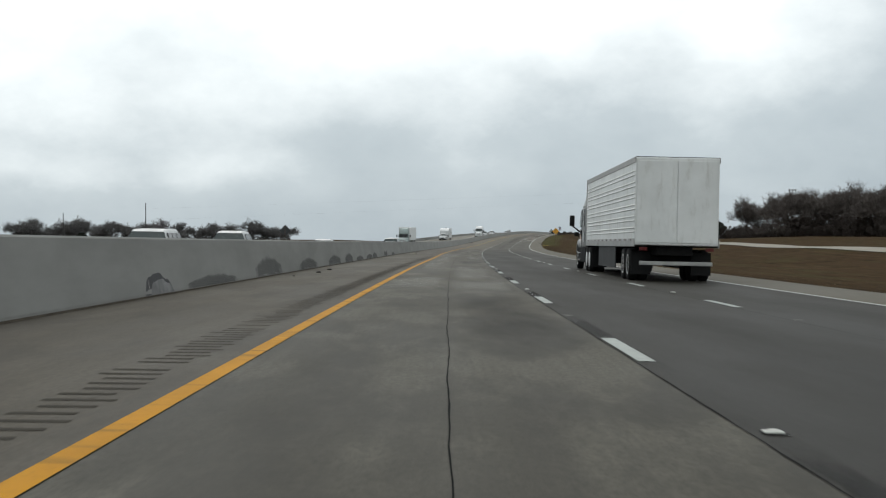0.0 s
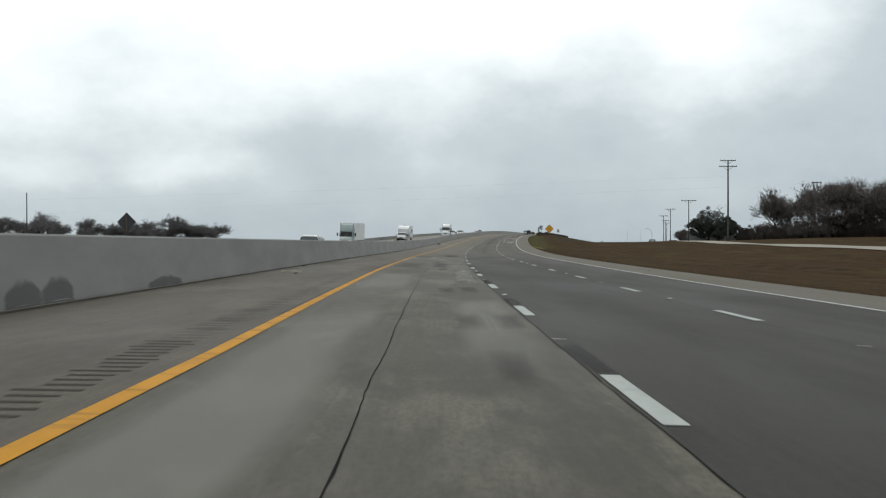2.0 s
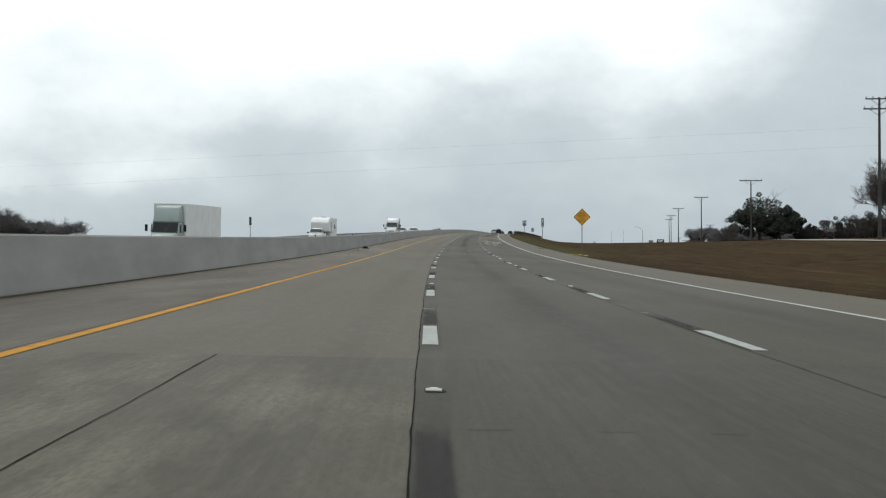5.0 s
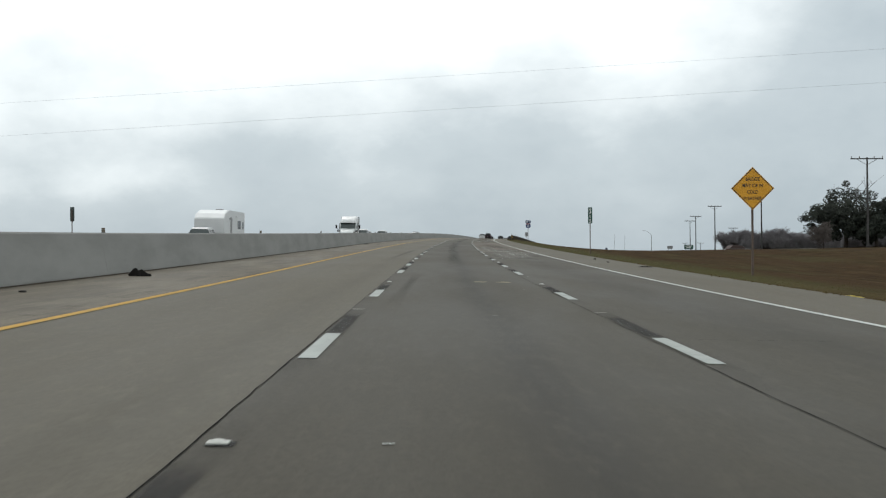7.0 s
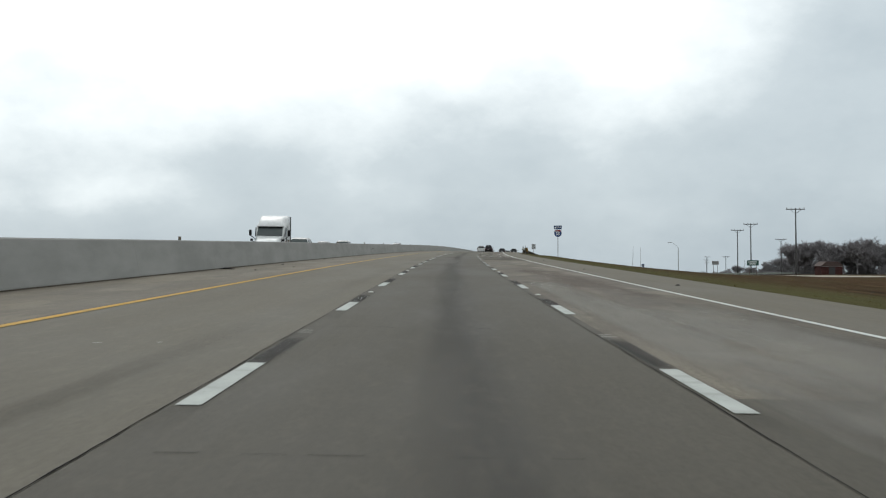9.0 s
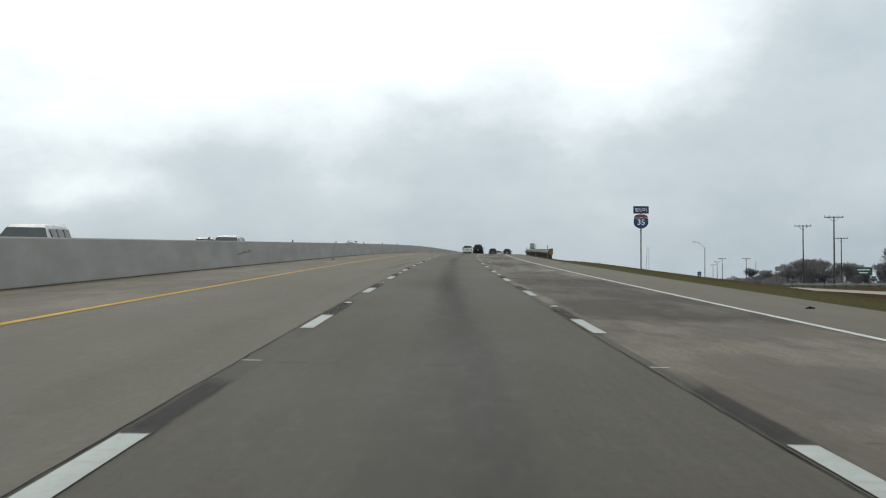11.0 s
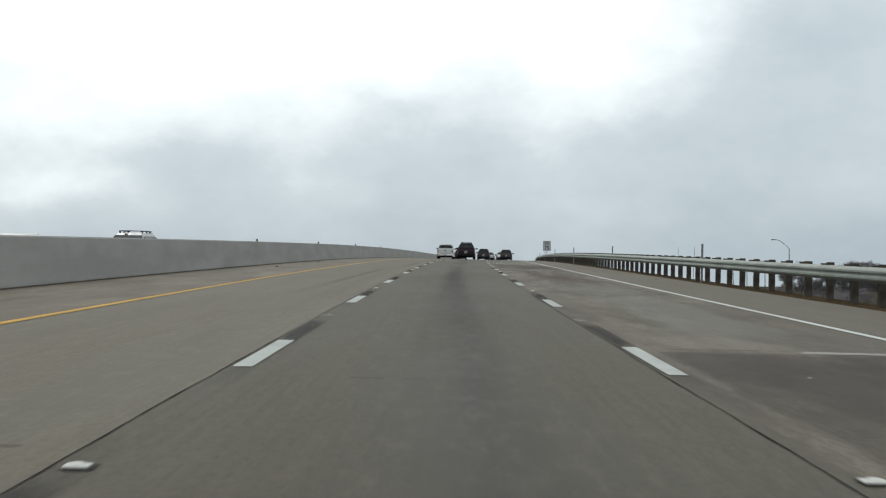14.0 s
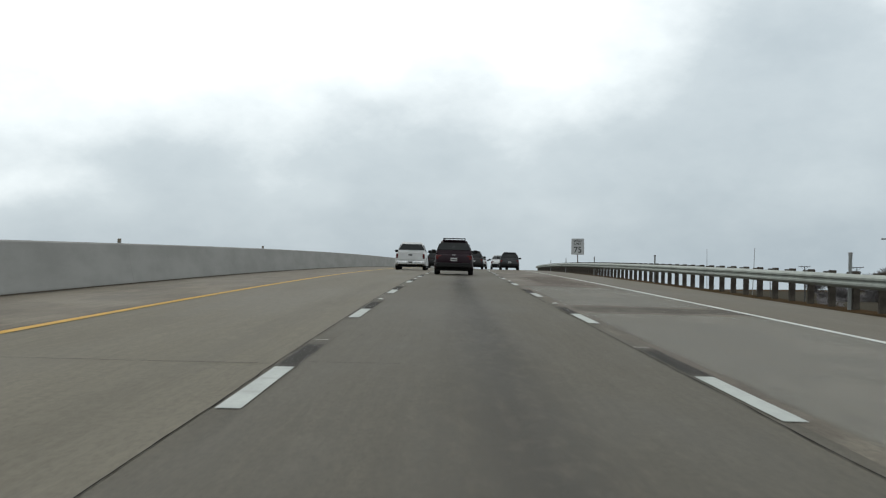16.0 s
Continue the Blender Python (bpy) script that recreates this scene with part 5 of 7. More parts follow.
def scrub(seed, width, height, twigs=None, leaf=None):
    """A thicket: stems with twigs and withered leaves."""
    rnd = random.Random(seed)
    thing = empty("bush")
    segs = []
    for k in range(7):
        p = Vector((rnd.uniform(-width / 2, width / 2) * 0.7, rnd.uniform(-width / 3, width / 3), -0.2))
        grow(segs, p, Vector((rnd.uniform(-0.3, 0.3), rnd.uniform(-0.3, 0.3), 1)).normalized(), height * rnd.uniform(0.3, 0.42), 0.06, 2, rnd, 0.05, 0.5, 2)
    mesh_under("trunk", tubes_mesh("trunk", segs, twigs or twig_m), thing)
    centres = []
    for _ in range(60):
        x = rnd.uniform(-0.5, 0.5)
        centres.append((Vector((x * width, rnd.uniform(-0.35, 0.35) * width, height * rnd.uniform(0.05, 0.80 - 0.5 * abs(x)))), height * rnd.uniform(0.06, 0.15)))
    mesh_under("crown", leaves_mesh("crown", centres, 11000, 0.075, rnd, leaf or scrub_leaf, 0.9), thing)
    return thing


def plant(model, s, u, scale, turn, label, category, group, sink=0.0, z=None):
    m = upright(s, u, (ground_z(s, u) if z is None else z) - sink, turn)
    ob = copy_thing(model, m @ Matrix.Diagonal((scale, scale, scale, 1)))
    ob.matrix_basis = m @ Matrix.Diagonal((scale, scale, scale, 1))
    tagged(ob, label, category, group)
    return ob


OAK_A, OAK_B = evergreen(3, 9.6, 13.0), evergreen(8, 7.0, 9.0)
BARE = [bare(11, 11.5, 0.5, 3), bare(12, 10.5, 0.58, 3), bare(15, 8.0, 0.55, 3), bare(19, 7.0, 0.6, 3)]
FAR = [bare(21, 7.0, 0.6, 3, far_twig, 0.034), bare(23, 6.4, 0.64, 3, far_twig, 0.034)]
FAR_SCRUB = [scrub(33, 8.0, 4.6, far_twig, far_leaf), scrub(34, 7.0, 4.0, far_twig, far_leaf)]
SCRUB = [scrub(31, 8.0, 5.0), scrub(32, 7.0, 4.2)]
# twig and leaf colours are paled towards grey to stand in for haze
left_twig = plain("haze_paled_twigs", (0.135, 0.130, 0.128), 0.95, vary=0.25, scale=1.0)
left_leaf = leaf_material("haze_paled_thicket", (0.050, 0.049, 0.047), (0.110, 0.106, 0.102))
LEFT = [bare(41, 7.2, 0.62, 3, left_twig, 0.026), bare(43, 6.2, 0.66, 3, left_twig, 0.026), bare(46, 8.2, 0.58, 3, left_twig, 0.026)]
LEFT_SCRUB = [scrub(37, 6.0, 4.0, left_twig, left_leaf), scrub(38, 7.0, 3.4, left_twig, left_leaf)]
right_label = ("bare winter tree with fine grey twigs", "tree", "bare trees beside the frontage road")
for s, u, model, sc, turn, lab in (
        (466, 60.6, OAK_A, 1.14, 20, "broad dark evergreen oak beside the frontage road"), (462, 64.2, OAK_B, 1.28, 70, "smaller dark evergreen oak beside the frontage road"),
        (470, 71.6, OAK_B, 0.72, 130, "smaller dark evergreen oak beside the frontage road")):
    plant(model, s, u, sc, turn, lab, "tree", "evergreen oaks")
rnd = random.Random(77)
plant(BARE[0], 399, 68.0, 1.05, 0, *right_label)
plant(LEFT[2], 401, 70.5, 1.15, 200, *right_label)
plant(BARE[1], 392, 74.5, 1.0, 80, *right_label)
plant(BARE[3], 441, 51.0, 0.58, 10, *right_label)
for k in range(13):
    s, u = 392 - k * 3.2 + rnd.uniform(-3, 3), 77 + k * 2.1 + rnd.uniform(-1.5, 1.5)
    plant(BARE[k % 4], s, u, rnd.uniform(1.05, 1.4) * (1.0 if k % 4 < 2 else 1.4), rnd.uniform(0, 360), *right_label)
for s, u, sc in ((424, 67.6, 1.15), (420, 70.0, 1.05), (412, 66.5, 0.85), (416, 72.5, 1.25), (408, 69.5, 1.1)):
    plant(SCRUB[0], s, u, sc, s * 31, "dense brown thicket below the bare trees", "bush", "thickets beside the frontage road")
for k in range(30):
    s, u = 402 - k * 1.8 + rnd.uniform(-2, 2), 66 + k * 1.3 + rnd.uniform(-1.5, 1.5)
    plant(SCRUB[k % 2], s, u, rnd.uniform(0.8, 1.2) * (0.85 if k < 7 else 1.5), rnd.uniform(0, 360), "dense brown thicket below the bare trees", "bush", "thickets beside the frontage road")
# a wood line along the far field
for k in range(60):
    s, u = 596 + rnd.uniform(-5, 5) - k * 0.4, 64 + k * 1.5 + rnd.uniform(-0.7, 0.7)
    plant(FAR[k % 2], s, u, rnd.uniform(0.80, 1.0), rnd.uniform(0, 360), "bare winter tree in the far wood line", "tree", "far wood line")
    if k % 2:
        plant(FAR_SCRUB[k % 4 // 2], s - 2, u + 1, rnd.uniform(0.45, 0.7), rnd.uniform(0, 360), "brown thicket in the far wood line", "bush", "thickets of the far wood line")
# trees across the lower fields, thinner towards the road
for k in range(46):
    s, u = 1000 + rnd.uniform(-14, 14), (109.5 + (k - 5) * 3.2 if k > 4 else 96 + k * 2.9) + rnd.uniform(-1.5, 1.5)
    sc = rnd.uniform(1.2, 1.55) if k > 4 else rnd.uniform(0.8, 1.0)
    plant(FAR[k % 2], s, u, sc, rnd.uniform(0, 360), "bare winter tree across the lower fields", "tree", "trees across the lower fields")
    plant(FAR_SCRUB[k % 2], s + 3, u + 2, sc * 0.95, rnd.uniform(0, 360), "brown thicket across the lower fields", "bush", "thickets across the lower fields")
for s, u in ((755, 62), (762, 66), (690, 74)):
    plant(FAR_SCRUB[0], s, u, 0.5, 40, "low brown thicket beside the frontage road", "bush", "low thickets")
# bushes and trees in the dip beyond the guard rail
for k in range(26):
    s, u = 690 + k * 8 + rnd.uniform(-4, 4), 32 + (k * 17 % 50) + rnd.uniform(-3, 3)
    plant(FAR_SCRUB[k % 2], s, u, rnd.uniform(0.35, 0.65), rnd.uniform(0, 360), "low grey-brown thicket in the dip below the rail", "bush", "thickets in the dip")
for s, u, sc in ((900, 77, 0.75), (880, 88, 0.6), (905, 100, 0.5)):
    plant(FAR_SCRUB[0], s, u, sc, 40, "low grey-brown thicket across the lower fields", "bush", "thickets across the lower fields")
# beyond the opposite carriageway
left = ("bare winter tree beyond the opposite carriageway", "tree", "trees beyond the barrier")
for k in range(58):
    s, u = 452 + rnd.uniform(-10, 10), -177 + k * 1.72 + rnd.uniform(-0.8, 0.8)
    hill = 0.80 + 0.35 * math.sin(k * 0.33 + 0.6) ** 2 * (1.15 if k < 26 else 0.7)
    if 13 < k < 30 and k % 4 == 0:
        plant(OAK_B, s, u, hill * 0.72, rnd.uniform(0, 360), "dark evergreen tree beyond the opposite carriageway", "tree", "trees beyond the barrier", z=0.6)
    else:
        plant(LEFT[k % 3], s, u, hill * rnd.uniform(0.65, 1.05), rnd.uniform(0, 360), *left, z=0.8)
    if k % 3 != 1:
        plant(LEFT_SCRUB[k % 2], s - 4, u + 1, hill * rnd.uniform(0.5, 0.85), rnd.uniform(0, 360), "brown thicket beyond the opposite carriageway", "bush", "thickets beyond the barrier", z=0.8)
plant(FAR[1], 343, -90.5, 0.9, 10, *left, z=1.5)
plant(SCRUB[0], 340, -92, 0.6, 10, "brown thicket beyond the opposite carriageway", "bush", "thickets beyond the barrier", z=1.5)
for model in (OAK_A, OAK_B, *BARE, *SCRUB, *FAR, *FAR_SCRUB, *LEFT, *LEFT_SCRUB):
    for o in (*model.children_recursive, model):
        bpy.data.objects.remove(o)

# grass tufts along the shoulder's edge and on the near bank
tuft_m = leaf_material("dry_grass_blades", (0.080, 0.058, 0.027), (0.135, 0.098, 0.046))
green_m = leaf_material("green_grass_blades", (0.075, 0.074, 0.028), (0.115, 0.108, 0.044))


def tufts(name, count, s0, s1, u0, u1, size, mat, seed, label):
    r = random.Random(seed)
    verts, faces = [], []
    for _ in range(count):
        s, u = r.uniform(s0, s1), u0 + (u1 - u0) * r.random() ** 1.6
        p = at(s, u)
        p.z = ground_z(s, u) - 0.02
        for _ in range(4):
            a, h = r.uniform(0, 6.28), size * r.uniform(0.5, 1.3)
            d = Vector((math.cos(a), math.sin(a), 0))
            base = len(verts)
            o = p + Vector((r.uniform(-0.1, 0.1), r.uniform(-0.1, 0.1), 0))
            verts += [o - d.orthogonal() * 0.02 - d * 0.02, o + d * 0.03, o + d * h * r.uniform(0.1, 0.6) + Vector((0, 0, h))]
            faces.append((base, base + 1, base + 2))
    me = bpy.data.meshes.new(name)
    me.from_pydata(verts, [], faces)
    me.materials.append(mat)
    return tagged(new(name, me), label, "grass", kind="stuff")


tufts("dry_grass", 6000, 40, 540, RIGHT_EDGE + 0.1, 22, 0.035, tuft_m, 1, "dry tan grass blades on the bank")
tufts("green_grass", 2500, 290, 560, RIGHT_EDGE + 0.1, 13.5, 0.035, green_m, 2, "short green grass along the shoulder")
tufts("edge_grass", 4000, 30, 330, RIGHT_EDGE - 0.05, 10.4, 0.035, tuft_m, 3, "short dry grass along the shoulder's edge")


# ---- vehicles ----
def car_paint(name, c, rough=0.28, metal=0.0, coat=0.6, dust=0.12, gloss=None):
    m, nt, b = material(name, rough, metal)
    v = coords(nt, "object")
    n1, n2 = noise_of(nt, v, 1.6, 5, 0.6), noise_of(nt, v, 35, 4, 0.6)
    col = mix_of(nt, step_of(nt, n1, 0.35, 0.75, 0, dust * 2), c, (0.16, 0.15, 0.135))
    col = mix_of(nt, step_of(nt, n2, 0.5, 0.75, 0, dust), col, (0.2, 0.19, 0.17))
    nt.links.new(col, b.inputs["Base Color"])
    nt.links.new(step_of(nt, n1, 0.3, 0.7, rough, min(1, rough + 0.25)), b.inputs["Roughness"])
    b.inputs["Coat Weight"].default_value = coat * 0.3
    b.inputs["Specular IOR Level"].default_value = gloss or (0.3 if max(c) > 0.1 else 0.16)
    return m


glass_m = car_paint("dark_tinted_glass", (0.012, 0.014, 0.015), 0.06, 0, 0.0, 0.03)
# windscreens: a paler base colour carries the sky's reflection
pale_glass = car_paint("sky_lit_windscreen_glass", (0.05, 0.06, 0.06), 0.08, 0, 0.0, 0.05)
tyre_m = plain("black_tyre_rubber", (0.014, 0.014, 0.014), 0.85, vary=0.25, scale=8, bump=0.3)
rim_m = plain("bright_wheel_metal", (0.50, 0.50, 0.49), 0.35, 0.7, vary=0.15)
trim_m = plain("black_plastic_trim", (0.011, 0.011, 0.011), 0.6, vary=0.2)
under_m = plain("grimy_underbody", (0.012, 0.012, 0.012), 0.9, vary=0.4)
chrome_m = plain("dull_chrome", (0.55, 0.55, 0.55), 0.2, 0.9, vary=0.1, bump=0)
tail_m = car_paint("red_tail_lamp_glass", (0.07, 0.006, 0.006), 0.15, 0, 0.5, 0.05)
lamp_m = car_paint("clear_lamp_glass", (0.55, 0.56, 0.55), 0.1, 0.2, 0.5, 0.05)
plate_m = plain("pale_number_plate", (0.42, 0.42, 0.42), 0.5, vary=0.06, bump=0)


def hull(stations, n=5):
    """Lofts rounded cross-sections: (y, z0, z1, half-width below, half-width above, corner radius)."""
    bm = bmesh.new()
    rings = []
    for y, z0, z1, w0, w1, r in stations:
        r = min(r, (z1 - z0) * 0.49, w1 * 0.6)
        ring = []
        for cx, cz, a0 in ((w1 - r, z1 - r, 0), (-w1 + r, z1 - r, 90), (-w0 + r * 0.5, z0 + r * 0.5, 180), (w0 - r * 0.5, z0 + r * 0.5, 270)):
            k = r if a0 < 180 else r * 0.5
            for i in range(n):
                a = radians(a0 + 90 * i / (n - 1))
                ring.append(bm.verts.new((cx + k * math.cos(a), y, cz + k * math.sin(a))))
        rings.append(ring)
    m = len(rings[0])
    for a, b in zip(rings, rings[1:]):
        for k in range(m):
            bm.faces.new((a[k], a[(k + 1) % m], b[(k + 1) % m], b[k]))
    bm.faces.new(rings[0])
    bm.faces.new(list(reversed(rings[-1])))
    return bm


def pane(name, pts, mat, parent, depth=0.012, label=""):
    """A thin plate over a ring of points, pushed out along its normal."""
    bm = bmesh.new()
    p = [Vector(q) for q in pts]
    nrm = (p[1] - p[0]).cross(p[2] - p[0]).normalized()
    front = [bm.verts.new(q + nrm * depth) for q in p]
    back = [bm.verts.new(q - nrm * 0.01) for q in p]
    bm.faces.new(front)
    bm.faces.new(list(reversed(back)))
    for k in range(len(p)):
        bm.faces.new((front[k], back[k], back[(k + 1) % len(p)], front[(k + 1) % len(p)]))
    return part(name, bm, mat, parent, label)


def wheel(parent, x, y, r, width, side, rim=None, cap=False):
    """Tyre with a rounded tread and a dished rim with spokes; side is +1 to the right."""
    w = width / 2
    m = pose(x, y, r)
    t = part("wheel", lathe(bmesh.new(), [(r * 0.60, -w * 0.9), (r * 0.90, -w), (r * 0.985, -w * 0.72), (r, -w * 0.3), (r, w * 0.3), (r * 0.985, w * 0.72), (r * 0.90, w), (r * 0.60, w * 0.9)], 22), tyre_m, parent, smooth=True)
    t.matrix_basis = m
    f = side * w
    bm = bmesh.new()
    if cap:
        lathe(bm, [(r * 0.62, f * 0.80), (r * 0.58, f * 0.98), (r * 0.35, f * 1.08), (0.02, f * 1.16)], 20)
    else:
        lathe(bm, [(r * 0.63, f * 0.75), (r * 0.63, f * 0.95), (r * 0.55, f * 0.93), (r * 0.50, f * 0.55), (r * 0.16, f * 0.62), (r * 0.14, f * 0.8), (0.01, f * 0.82)], 20)
        for k in range(6):
            a = k * math.pi / 3
            add_box(bm, min(f * 0.6, f * 0.9), max(f * 0.6, f * 0.9), -r * 0.07, r * 0.07, r * 0.12, r * 0.58, 0, Matrix.Rotation(a, 4, "X"))
    part("rim", bm, rim or rim_m, t, smooth=False)
    return t


def plate_bars(parent, y, z, facing=-1):
    p = part("number_plate", box(-0.155, 0.155, y - 0.008, y + 0.008, z - 0.075, z + 0.075, 0.004), plate_m, parent, "pale number plate")
    bm = bmesh.new()
    for k in range(6):
        x = -0.12 + k * 0.048
        a = y + facing * 0.0125
        add_box(bm, x - 0.016, x + 0.016, a - 0.003, a + 0.003, z - 0.035, z + 0.04)
    part("print", bm, trim_m, p)


def car(name, label, body_m, L, W, H, belt, ws, rf, rr, rb, group="", tall=False, rails=False, wheel_r=0.35, light_bumper=None, bed=None):
    """A car from its lengths: windscreen base, roof front, roof rear and rear window base as stations from the middle."""
    thing = empty(name)
    tagged(thing, label, name.replace("_", " "), group)
    h, w = L / 2, W / 2
    nose = 0.80 if not tall else 0.92
    body = hull([(-h, 0.50, belt * 0.86, w * 0.80, w * 0.78, 0.10), (-h + 0.07, 0.40, belt * 0.97, w * 0.92, w * 0.88, 0.12), (-h + 0.45, 0.30, belt, w, w * 0.95, 0.14),
                 (-h + 1.1, 0.26, belt, w, w * 0.96, 0.14), (0.0, 0.25, belt, w, w * 0.96, 0.12), (ws, 0.25, belt + 0.02, w, w * 0.94, 0.12),
                 (h - 0.75, 0.28, belt * (0.93 if tall else 0.88), w * 0.98, w * 0.88, 0.14), (h - 0.18, 0.30, belt * (0.85 if tall else 0.76), w * 0.92, w * 0.80, 0.14), (h, 0.42, belt * 0.66, w * 0.78, w * 0.70, 0.10)])
    part("body", body, body_m, thing, smooth=True)
    t0, t1 = w * 0.93, w * 0.68
    cab_back = rb if bed is None else bed
    rear_top = rr
    part("cabin", hull([(cab_back, belt - 0.05, belt + 0.05, t0, t0 * 0.97, 0.05), (rear_top, belt - 0.05, H - 0.02, t0, t1, 0.12), ((rear_top + rf) / 2, belt - 0.05, H, t0, t1 * 1.02, 0.14),
                        (rf, belt - 0.05, H - 0.03, t0, t1, 0.12), (ws, belt - 0.05, belt + 0.05, t0, t0 * 0.95, 0.05)]), body_m, thing, smooth=True)

    def on_slope(y0, z0, y1, z1, k):
        return y0 + (y1 - y0) * k, z0 + (z1 - z0) * k
    za, zb = belt + 0.05, H - 0.05
    for nm, y0, y1, flip in (("rear_window", cab_back, rear_top, 1), ("windscreen", ws, rf, -1)):
        ya, z_a = on_slope(y0, za, y1, zb, 0.20)
        yb, z_b = on_slope(y0, za, y1, zb, 0.84)
        wa, wb = t0 * 0.90, t1 * 0.94
        pts = [(-wa, ya, z_a), (wa, ya, z_a), (wb, yb, z_b), (-wb, yb, z_b)]
        pane(nm, pts if flip > 0 else list(reversed(pts)), glass_m if flip > 0 else pale_glass, thing, 0.03)
    span = rf - rear_top
    for sx in (-1, 1):
        cuts = [(rear_top + 0.02, rear_top + span * 0.30), (rear_top + span * 0.34, rear_top + span * 0.66), (rear_top + span * 0.70, rf - 0.02)] if span > 1.5 else [(rear_top + 0.05, rear_top + span * 0.48), (rear_top + span * 0.53, rf)]
        for a, b in cuts:
            z0, z1 = belt + 0.08, H - 0.17
            x0 = t0 + (t1 - t0) * 0.10
            x1 = t0 + (t1 - t0) * 0.78
            pts = [(sx * x0, a, z0), (sx * x0, b, z0), (sx * x1, b, z1), (sx * x1, a, z1)]
            pane("side_window", pts if sx > 0 else list(reversed(pts)), glass_m, thing, 0.014)
        m = part("mirror", box(sx * (w + 0.10) - 0.11, sx * (w + 0.10) + 0.11, ws - 0.42, ws - 0.27, belt + 0.02, belt + 0.19, 0.05), trim_m, thing)
        part("arm", box(min(sx * (w - 0.04), sx * (w + 0.02)), max(sx * (w - 0.04), sx * (w + 0.02)), ws - 0.38, ws - 0.30, belt + 0.02, belt + 0.07, 0.01), trim_m, m)
        lz = belt * 0.78 if bed is None else belt * 0.80
        part("tail_lamp", box(sx * w * 0.78 - 0.13, sx * w * 0.78 + 0.13, -h + 0.005, -h + 0.22, lz - (0.07 if bed is None else 0.16), lz + 0.14, 0.03), tail_m, thing)
        part("head_lamp", box(sx * w * 0.68 - 0.17, sx * w * 0.68 + 0.17, h - 0.30, h - 0.07, belt * 0.62 - 0.06, belt * 0.62 + 0.09, 0.04), lamp_m, thing)
        if rails:
            bm = bmesh.new()
            add_box(bm, sx * t1 * 0.80 - 0.025, sx * t1 * 0.80 + 0.025, rear_top + 0.15, rf - 0.25, H + 0.05, H + 0.09, 0.012)
            for q in (0.2, 0.5, 0.85):
                yy = rear_top + (rf - rear_top) * q
                add_box(bm, sx * t1 * 0.80 - 0.02, sx * t1 * 0.80 + 0.02, yy - 0.06, yy + 0.06, H - 0.03, H + 0.055)
            part("roof_rail", bm, trim_m, thing)
        for y in (-h * 0.60, h * 0.62):
            wheel(thing, sx * (w - 0.12), y, wheel_r, 0.23, sx)
    if rails:
        for q in (0.25, 0.8):
            yy = rear_top + (rf - rear_top) * q
            part("cross_bar", box(-t1 * 0.8, t1 * 0.8, yy - 0.03, yy + 0.03, H + 0.07, H + 0.10, 0.01), trim_m, thing)
    part("underbody", box(-w * 0.80, w * 0.80, -h + 0.25, h - 0.3, 0.20, 0.42, 0.03), under_m, thing)
    part("rear_bumper", box(-w * 0.90, w * 0.90, -h - 0.06, -h + 0.10, 0.36, 0.58, 0.05), light_bumper or trim_m, thing)
    part("front_bumper", box(-w * 0.82, w * 0.82, h - 0.14, h + 0.04, 0.30, 0.50, 0.05), trim_m, thing)
    part("grille", box(-w * 0.42, w * 0.42, h - 0.06, h + 0.025, 0.52, belt * 0.66, 0.02), trim_m, thing)
    plate_bars(thing, -h - 0.012 if bed is None else -h - 0.07, belt * 0.72 if bed is None else 0.50)
    if bed is not None:
        part("bed_floor", box(-w * 0.80, w * 0.80, -h + 0.12, bed - 0.06, belt - 0.02, belt + 0.012, 0.004), trim_m, thing)
        part("tailgate", box(-w * 0.78, w * 0.78, -h - 0.03, -h + 0.03, 0.66, belt + 0.02, 0.02), body_m, thing)
        part("handle", box(-0.13, 0.13, -h - 0.045, -h - 0.028, belt - 0.20, belt - 0.12, 0.01), trim_m, thing)
    else:
        part("spoiler", box(-t1 * 0.85, t1 * 0.85, rear_top - 0.12, rear_top + 0.12, H - 0.06, H + 0.01, 0.02), body_m, thing)
        part("badge", box(-0.07, 0.07, -h - 0.01, -h + 0.02, belt * 0.90, belt * 0.94, 0.01), chrome_m, thing)
    return thing


maroon = car_paint("very_dark_red_paint", (0.010, 0.0025, 0.006), 0.35, 0.0, 0.1, 0.0)
white_car = car_paint("dusty_white_paint", (0.44, 0.45, 0.45), 0.3)
silver = car_paint("silver_grey_paint", (0.30, 0.31, 0.31), 0.3, 0.4)
charcoal = car_paint("charcoal_paint", (0.022, 0.024, 0.026), 0.28, 0.0, 0.5, 0.04)
black_car = car_paint("black_paint", (0.010, 0.010, 0.011), 0.25, 0.0, 0.5, 0.03)


def suv(label, m, s, u, turn=0.0, rails=False, size=1.0, name="suv", group="vehicles ahead"):
    t = car(name, label, m, 4.65 * size, 1.86 * size, 1.66 * size, 1.02 * size, 1.02, 0.42, -1.85, -2.18, group, True, rails)
    t.matrix_basis = on_road(s, u, drop(u) if turn else 0, turn)
    return t


def sedan(label, m, s, u, turn=0.0, group="vehicles ahead"):
    t = car("car", label, m, 4.7, 1.80, 1.44, 0.90, 1.05, 0.30, -1.05, -1.75, group, False, False, 0.33)
    t.matrix_basis = on_road(s, u, drop(u) if turn else 0, turn)
    return t


def pickup(label, m, s, u, turn=0.0, group="vehicles ahead"):
    t = car("pickup_truck", label, m, 5.75, 1.98, 1.80, 1.12, 1.35, 0.75, -0.85, -1.0, group, True, False, 0.40, chrome_m, -1.05)
    t.matrix_basis = on_road(s, u, drop(u) if turn else 0, turn)
    return t


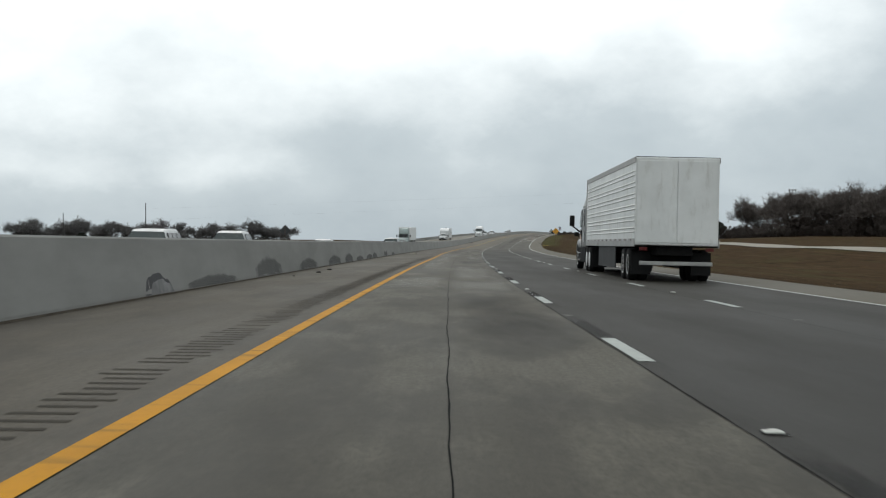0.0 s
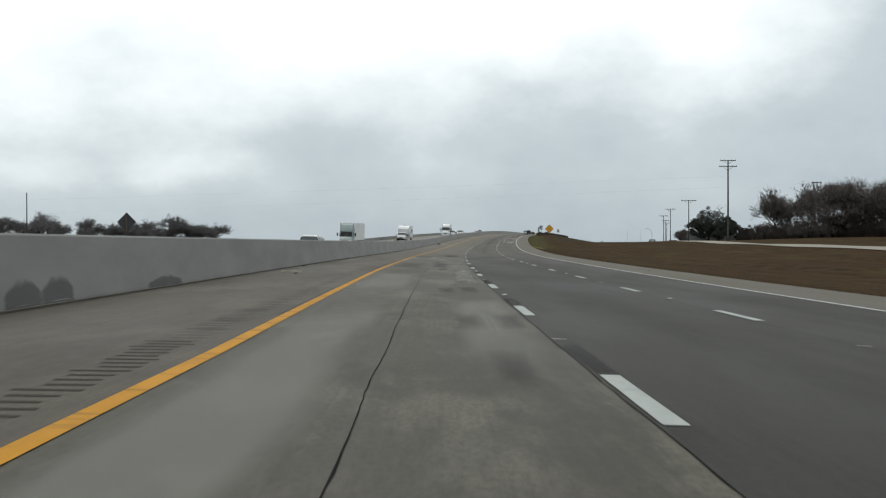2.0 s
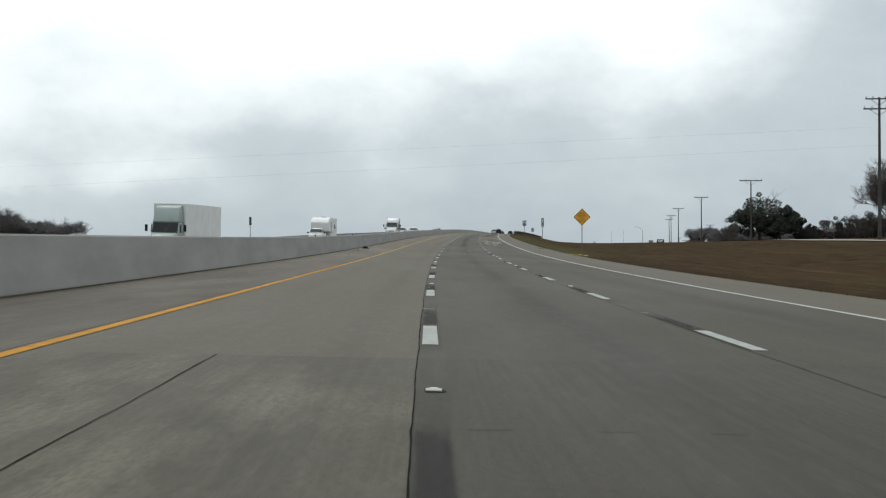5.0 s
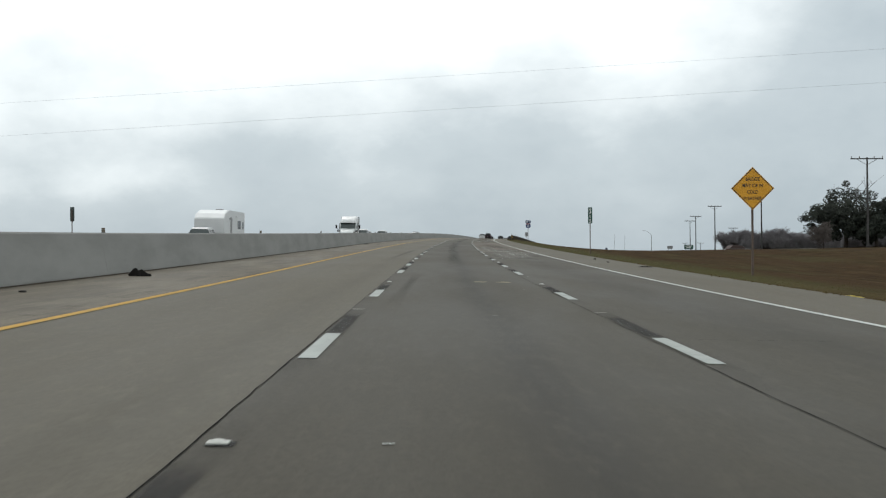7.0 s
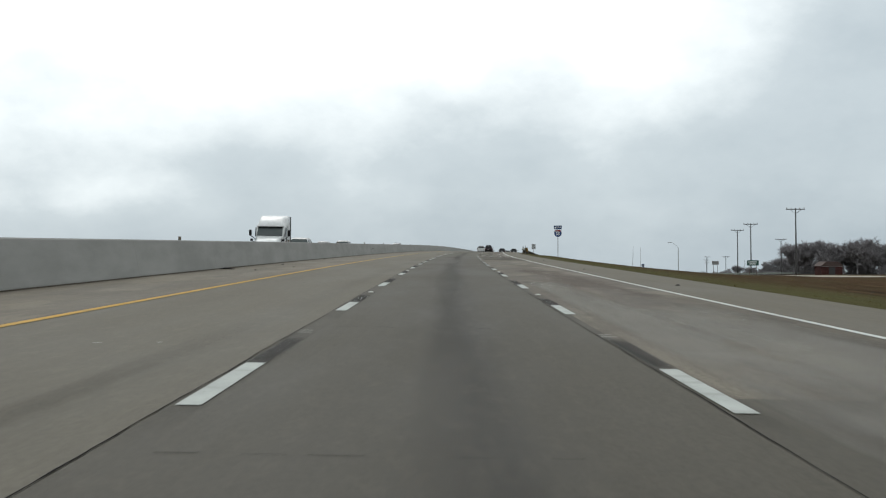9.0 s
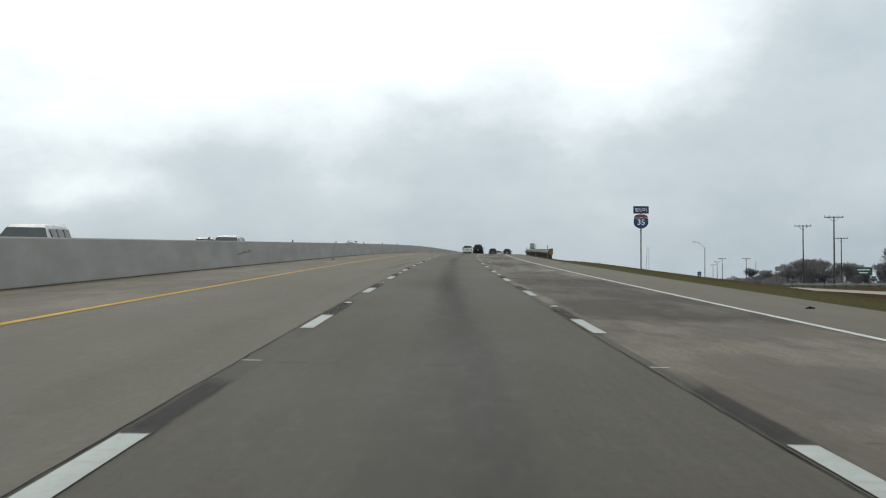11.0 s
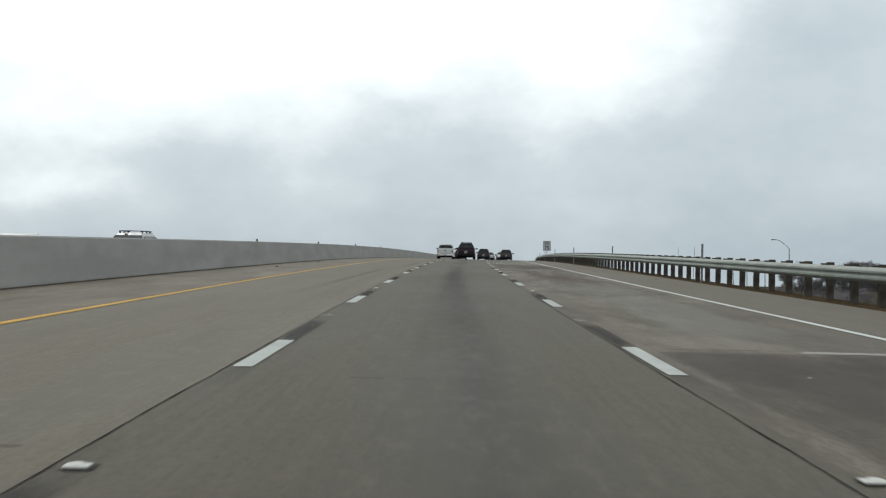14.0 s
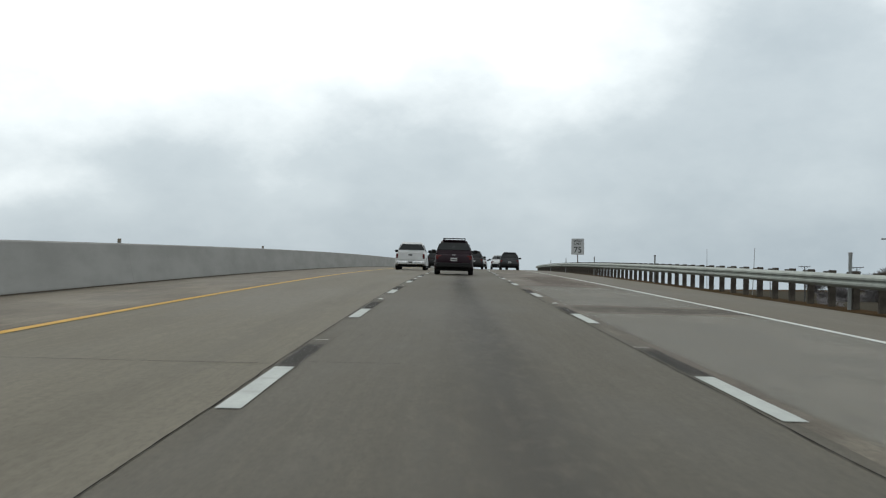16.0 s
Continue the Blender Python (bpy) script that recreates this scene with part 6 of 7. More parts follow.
suv("dark maroon suv with a roof rack seen from behind", maroon, 657.0, 1.36, 0, True)
pickup("white pickup truck with a chrome rear bumper", white_car, 679.0, -1.62)
suv("charcoal suv in the outer lane", charcoal, 716, 5.5, 0, False, 0.97)
sedan("white car half hidden behind a dark suv", white_car, 730, 4.7)
suv("black suv ahead in the middle lane", black_car, 716, 2.2, 0, False, 1.0)
suv("black suv ahead in the inner lane", black_car, 720, -1.35, 0, False, 0.95)
sedan("pale grey car beyond the crest", silver, 742, 2.5)


# ---- the articulated truck ----
def trailer(parent_pose):
    thing = empty("truck_trailer", parent_pose)
    tagged(thing, "ribbed dull silver box trailer with dark side skirts", "truck trailer")
    W, z0, z1, L = 1.26, 1.10, 3.76, 15.6
    skin, nt, b = material("dull_ribbed_aluminium", 0.42, 0.55)
    v = coords(nt, "object")
    n1, n2 = noise_of(nt, v, 0.7, 5, 0.6, (1, 0.35, 1)), noise_of(nt, v, 5, 5, 0.65, (1, 1, 0.25))
    col = mix_of(nt, step_of(nt, n1, 0.3, 0.7), (0.56, 0.57, 0.555), (0.66, 0.67, 0.655))
    col = mix_of(nt, step_of(nt, n2, 0.52, 0.8, 0, 0.45), col, (0.33, 0.31, 0.27))
    nt.links.new(col, b.inputs["Base Color"])
    nt.links.new(step_of(nt, n2, 0.3, 0.8, 0.35, 0.62), b.inputs["Roughness"])
    part("body", box(-W, W, -L, 0, z0, z1, 0.03), skin, thing)
    frame_m = plain("scuffed_trailer_frame", (0.30, 0.30, 0.29), 0.55, 0.4, vary=0.2)
    for sx in (-1, 1):
        x0, x1 = sorted((sx * W, sx * (W + 0.022)))
        z = z0 + 0.40
        while z < z1 - 0.25:
            for dz in (0.0, 0.125):
                bm = bmesh.new()
                slab = [(sx * (W - 0.004), z + dz - 0.028), (sx * (W + 0.020), z + dz - 0.008), (sx * (W + 0.020), z + dz + 0.008), (sx * (W - 0.004), z + dz + 0.028)]
                a = [bm.verts.new((x, -0.12, q)) for x, q in slab]
                c = [bm.verts.new((x, -L + 0.12, q)) for x, q in slab]
                for k in range(4):
                    bm.faces.new((a[k], a[(k + 1) % 4], c[(k + 1) % 4], c[k]))
                bm.faces.new(a)
                bm.faces.new(c)
                part("rib", bm, skin, thing)
            z += 0.345
        part("bottom_rail", box(x0, x1 + (0.012 if sx > 0 else 0), -L, 0, z0 - 0.05, z0 + 0.20, 0.008), frame_m, thing)
        part("top_rail", box(x0, x1, -L, 0, z1 - 0.16, z1 + 0.01, 0.008), frame_m, thing)
        part("corner_post", box(x0, x1, -0.11, 0.01, z0 + 0.2, z1 - 0.16, 0.006), frame_m, thing)
        for k in range(22):
            y = -0.5 - k * 0.68
            xs = sorted((sx * (W + 0.023), sx * (W + 0.029)))
            part("reflector", box(xs[0] + (0.012 if sx > 0 else 0), xs[1] + (0.012 if sx > 0 else 0), y - 0.14, y + 0.14, z0 + 0.135, z0 + 0.185), tail_m if k % 2 else plate_m, thing)
        part("skirt", box(min(sx * (W - 0.06), sx * (W - 0.02)), max(sx * (W - 0.06), sx * (W - 0.02)), -10.4, -4.95, 0.32, z0 - 0.05, 0.012), plain("scuffed_grey_skirt", (0.050, 0.052, 0.054), 0.75, vary=0.3, scale=1.5), thing)
        spare = wheel(thing, sx * (W - 0.32), -4.40, 0.48, 0.26, sx)
        spare.location.z = 0.84
        part("landing_leg", box(sx * 0.8 - 0.07, sx * 0.8 + 0.07, -3.45, -3.3, 0.38, z0, 0.01), under_m, thing)
        part("marker_lamp", box(min(sx * W, sx * (W + 0.04)), max(sx * W, sx * (W + 0.04)), -5.1, -5.02, z0 - 0.02, z0 + 0.05, 0.012), tail_m, thing)
        for y in (-12.6, -13.85):
            wheel(thing, sx * (W - 0.15), y, 0.50, 0.28, sx, None, False)
            wheel(thing, sx * (W - 0.47), y, 0.50, 0.28, sx, trim_m, False)
        part("mud_flap", box(sx * (W - 0.33) - 0.3, sx * (W - 0.33) + 0.3, -14.60, -14.58, 0.2, 0.9), trim_m, thing)
        part("rear_door", box(min(sx * 0.01, sx * (W - 0.04)), max(sx * 0.01, sx * (W - 0.04)), -L - 0.03, -L, z0 + 0.08, z1 - 0.1, 0.012), skin, thing)
        part("tail_lamp", box(sx * 1.0 - 0.12, sx * 1.0 + 0.12, -L - 0.05, -L, z0 - 0.16, z0 - 0.06, 0.01), tail_m, thing)
    part("roof", box(-W, W, -L + 0.03, -0.03, z1 + 0.002, z1 + 0.02, 0.006), trim_m, thing)
    part("chassis", box(-0.55, 0.55, -L + 0.3, -0.4, z0 - 0.3, z0 - 0.02, 0.02), under_m, thing)
    part("spare_wheel_rack", box(-0.9, 0.9, -3.9, -2.6, 0.62, 0.9, 0.03), under_m, thing)
    part("bogie", box(-0.9, 0.9, -14.4, -12.0, 0.5, z0 - 0.28, 0.04), under_m, thing)
    part("bumper_bar", box(-1.1, 1.1, -L, -L + 0.1, 0.5, 0.62, 0.02), frame_m, thing)
    return thing


def tractor(parent_pose, upper, lower, label):
    """Sleeper tractor; the front axle stands at the origin."""
    thing = empty("semi_truck", parent_pose)
    tagged(thing, label, "semi truck")
    w = 1.22
    part("hood", hull([(-0.85, 0.95, 1.86, 1.05, 0.98, 0.16), (-0.2, 0.95, 1.72, 1.08, 0.94, 0.18), (0.45, 0.90, 1.56, 1.06, 0.88, 0.20), (0.78, 0.85, 1.36, 0.98, 0.78, 0.20), (0.92, 0.90, 1.18, 0.80, 0.66, 0.12)]), upper, thing, smooth=True)
    part("cab", hull([(-4.15, 0.98, 2.72, w, w * 0.99, 0.10), (-2.0, 0.98, 2.72, w, w * 0.98, 0.10), (-1.55, 0.98, 2.66, w, w * 0.95, 0.12), (-1.10, 0.98, 2.05, w * 0.98, w * 0.90, 0.12), (-0.72, 0.98, 1.80, w * 0.96, w * 0.86, 0.12)]), upper, thing, smooth=True)
    part("roof_fairing", hull([(-4.15, 2.66, 3.58, w * 0.99, w * 0.93, 0.16), (-3.3, 2.66, 3.55, w * 0.99, w * 0.92, 0.20), (-2.7, 2.66, 3.47, w * 0.98, w * 0.88, 0.24), (-2.2, 2.66, 3.31, w * 0.97, w * 0.84, 0.24),
                               (-1.8, 2.66, 3.08, w * 0.95, w * 0.79, 0.2), (-1.5, 2.64, 2.76, w * 0.93, w * 0.75, 0.06)]), car_paint("pale_grey_fairing_paint", (0.56, 0.57, 0.57), 0.3, 0.2, 0.6), thing, smooth=True)
    part("sun_visor", box(-1.0, 1.0, -1.52, -1.22, 2.58, 2.64, 0.02), trim_m, thing)
    pane("windscreen", [(1.02, -0.86, 1.92), (-1.02, -0.86, 1.92), (-0.98, -1.42, 2.56), (0.98, -1.42, 2.56)], pale_glass, thing, 0.05)
    for sx in (-1, 1):
        def side(name, pts, mat, d=0.012, lab=""):
            q = [(sx * (w + 0.002), y, z) for y, z in pts]
            return pane(name, q if sx > 0 else list(reversed(q)), mat, thing, d, lab)
        side("door_window", [(-2.05, 1.86), (-1.22, 1.84), (-1.30, 2.06), (-1.62, 2.56), (-2.05, 2.58)], pale_glass)
        side("door_line", [(-2.16, 1.0), (-2.13, 1.0), (-2.13, 2.62), (-2.16, 2.62)], trim_m, 0.006)
        side("door_handle", [(-2.08, 1.44), (-2.02, 1.44), (-2.02, 1.72), (-2.08, 1.72)], trim_m, 0.03)
        side("sleeper_window", [(-3.35, 1.90), (-2.75, 1.90), (-2.75, 2.60), (-3.35, 2.60)], upper, 0.02)
        side("window_gap", [(-3.365, 1.885), (-2.735, 1.885), (-2.735, 2.615), (-3.365, 2.615)], trim_m, 0.010)
        side("vent", [(-3.1, 2.1), (-3.02, 2.1), (-3.02, 2.42), (-3.1, 2.42)], trim_m, 0.028)
        side("baggage_gap", [(-3.405, 1.185), (-2.715, 1.185), (-2.715, 1.665), (-3.405, 1.665)], trim_m, 0.008)
        side("baggage_door", [(-3.39, 1.20), (-2.73, 1.20), (-2.73, 1.65), (-3.39, 1.65)], upper, 0.018)
        # a slanted dull orange patch low on the door
        side("decal", [(-1.80, 1.30), (-1.25, 1.40), (-1.15, 1.55), (-1.70, 1.45)], plain("dull_orange_patch", (0.30, 0.17, 0.11), 0.5, vary=0.3), 0.006, "dull orange slanted patch")
        part("side_extender", box(min(sx * (w - 0.03), sx * (w + 0.01)), max(sx * (w - 0.03), sx * (w + 0.01)), -4.62, -4.17, 1.0, 3.5, 0.01), trim_m, thing)
        part("side_skirt", box(min(sx * 0.95, sx * (w + 0.01)), max(sx * 0.95, sx * (w + 0.01)), -4.15, -0.78, 0.34, 0.97, 0.04), lower, thing, "dark lower fairing")
        part("step", box(min(sx * (w - 0.05), sx * (w + 0.03)), max(sx * (w - 0.05), sx * (w + 0.03)), -1.75, -0.85, 0.40, 0.46, 0.01), chrome_m, thing)
        part("fuel_step", box(min(sx * (w - 0.05), sx * (w + 0.03)), max(sx * (w - 0.05), sx * (w + 0.03)), -1.75, -0.85, 0.70, 0.745, 0.01), chrome_m, thing)
        part("fender", hull([(-0.72, 0.86, 1.12, 0.14, 0.13, 0.06), (-0.45, 1.02, 1.26, 0.15, 0.14, 0.06), (0.0, 1.08, 1.34, 0.15, 0.14, 0.08), (0.45, 1.00, 1.26, 0.15, 0.13, 0.08), (0.74, 0.72, 1.02, 0.14, 0.12, 0.06)]), upper, thing, smooth=True).location.x = sx * 1.06
        part("head_lamp", box(sx * 0.98 - 0.15, sx * 0.98 + 0.15, 0.55, 0.86, 0.92, 1.16, 0.06), lamp_m, thing)
        m = part("mirror", box(sx * 1.56 - 0.11, sx * 1.56 + 0.11, -1.05, -0.90, 1.90, 2.38, 0.05), trim_m, thing)
        part("arm", tube((sx * 1.15, -1.25, 1.60), (sx * 1.56, -0.98, 1.93), 0.035, n=8), trim_m, m)
        m = part("hood_mirror", box(sx * 1.24 - 0.11, sx * 1.24 + 0.11, 0.22, 0.36, 1.46, 1.66, 0.06), trim_m, thing)
        part("arm", tube((sx * 1.0, 0.1, 1.4), (sx * 1.24, 0.3, 1.50), 0.025, n=6), trim_m, m)
        wheel(thing, sx * (w - 0.15), 0.0, 0.50, 0.28, sx)
        for y in (-5.0, -6.2):
            wheel(thing, sx * (w - 0.10), y, 0.50, 0.28, sx, plain("white_wheel_cover", (0.55, 0.56, 0.55), 0.35, 0.2, vary=0.1), True)
            wheel(thing, sx * (w - 0.42), y, 0.50, 0.28, sx, trim_m)
        part("mud_flap", box(sx * 0.92 - 0.3, sx * 0.92 + 0.3, -6.95, -6.93, 0.2, 0.95), trim_m, thing)
    part("bumper", hull([(0.55, 0.36, 0.84, 1.14, 1.10, 0.10), (0.86, 0.36, 0.84, 1.08, 1.02, 0.10), (0.98, 0.42, 0.78, 0.86, 0.80, 0.08)]), lower, thing, smooth=True)
    part("grille", box(-0.55, 0.55, 0.80, 0.95, 0.86, 1.30, 0.05), chrome_m, thing)
    part("back_wall", box(-1.15, 1.15, -4.20, -4.13, 0.98, 3.5, 0.02), trim_m, thing)
    part("chassis", box(-0.45, 0.45, -7.0, 0.5, 0.55, 0.98, 0.02), under_m, thing)
    part("fifth_wheel", box(-0.5, 0.5, -6.1, -5.0, 0.98, 1.10, 0.02), under_m, thing)
    part("axle", box(-0.95, 0.95, -6.4, -4.8, 0.36, 0.62, 0.04), under_m, thing)
    return thing


grey_upper = car_paint("metallic_grey_cab_paint", (0.25, 0.255, 0.255), 0.30, 0.4, 0.6)
dark_lower = car_paint("dark_slate_cab_paint", (0.011, 0.012, 0.013), 0.6, 0.0, 0.0, 0.03, 0.05)
TRUCK_S, TRUCK_U = 57.8, 5.05
tractor(on_road(TRUCK_S, TRUCK_U, 0), grey_upper, dark_lower, "grey sleeper tractor with dark lower fairings and white wheel covers")
trailer(on_road(TRUCK_S - 4.75, TRUCK_U, 0))

# ---- traffic on the opposite carriageway ----
other = "vehicles beyond the barrier"


def box_truck(label, s, u, cab_m, box_m, H=3.35, L=6.2, name="box_truck"):
    thing = empty(name, on_road(s, u, drop(u), 180))
    tagged(thing, label, name.replace("_", " "), other)
    part("box", box(-1.2, 1.2, -L - 0.5, -0.5, 0.95, H, 0.04), box_m, thing)
    part("fairing", hull([(-0.45, 2.3, H - 0.1, 1.12, 1.0, 0.12), (0.2, 2.3, H - 0.35, 1.08, 0.92, 0.15), (0.7, 2.28, 2.5, 1.0, 0.85, 0.08)]), cab_m, thing, smooth=True)
    part("cab", hull([(-0.4, 0.6, 2.35, 1.12, 1.05, 0.12), (0.6, 0.6, 2.35, 1.12, 1.02, 0.12), (1.25, 0.6, 1.55, 1.1, 0.98, 0.15), (2.1, 0.6, 1.35, 1.05, 0.85, 0.18), (2.4, 0.65, 1.1, 0.9, 0.75, 0.1)]), cab_m, thing, smooth=True)
    pane("windscreen", [(0.95, 1.22, 1.58), (-0.95, 1.22, 1.58), (-0.92, 0.72, 2.26), (0.92, 0.72, 2.26)], glass_m, thing, 0.03)
    for sx in (-1, 1):
        part("mirror", box(sx * 1.42 - 0.1, sx * 1.42 + 0.1, 0.8, 0.92, 1.65, 2.15, 0.04), trim_m, thing)
        q = [(sx * 1.11, 0.0, 1.6), (sx * 1.11, 0.75, 1.6), (sx * 1.08, 0.6, 2.2), (sx * 1.08, 0.0, 2.2)]
        pane("side_window", q if sx > 0 else list(reversed(q)), glass_m, thing, 0.02)
        for y in (1.45, -L + 1.2):
            wheel(thing, sx * 1.0, y, 0.45, 0.26, sx)
        part("head_lamp", box(sx * 0.8 - 0.15, sx * 0.8 + 0.15, 2.2, 2.42, 0.85, 1.05, 0.04), lamp_m, thing)
    part("grille", box(-0.5, 0.5, 2.32, 2.43, 0.75, 1.15, 0.03), chrome_m, thing)
    part("bumper", box(-1.1, 1.1, 2.25, 2.5, 0.45, 0.68, 0.04), chrome_m, thing)
    part("chassis", box(-0.5, 0.5, -L, 2.2, 0.55, 0.95, 0.02), under_m, thing)
    return thing


white_box = plain("white_box_panels", (0.56, 0.57, 0.57), 0.5, vary=0.1, scale=0.8)
white_cab = car_paint("white_cab_paint", (0.50, 0.52, 0.52), 0.3)
green_cab = car_paint("pale_green_grey_cab_paint", (0.22, 0.27, 0.26), 0.3, 0.2)
box_truck("white box truck with a long body and a pale cab", 284.0, -20.3, green_cab, white_box, 3.75, 15.0)
t = tractor(on_road(438.0, -13.4, drop(-13.4), 180), white_cab, white_cab, "white sleeper tractor beyond the barrier")
tagged(t, group=other)
# camper trailer behind a white pickup
camper = empty("camper_trailer", on_road(366.0, -18.0, drop(-18.0), 180))
tagged(camper, "white fifth-wheel camper trailer with grey swirls", "camper trailer", other)
camper_skin = plain("glossy_white_camper_skin", (0.58, 0.59, 0.59), 0.35, vary=0.07, scale=0.7)
bm = bmesh.new()
prof = [(0.9, 1.35), (0.9, 2.55), (0.3, 2.95), (-1.4, 3.25), (-9.5, 3.15), (-9.5, 0.55), (-1.2, 0.55), (-1.2, 1.35)]
a = [bm.verts.new((-1.2, y, z)) for y, z in prof]
b = [bm.verts.new((1.2, y, z)) for y, z in prof]
for k in range(len(prof)):
    bm.faces.new((a[k], a[(k + 1) % len(prof)], b[(k + 1) % len(prof)], b[k]))
bm.faces.new(a)
bm.faces.new(list(reversed(b)))
bmesh.ops.bevel(bm, geom=list(bm.edges), offset=0.06, segments=2, affect="EDGES")
part("body", bm, camper_skin, camper)
grey_swirl = plain("grey_camper_stripe", (0.18, 0.18, 0.18), 0.5, vary=0.1)
for sx in (-1, 1):
    for y0, y1, z0, z1 in ((-3.0, -2.2, 1.2, 2.6), (-7.4, -5.8, 1.7, 2.4), (-8.9, -8.2, 1.7, 2.3)):
        part("window", box(min(sx * 1.2, sx * 1.215), max(sx * 1.2, sx * 1.215), y0, y1, z0, z1, 0.006), glass_m if y0 < -4 else grey_swirl, camper)
    bm = bmesh.new()
    for y0, z0, size, wide in ((-0.9, 1.75, 1.0, 0.05), (-1.3, 1.65, 1.25, 0.07), (-4.4, 2.2, 0.7, 0.05)):
        ring = []
        for k in range(15):
            a = radians(10 + 150 * k / 14)
            w = wide * math.sin(math.pi * (k + 0.6) / 15.2)
            for q in (-w, w):
                ring.append(bm.verts.new((sx * 1.207, y0 - size * 1.5 * (1 - math.cos(a)) / 2 * 1.2, z0 + (size + q) * math.sin(a) * 0.8)))
            if k:
                bm.faces.new((ring[-4], ring[-3], ring[-1], ring[-2]))
    part("stripe", bm, grey_swirl, camper)
    for y in (-6.3, -7.2):
        wheel(camper, sx * 1.05, y, 0.38, 0.22, sx)
part("roof_vent", box(-0.3, 0.3, -4.2, -3.6, 3.15, 3.35, 0.04), grey_swirl, camper)
pickup("white pickup truck towing a camper", white_car, 362.2, -18.0, 180, other)
suv("white suv passing beyond the barrier", white_car, 186.0, -13.2, 180, False, 1.05, group=other)
suv("silver suv passing beyond the barrier", silver, 222.0, -17.0, 180, False, 1.0, group=other)
pickup("white pickup truck passing beyond the barrier", white_car, 66.0, -13.2, 180, other)
suv("white suv beyond the barrier", white_car, 49.5, -13.6, 180, False, 1.05, group=other)
sedan("white car beyond the barrier", white_car, 98.0, -12.0, 180, other)
suv("white suv with a roof rack beyond the barrier", white_car, 494.0, -13.0, 180, False, 1.05, group=other)
suv("white suv beyond the barrier", white_car, 452.0, -12.6, 180, False, 1.1, group=other)
suv("silver suv beyond the barrier", silver, 507.0, -17.0, 180, False, 1.05, group=other)
sedan("white car beyond the barrier", white_car, 560.0, -12.4, 180, other)
suv("pale suv beyond the barrier", silver, 578.0, -13.0, 180, True, 1.0, group=other)


# ---- litter on the shoulders ----
rubber_m = plain("torn_black_rubber", (0.014, 0.013, 0.012), 0.9, vary=0.3, scale=20, bump=0.5)
wood_m = plain("splintered_pale_wood", (0.36, 0.33, 0.26), 0.85, vary=0.2, scale=10)
straw_m = plain("yellowed_foam", (0.42, 0.34, 0.10), 0.9, vary=0.25, scale=12)


def shred(name, label, s, u, size, mat, seed, flat=0.35, turn=0.0, category="litter"):
    """A torn curved scrap with thickness."""
    r = random.Random(seed)
    bm = bmesh.new()
    n = 9
    rings = []
    for k in range(n):
        t = k / (n - 1)
        x = (t - 0.5) * size
        z = flat * size * (0.25 + 0.75 * math.sin(t * math.pi)) * r.uniform(0.6, 1.1)
        w = size * 0.25 * (0.4 + math.sin(t * math.pi)) * r.uniform(0.7, 1.2)
        rings.append([bm.verts.new((x + r.uniform(-0.02, 0.02), -w, 0.0)), bm.verts.new((x, -w * 0.8, z)), bm.verts.new((x + r.uniform(-0.02, 0.02), w * 0.7, z * r.uniform(0.6, 1))), bm.verts.new((x, w, 0.0))])
    for a, b in zip(rings, rings[1:]):
        for k in range(4):
            bm.faces.new((a[k], a[(k + 1) % 4], b[(k + 1) % 4], b[k]))
    bm.faces.new(rings[0])
    bm.faces.new(list(reversed(rings[-1])))
    ob = part(name, bm, mat)
    m = on_road(s, u, 0.002, turn)
    if u > RIGHT_EDGE:
        m.translation.z = ground_z(s, u)
    ob.matrix_basis = m
    return tagged(ob, label, category)


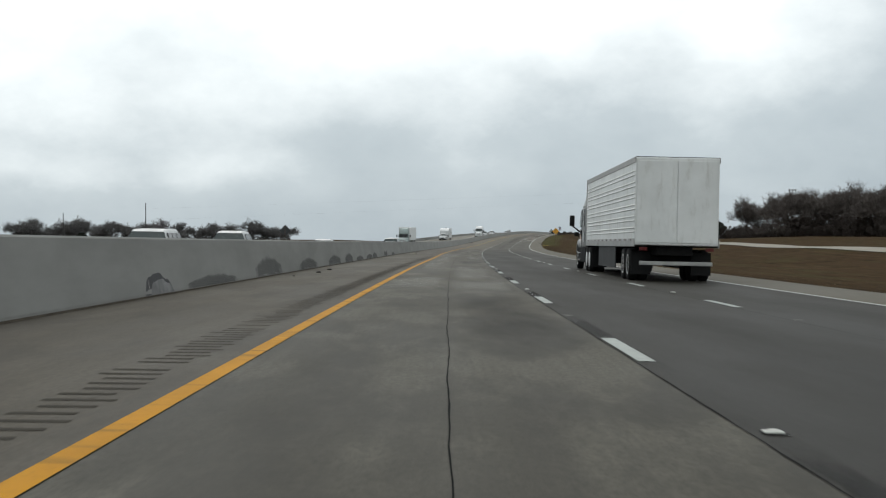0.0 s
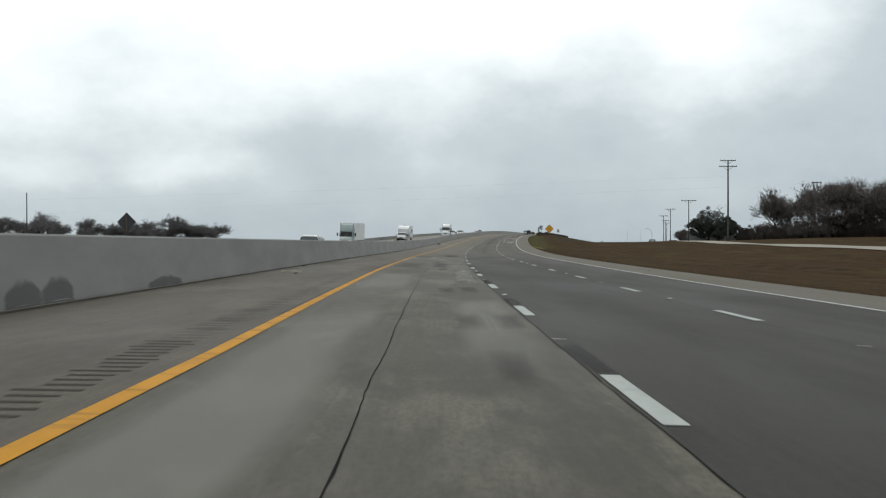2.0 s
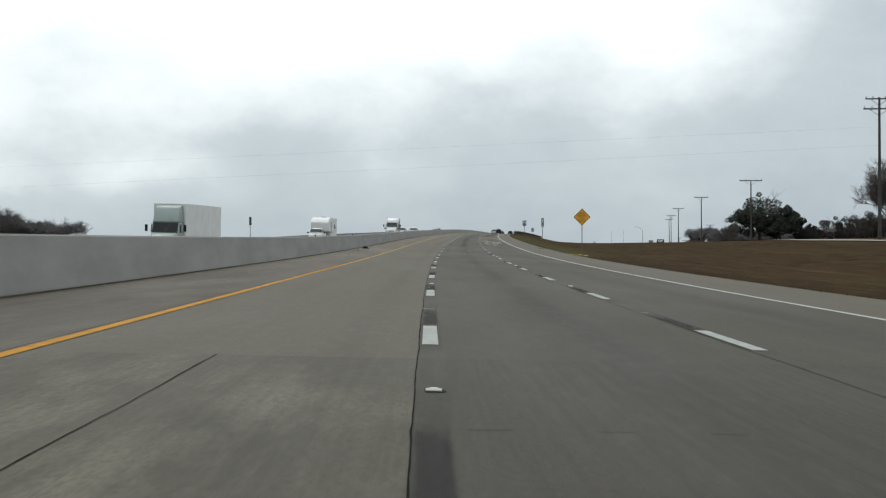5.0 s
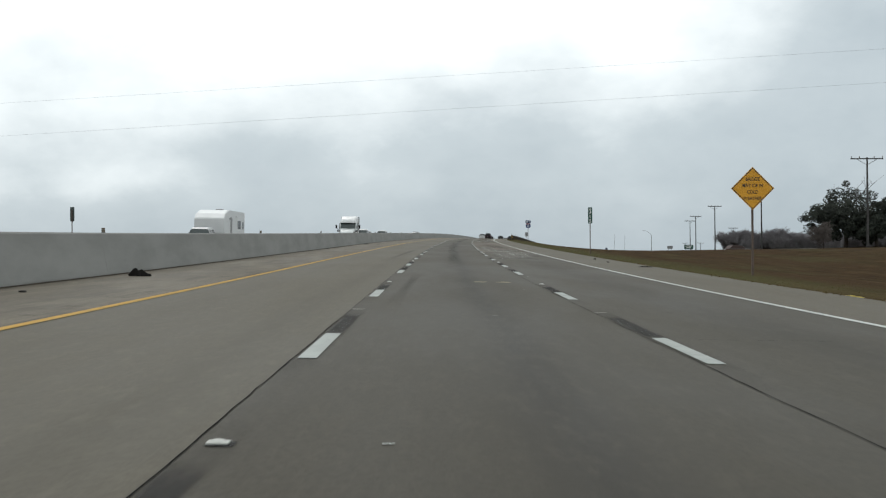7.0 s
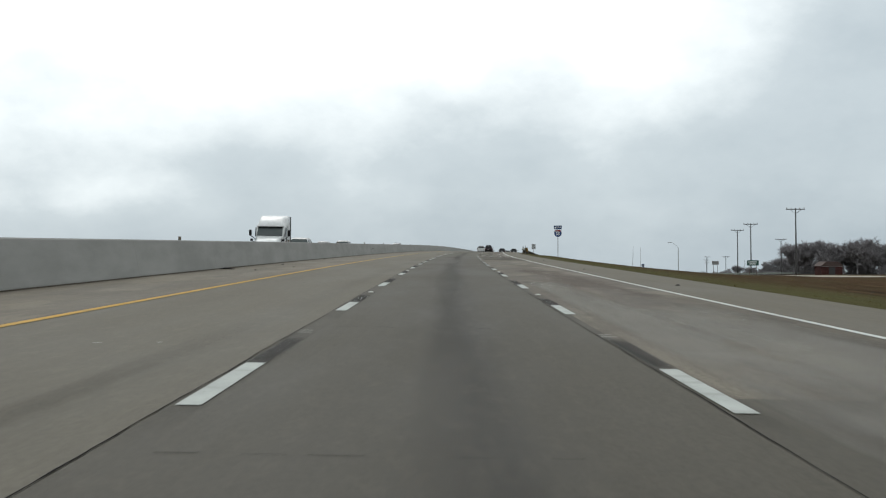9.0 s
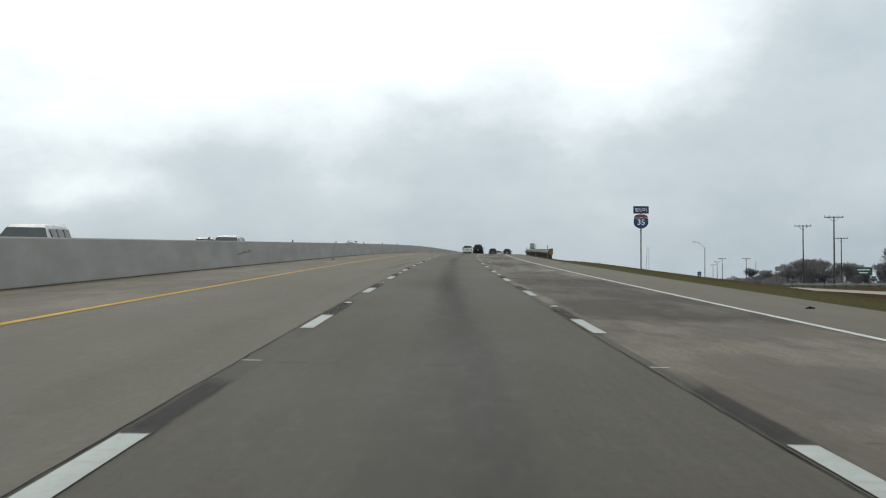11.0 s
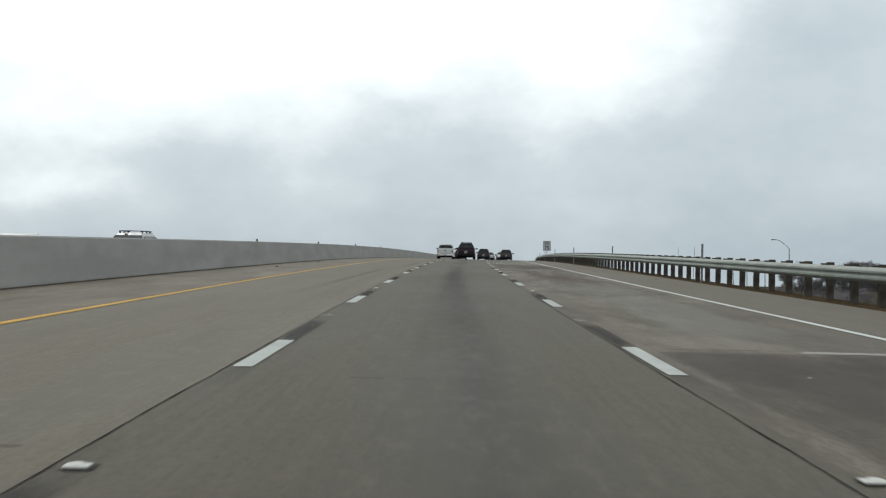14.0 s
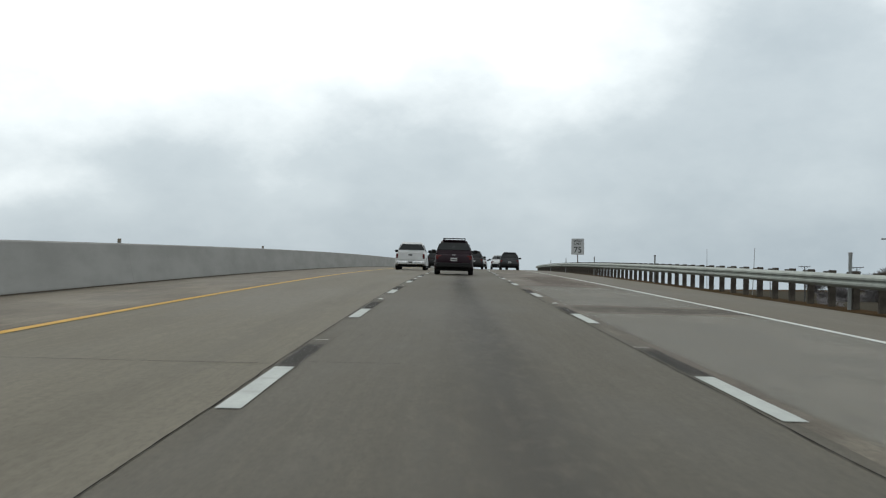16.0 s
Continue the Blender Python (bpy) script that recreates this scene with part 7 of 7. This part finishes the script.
shred("tyre_shred", "torn black tyre shred lying on the shoulder", 289.0, -5.95, 0.52, rubber_m, 1, 0.42, 0)
shred("tyre_shred", "flat black tyre shred at the barrier's foot", 379.0, -6.35, 0.55, rubber_m, 2, 0.12, 5)
shred("tyre_shred", "curved black tyre strip on the outer shoulder", 307.0, 8.7, 0.55, rubber_m, 3, 0.08, 10)
for k, (s, u, size) in enumerate(((285, 9.55, 0.75), (283.5, 10.1, 0.6), (281.5, 10.4, 0.5), (296.5, 9.5, 0.4))):
    shred("scrap", "yellowed foam scrap at the grass edge", s, u, size, straw_m, 20 + k, 0.10, 30 * k)
for k in range(34):
    r = random.Random(900 + k)
    s = r.uniform(10, 600)
    u = r.choice((wall_toe(s) + r.uniform(0.1, 0.9), wall_toe(s) + r.uniform(0.2, 2.2), 8.0 + r.uniform(-0.5, 1.0)))
    shred("pebble" if k % 2 else "scrap", "small dark stone on the shoulder" if k % 2 else "small dark scrap on the shoulder", s, u, r.uniform(0.07, 0.2), rubber_m, k, 0.25, r.uniform(0, 180))
ob = part("plank", box(-0.32, 0.32, -0.05, 0.05, 0, 0.04, 0.006), wood_m)
ob.matrix_basis = on_road(114.1, -5.95, 0.002, 8)
tagged(ob, "short pale wooden plank lying on the shoulder", "plank")
paint_mark = paint("yellow_road_splash", (0.30, 0.255, 0.15), 0.8)
for s, u, w in ((288.3, 2.12, 0.22), (288.25, 2.62, 0.32)):
    for q in range(7):
        r = random.Random(60 + q + int(w * 100))
        a, b, h = s + r.uniform(-0.12, 0.3), u + r.uniform(-0.5, 0.5) * w, r.uniform(0.03, 0.09)
        strip("paint_splash", a, a + r.uniform(0.08, 0.3), b - h, b + h, 0.0070 + 0.0003 * q, paint_mark, marks, r.uniform(-0.12, 0.12), 2)
for k in range(26):
    r = random.Random(300 + k)
    s, u = r.uniform(30, 600), r.uniform(-3.0, 6.2)
    strip("paint_fleck", s, s + r.uniform(0.03, 0.1), u, u + r.uniform(0.03, 0.09), 0.0064, white_paint, marks, 0.01, 1)
# a tyre scuff on the barrier
scuff_m = plain("black_tyre_scuff", (0.10, 0.10, 0.10), 0.9, vary=0.4, scale=3.0, bump=0)
for k, (s, z, w, h) in enumerate(((460.4, 0.47, 1.6, 0.05), (461.8, 0.53, 2.2, 0.06), (463.0, 0.58, 1.2, 0.05))):
    wall_patch("scuff", s, w, h, scuff_m, 0.004, z, 70 + k)
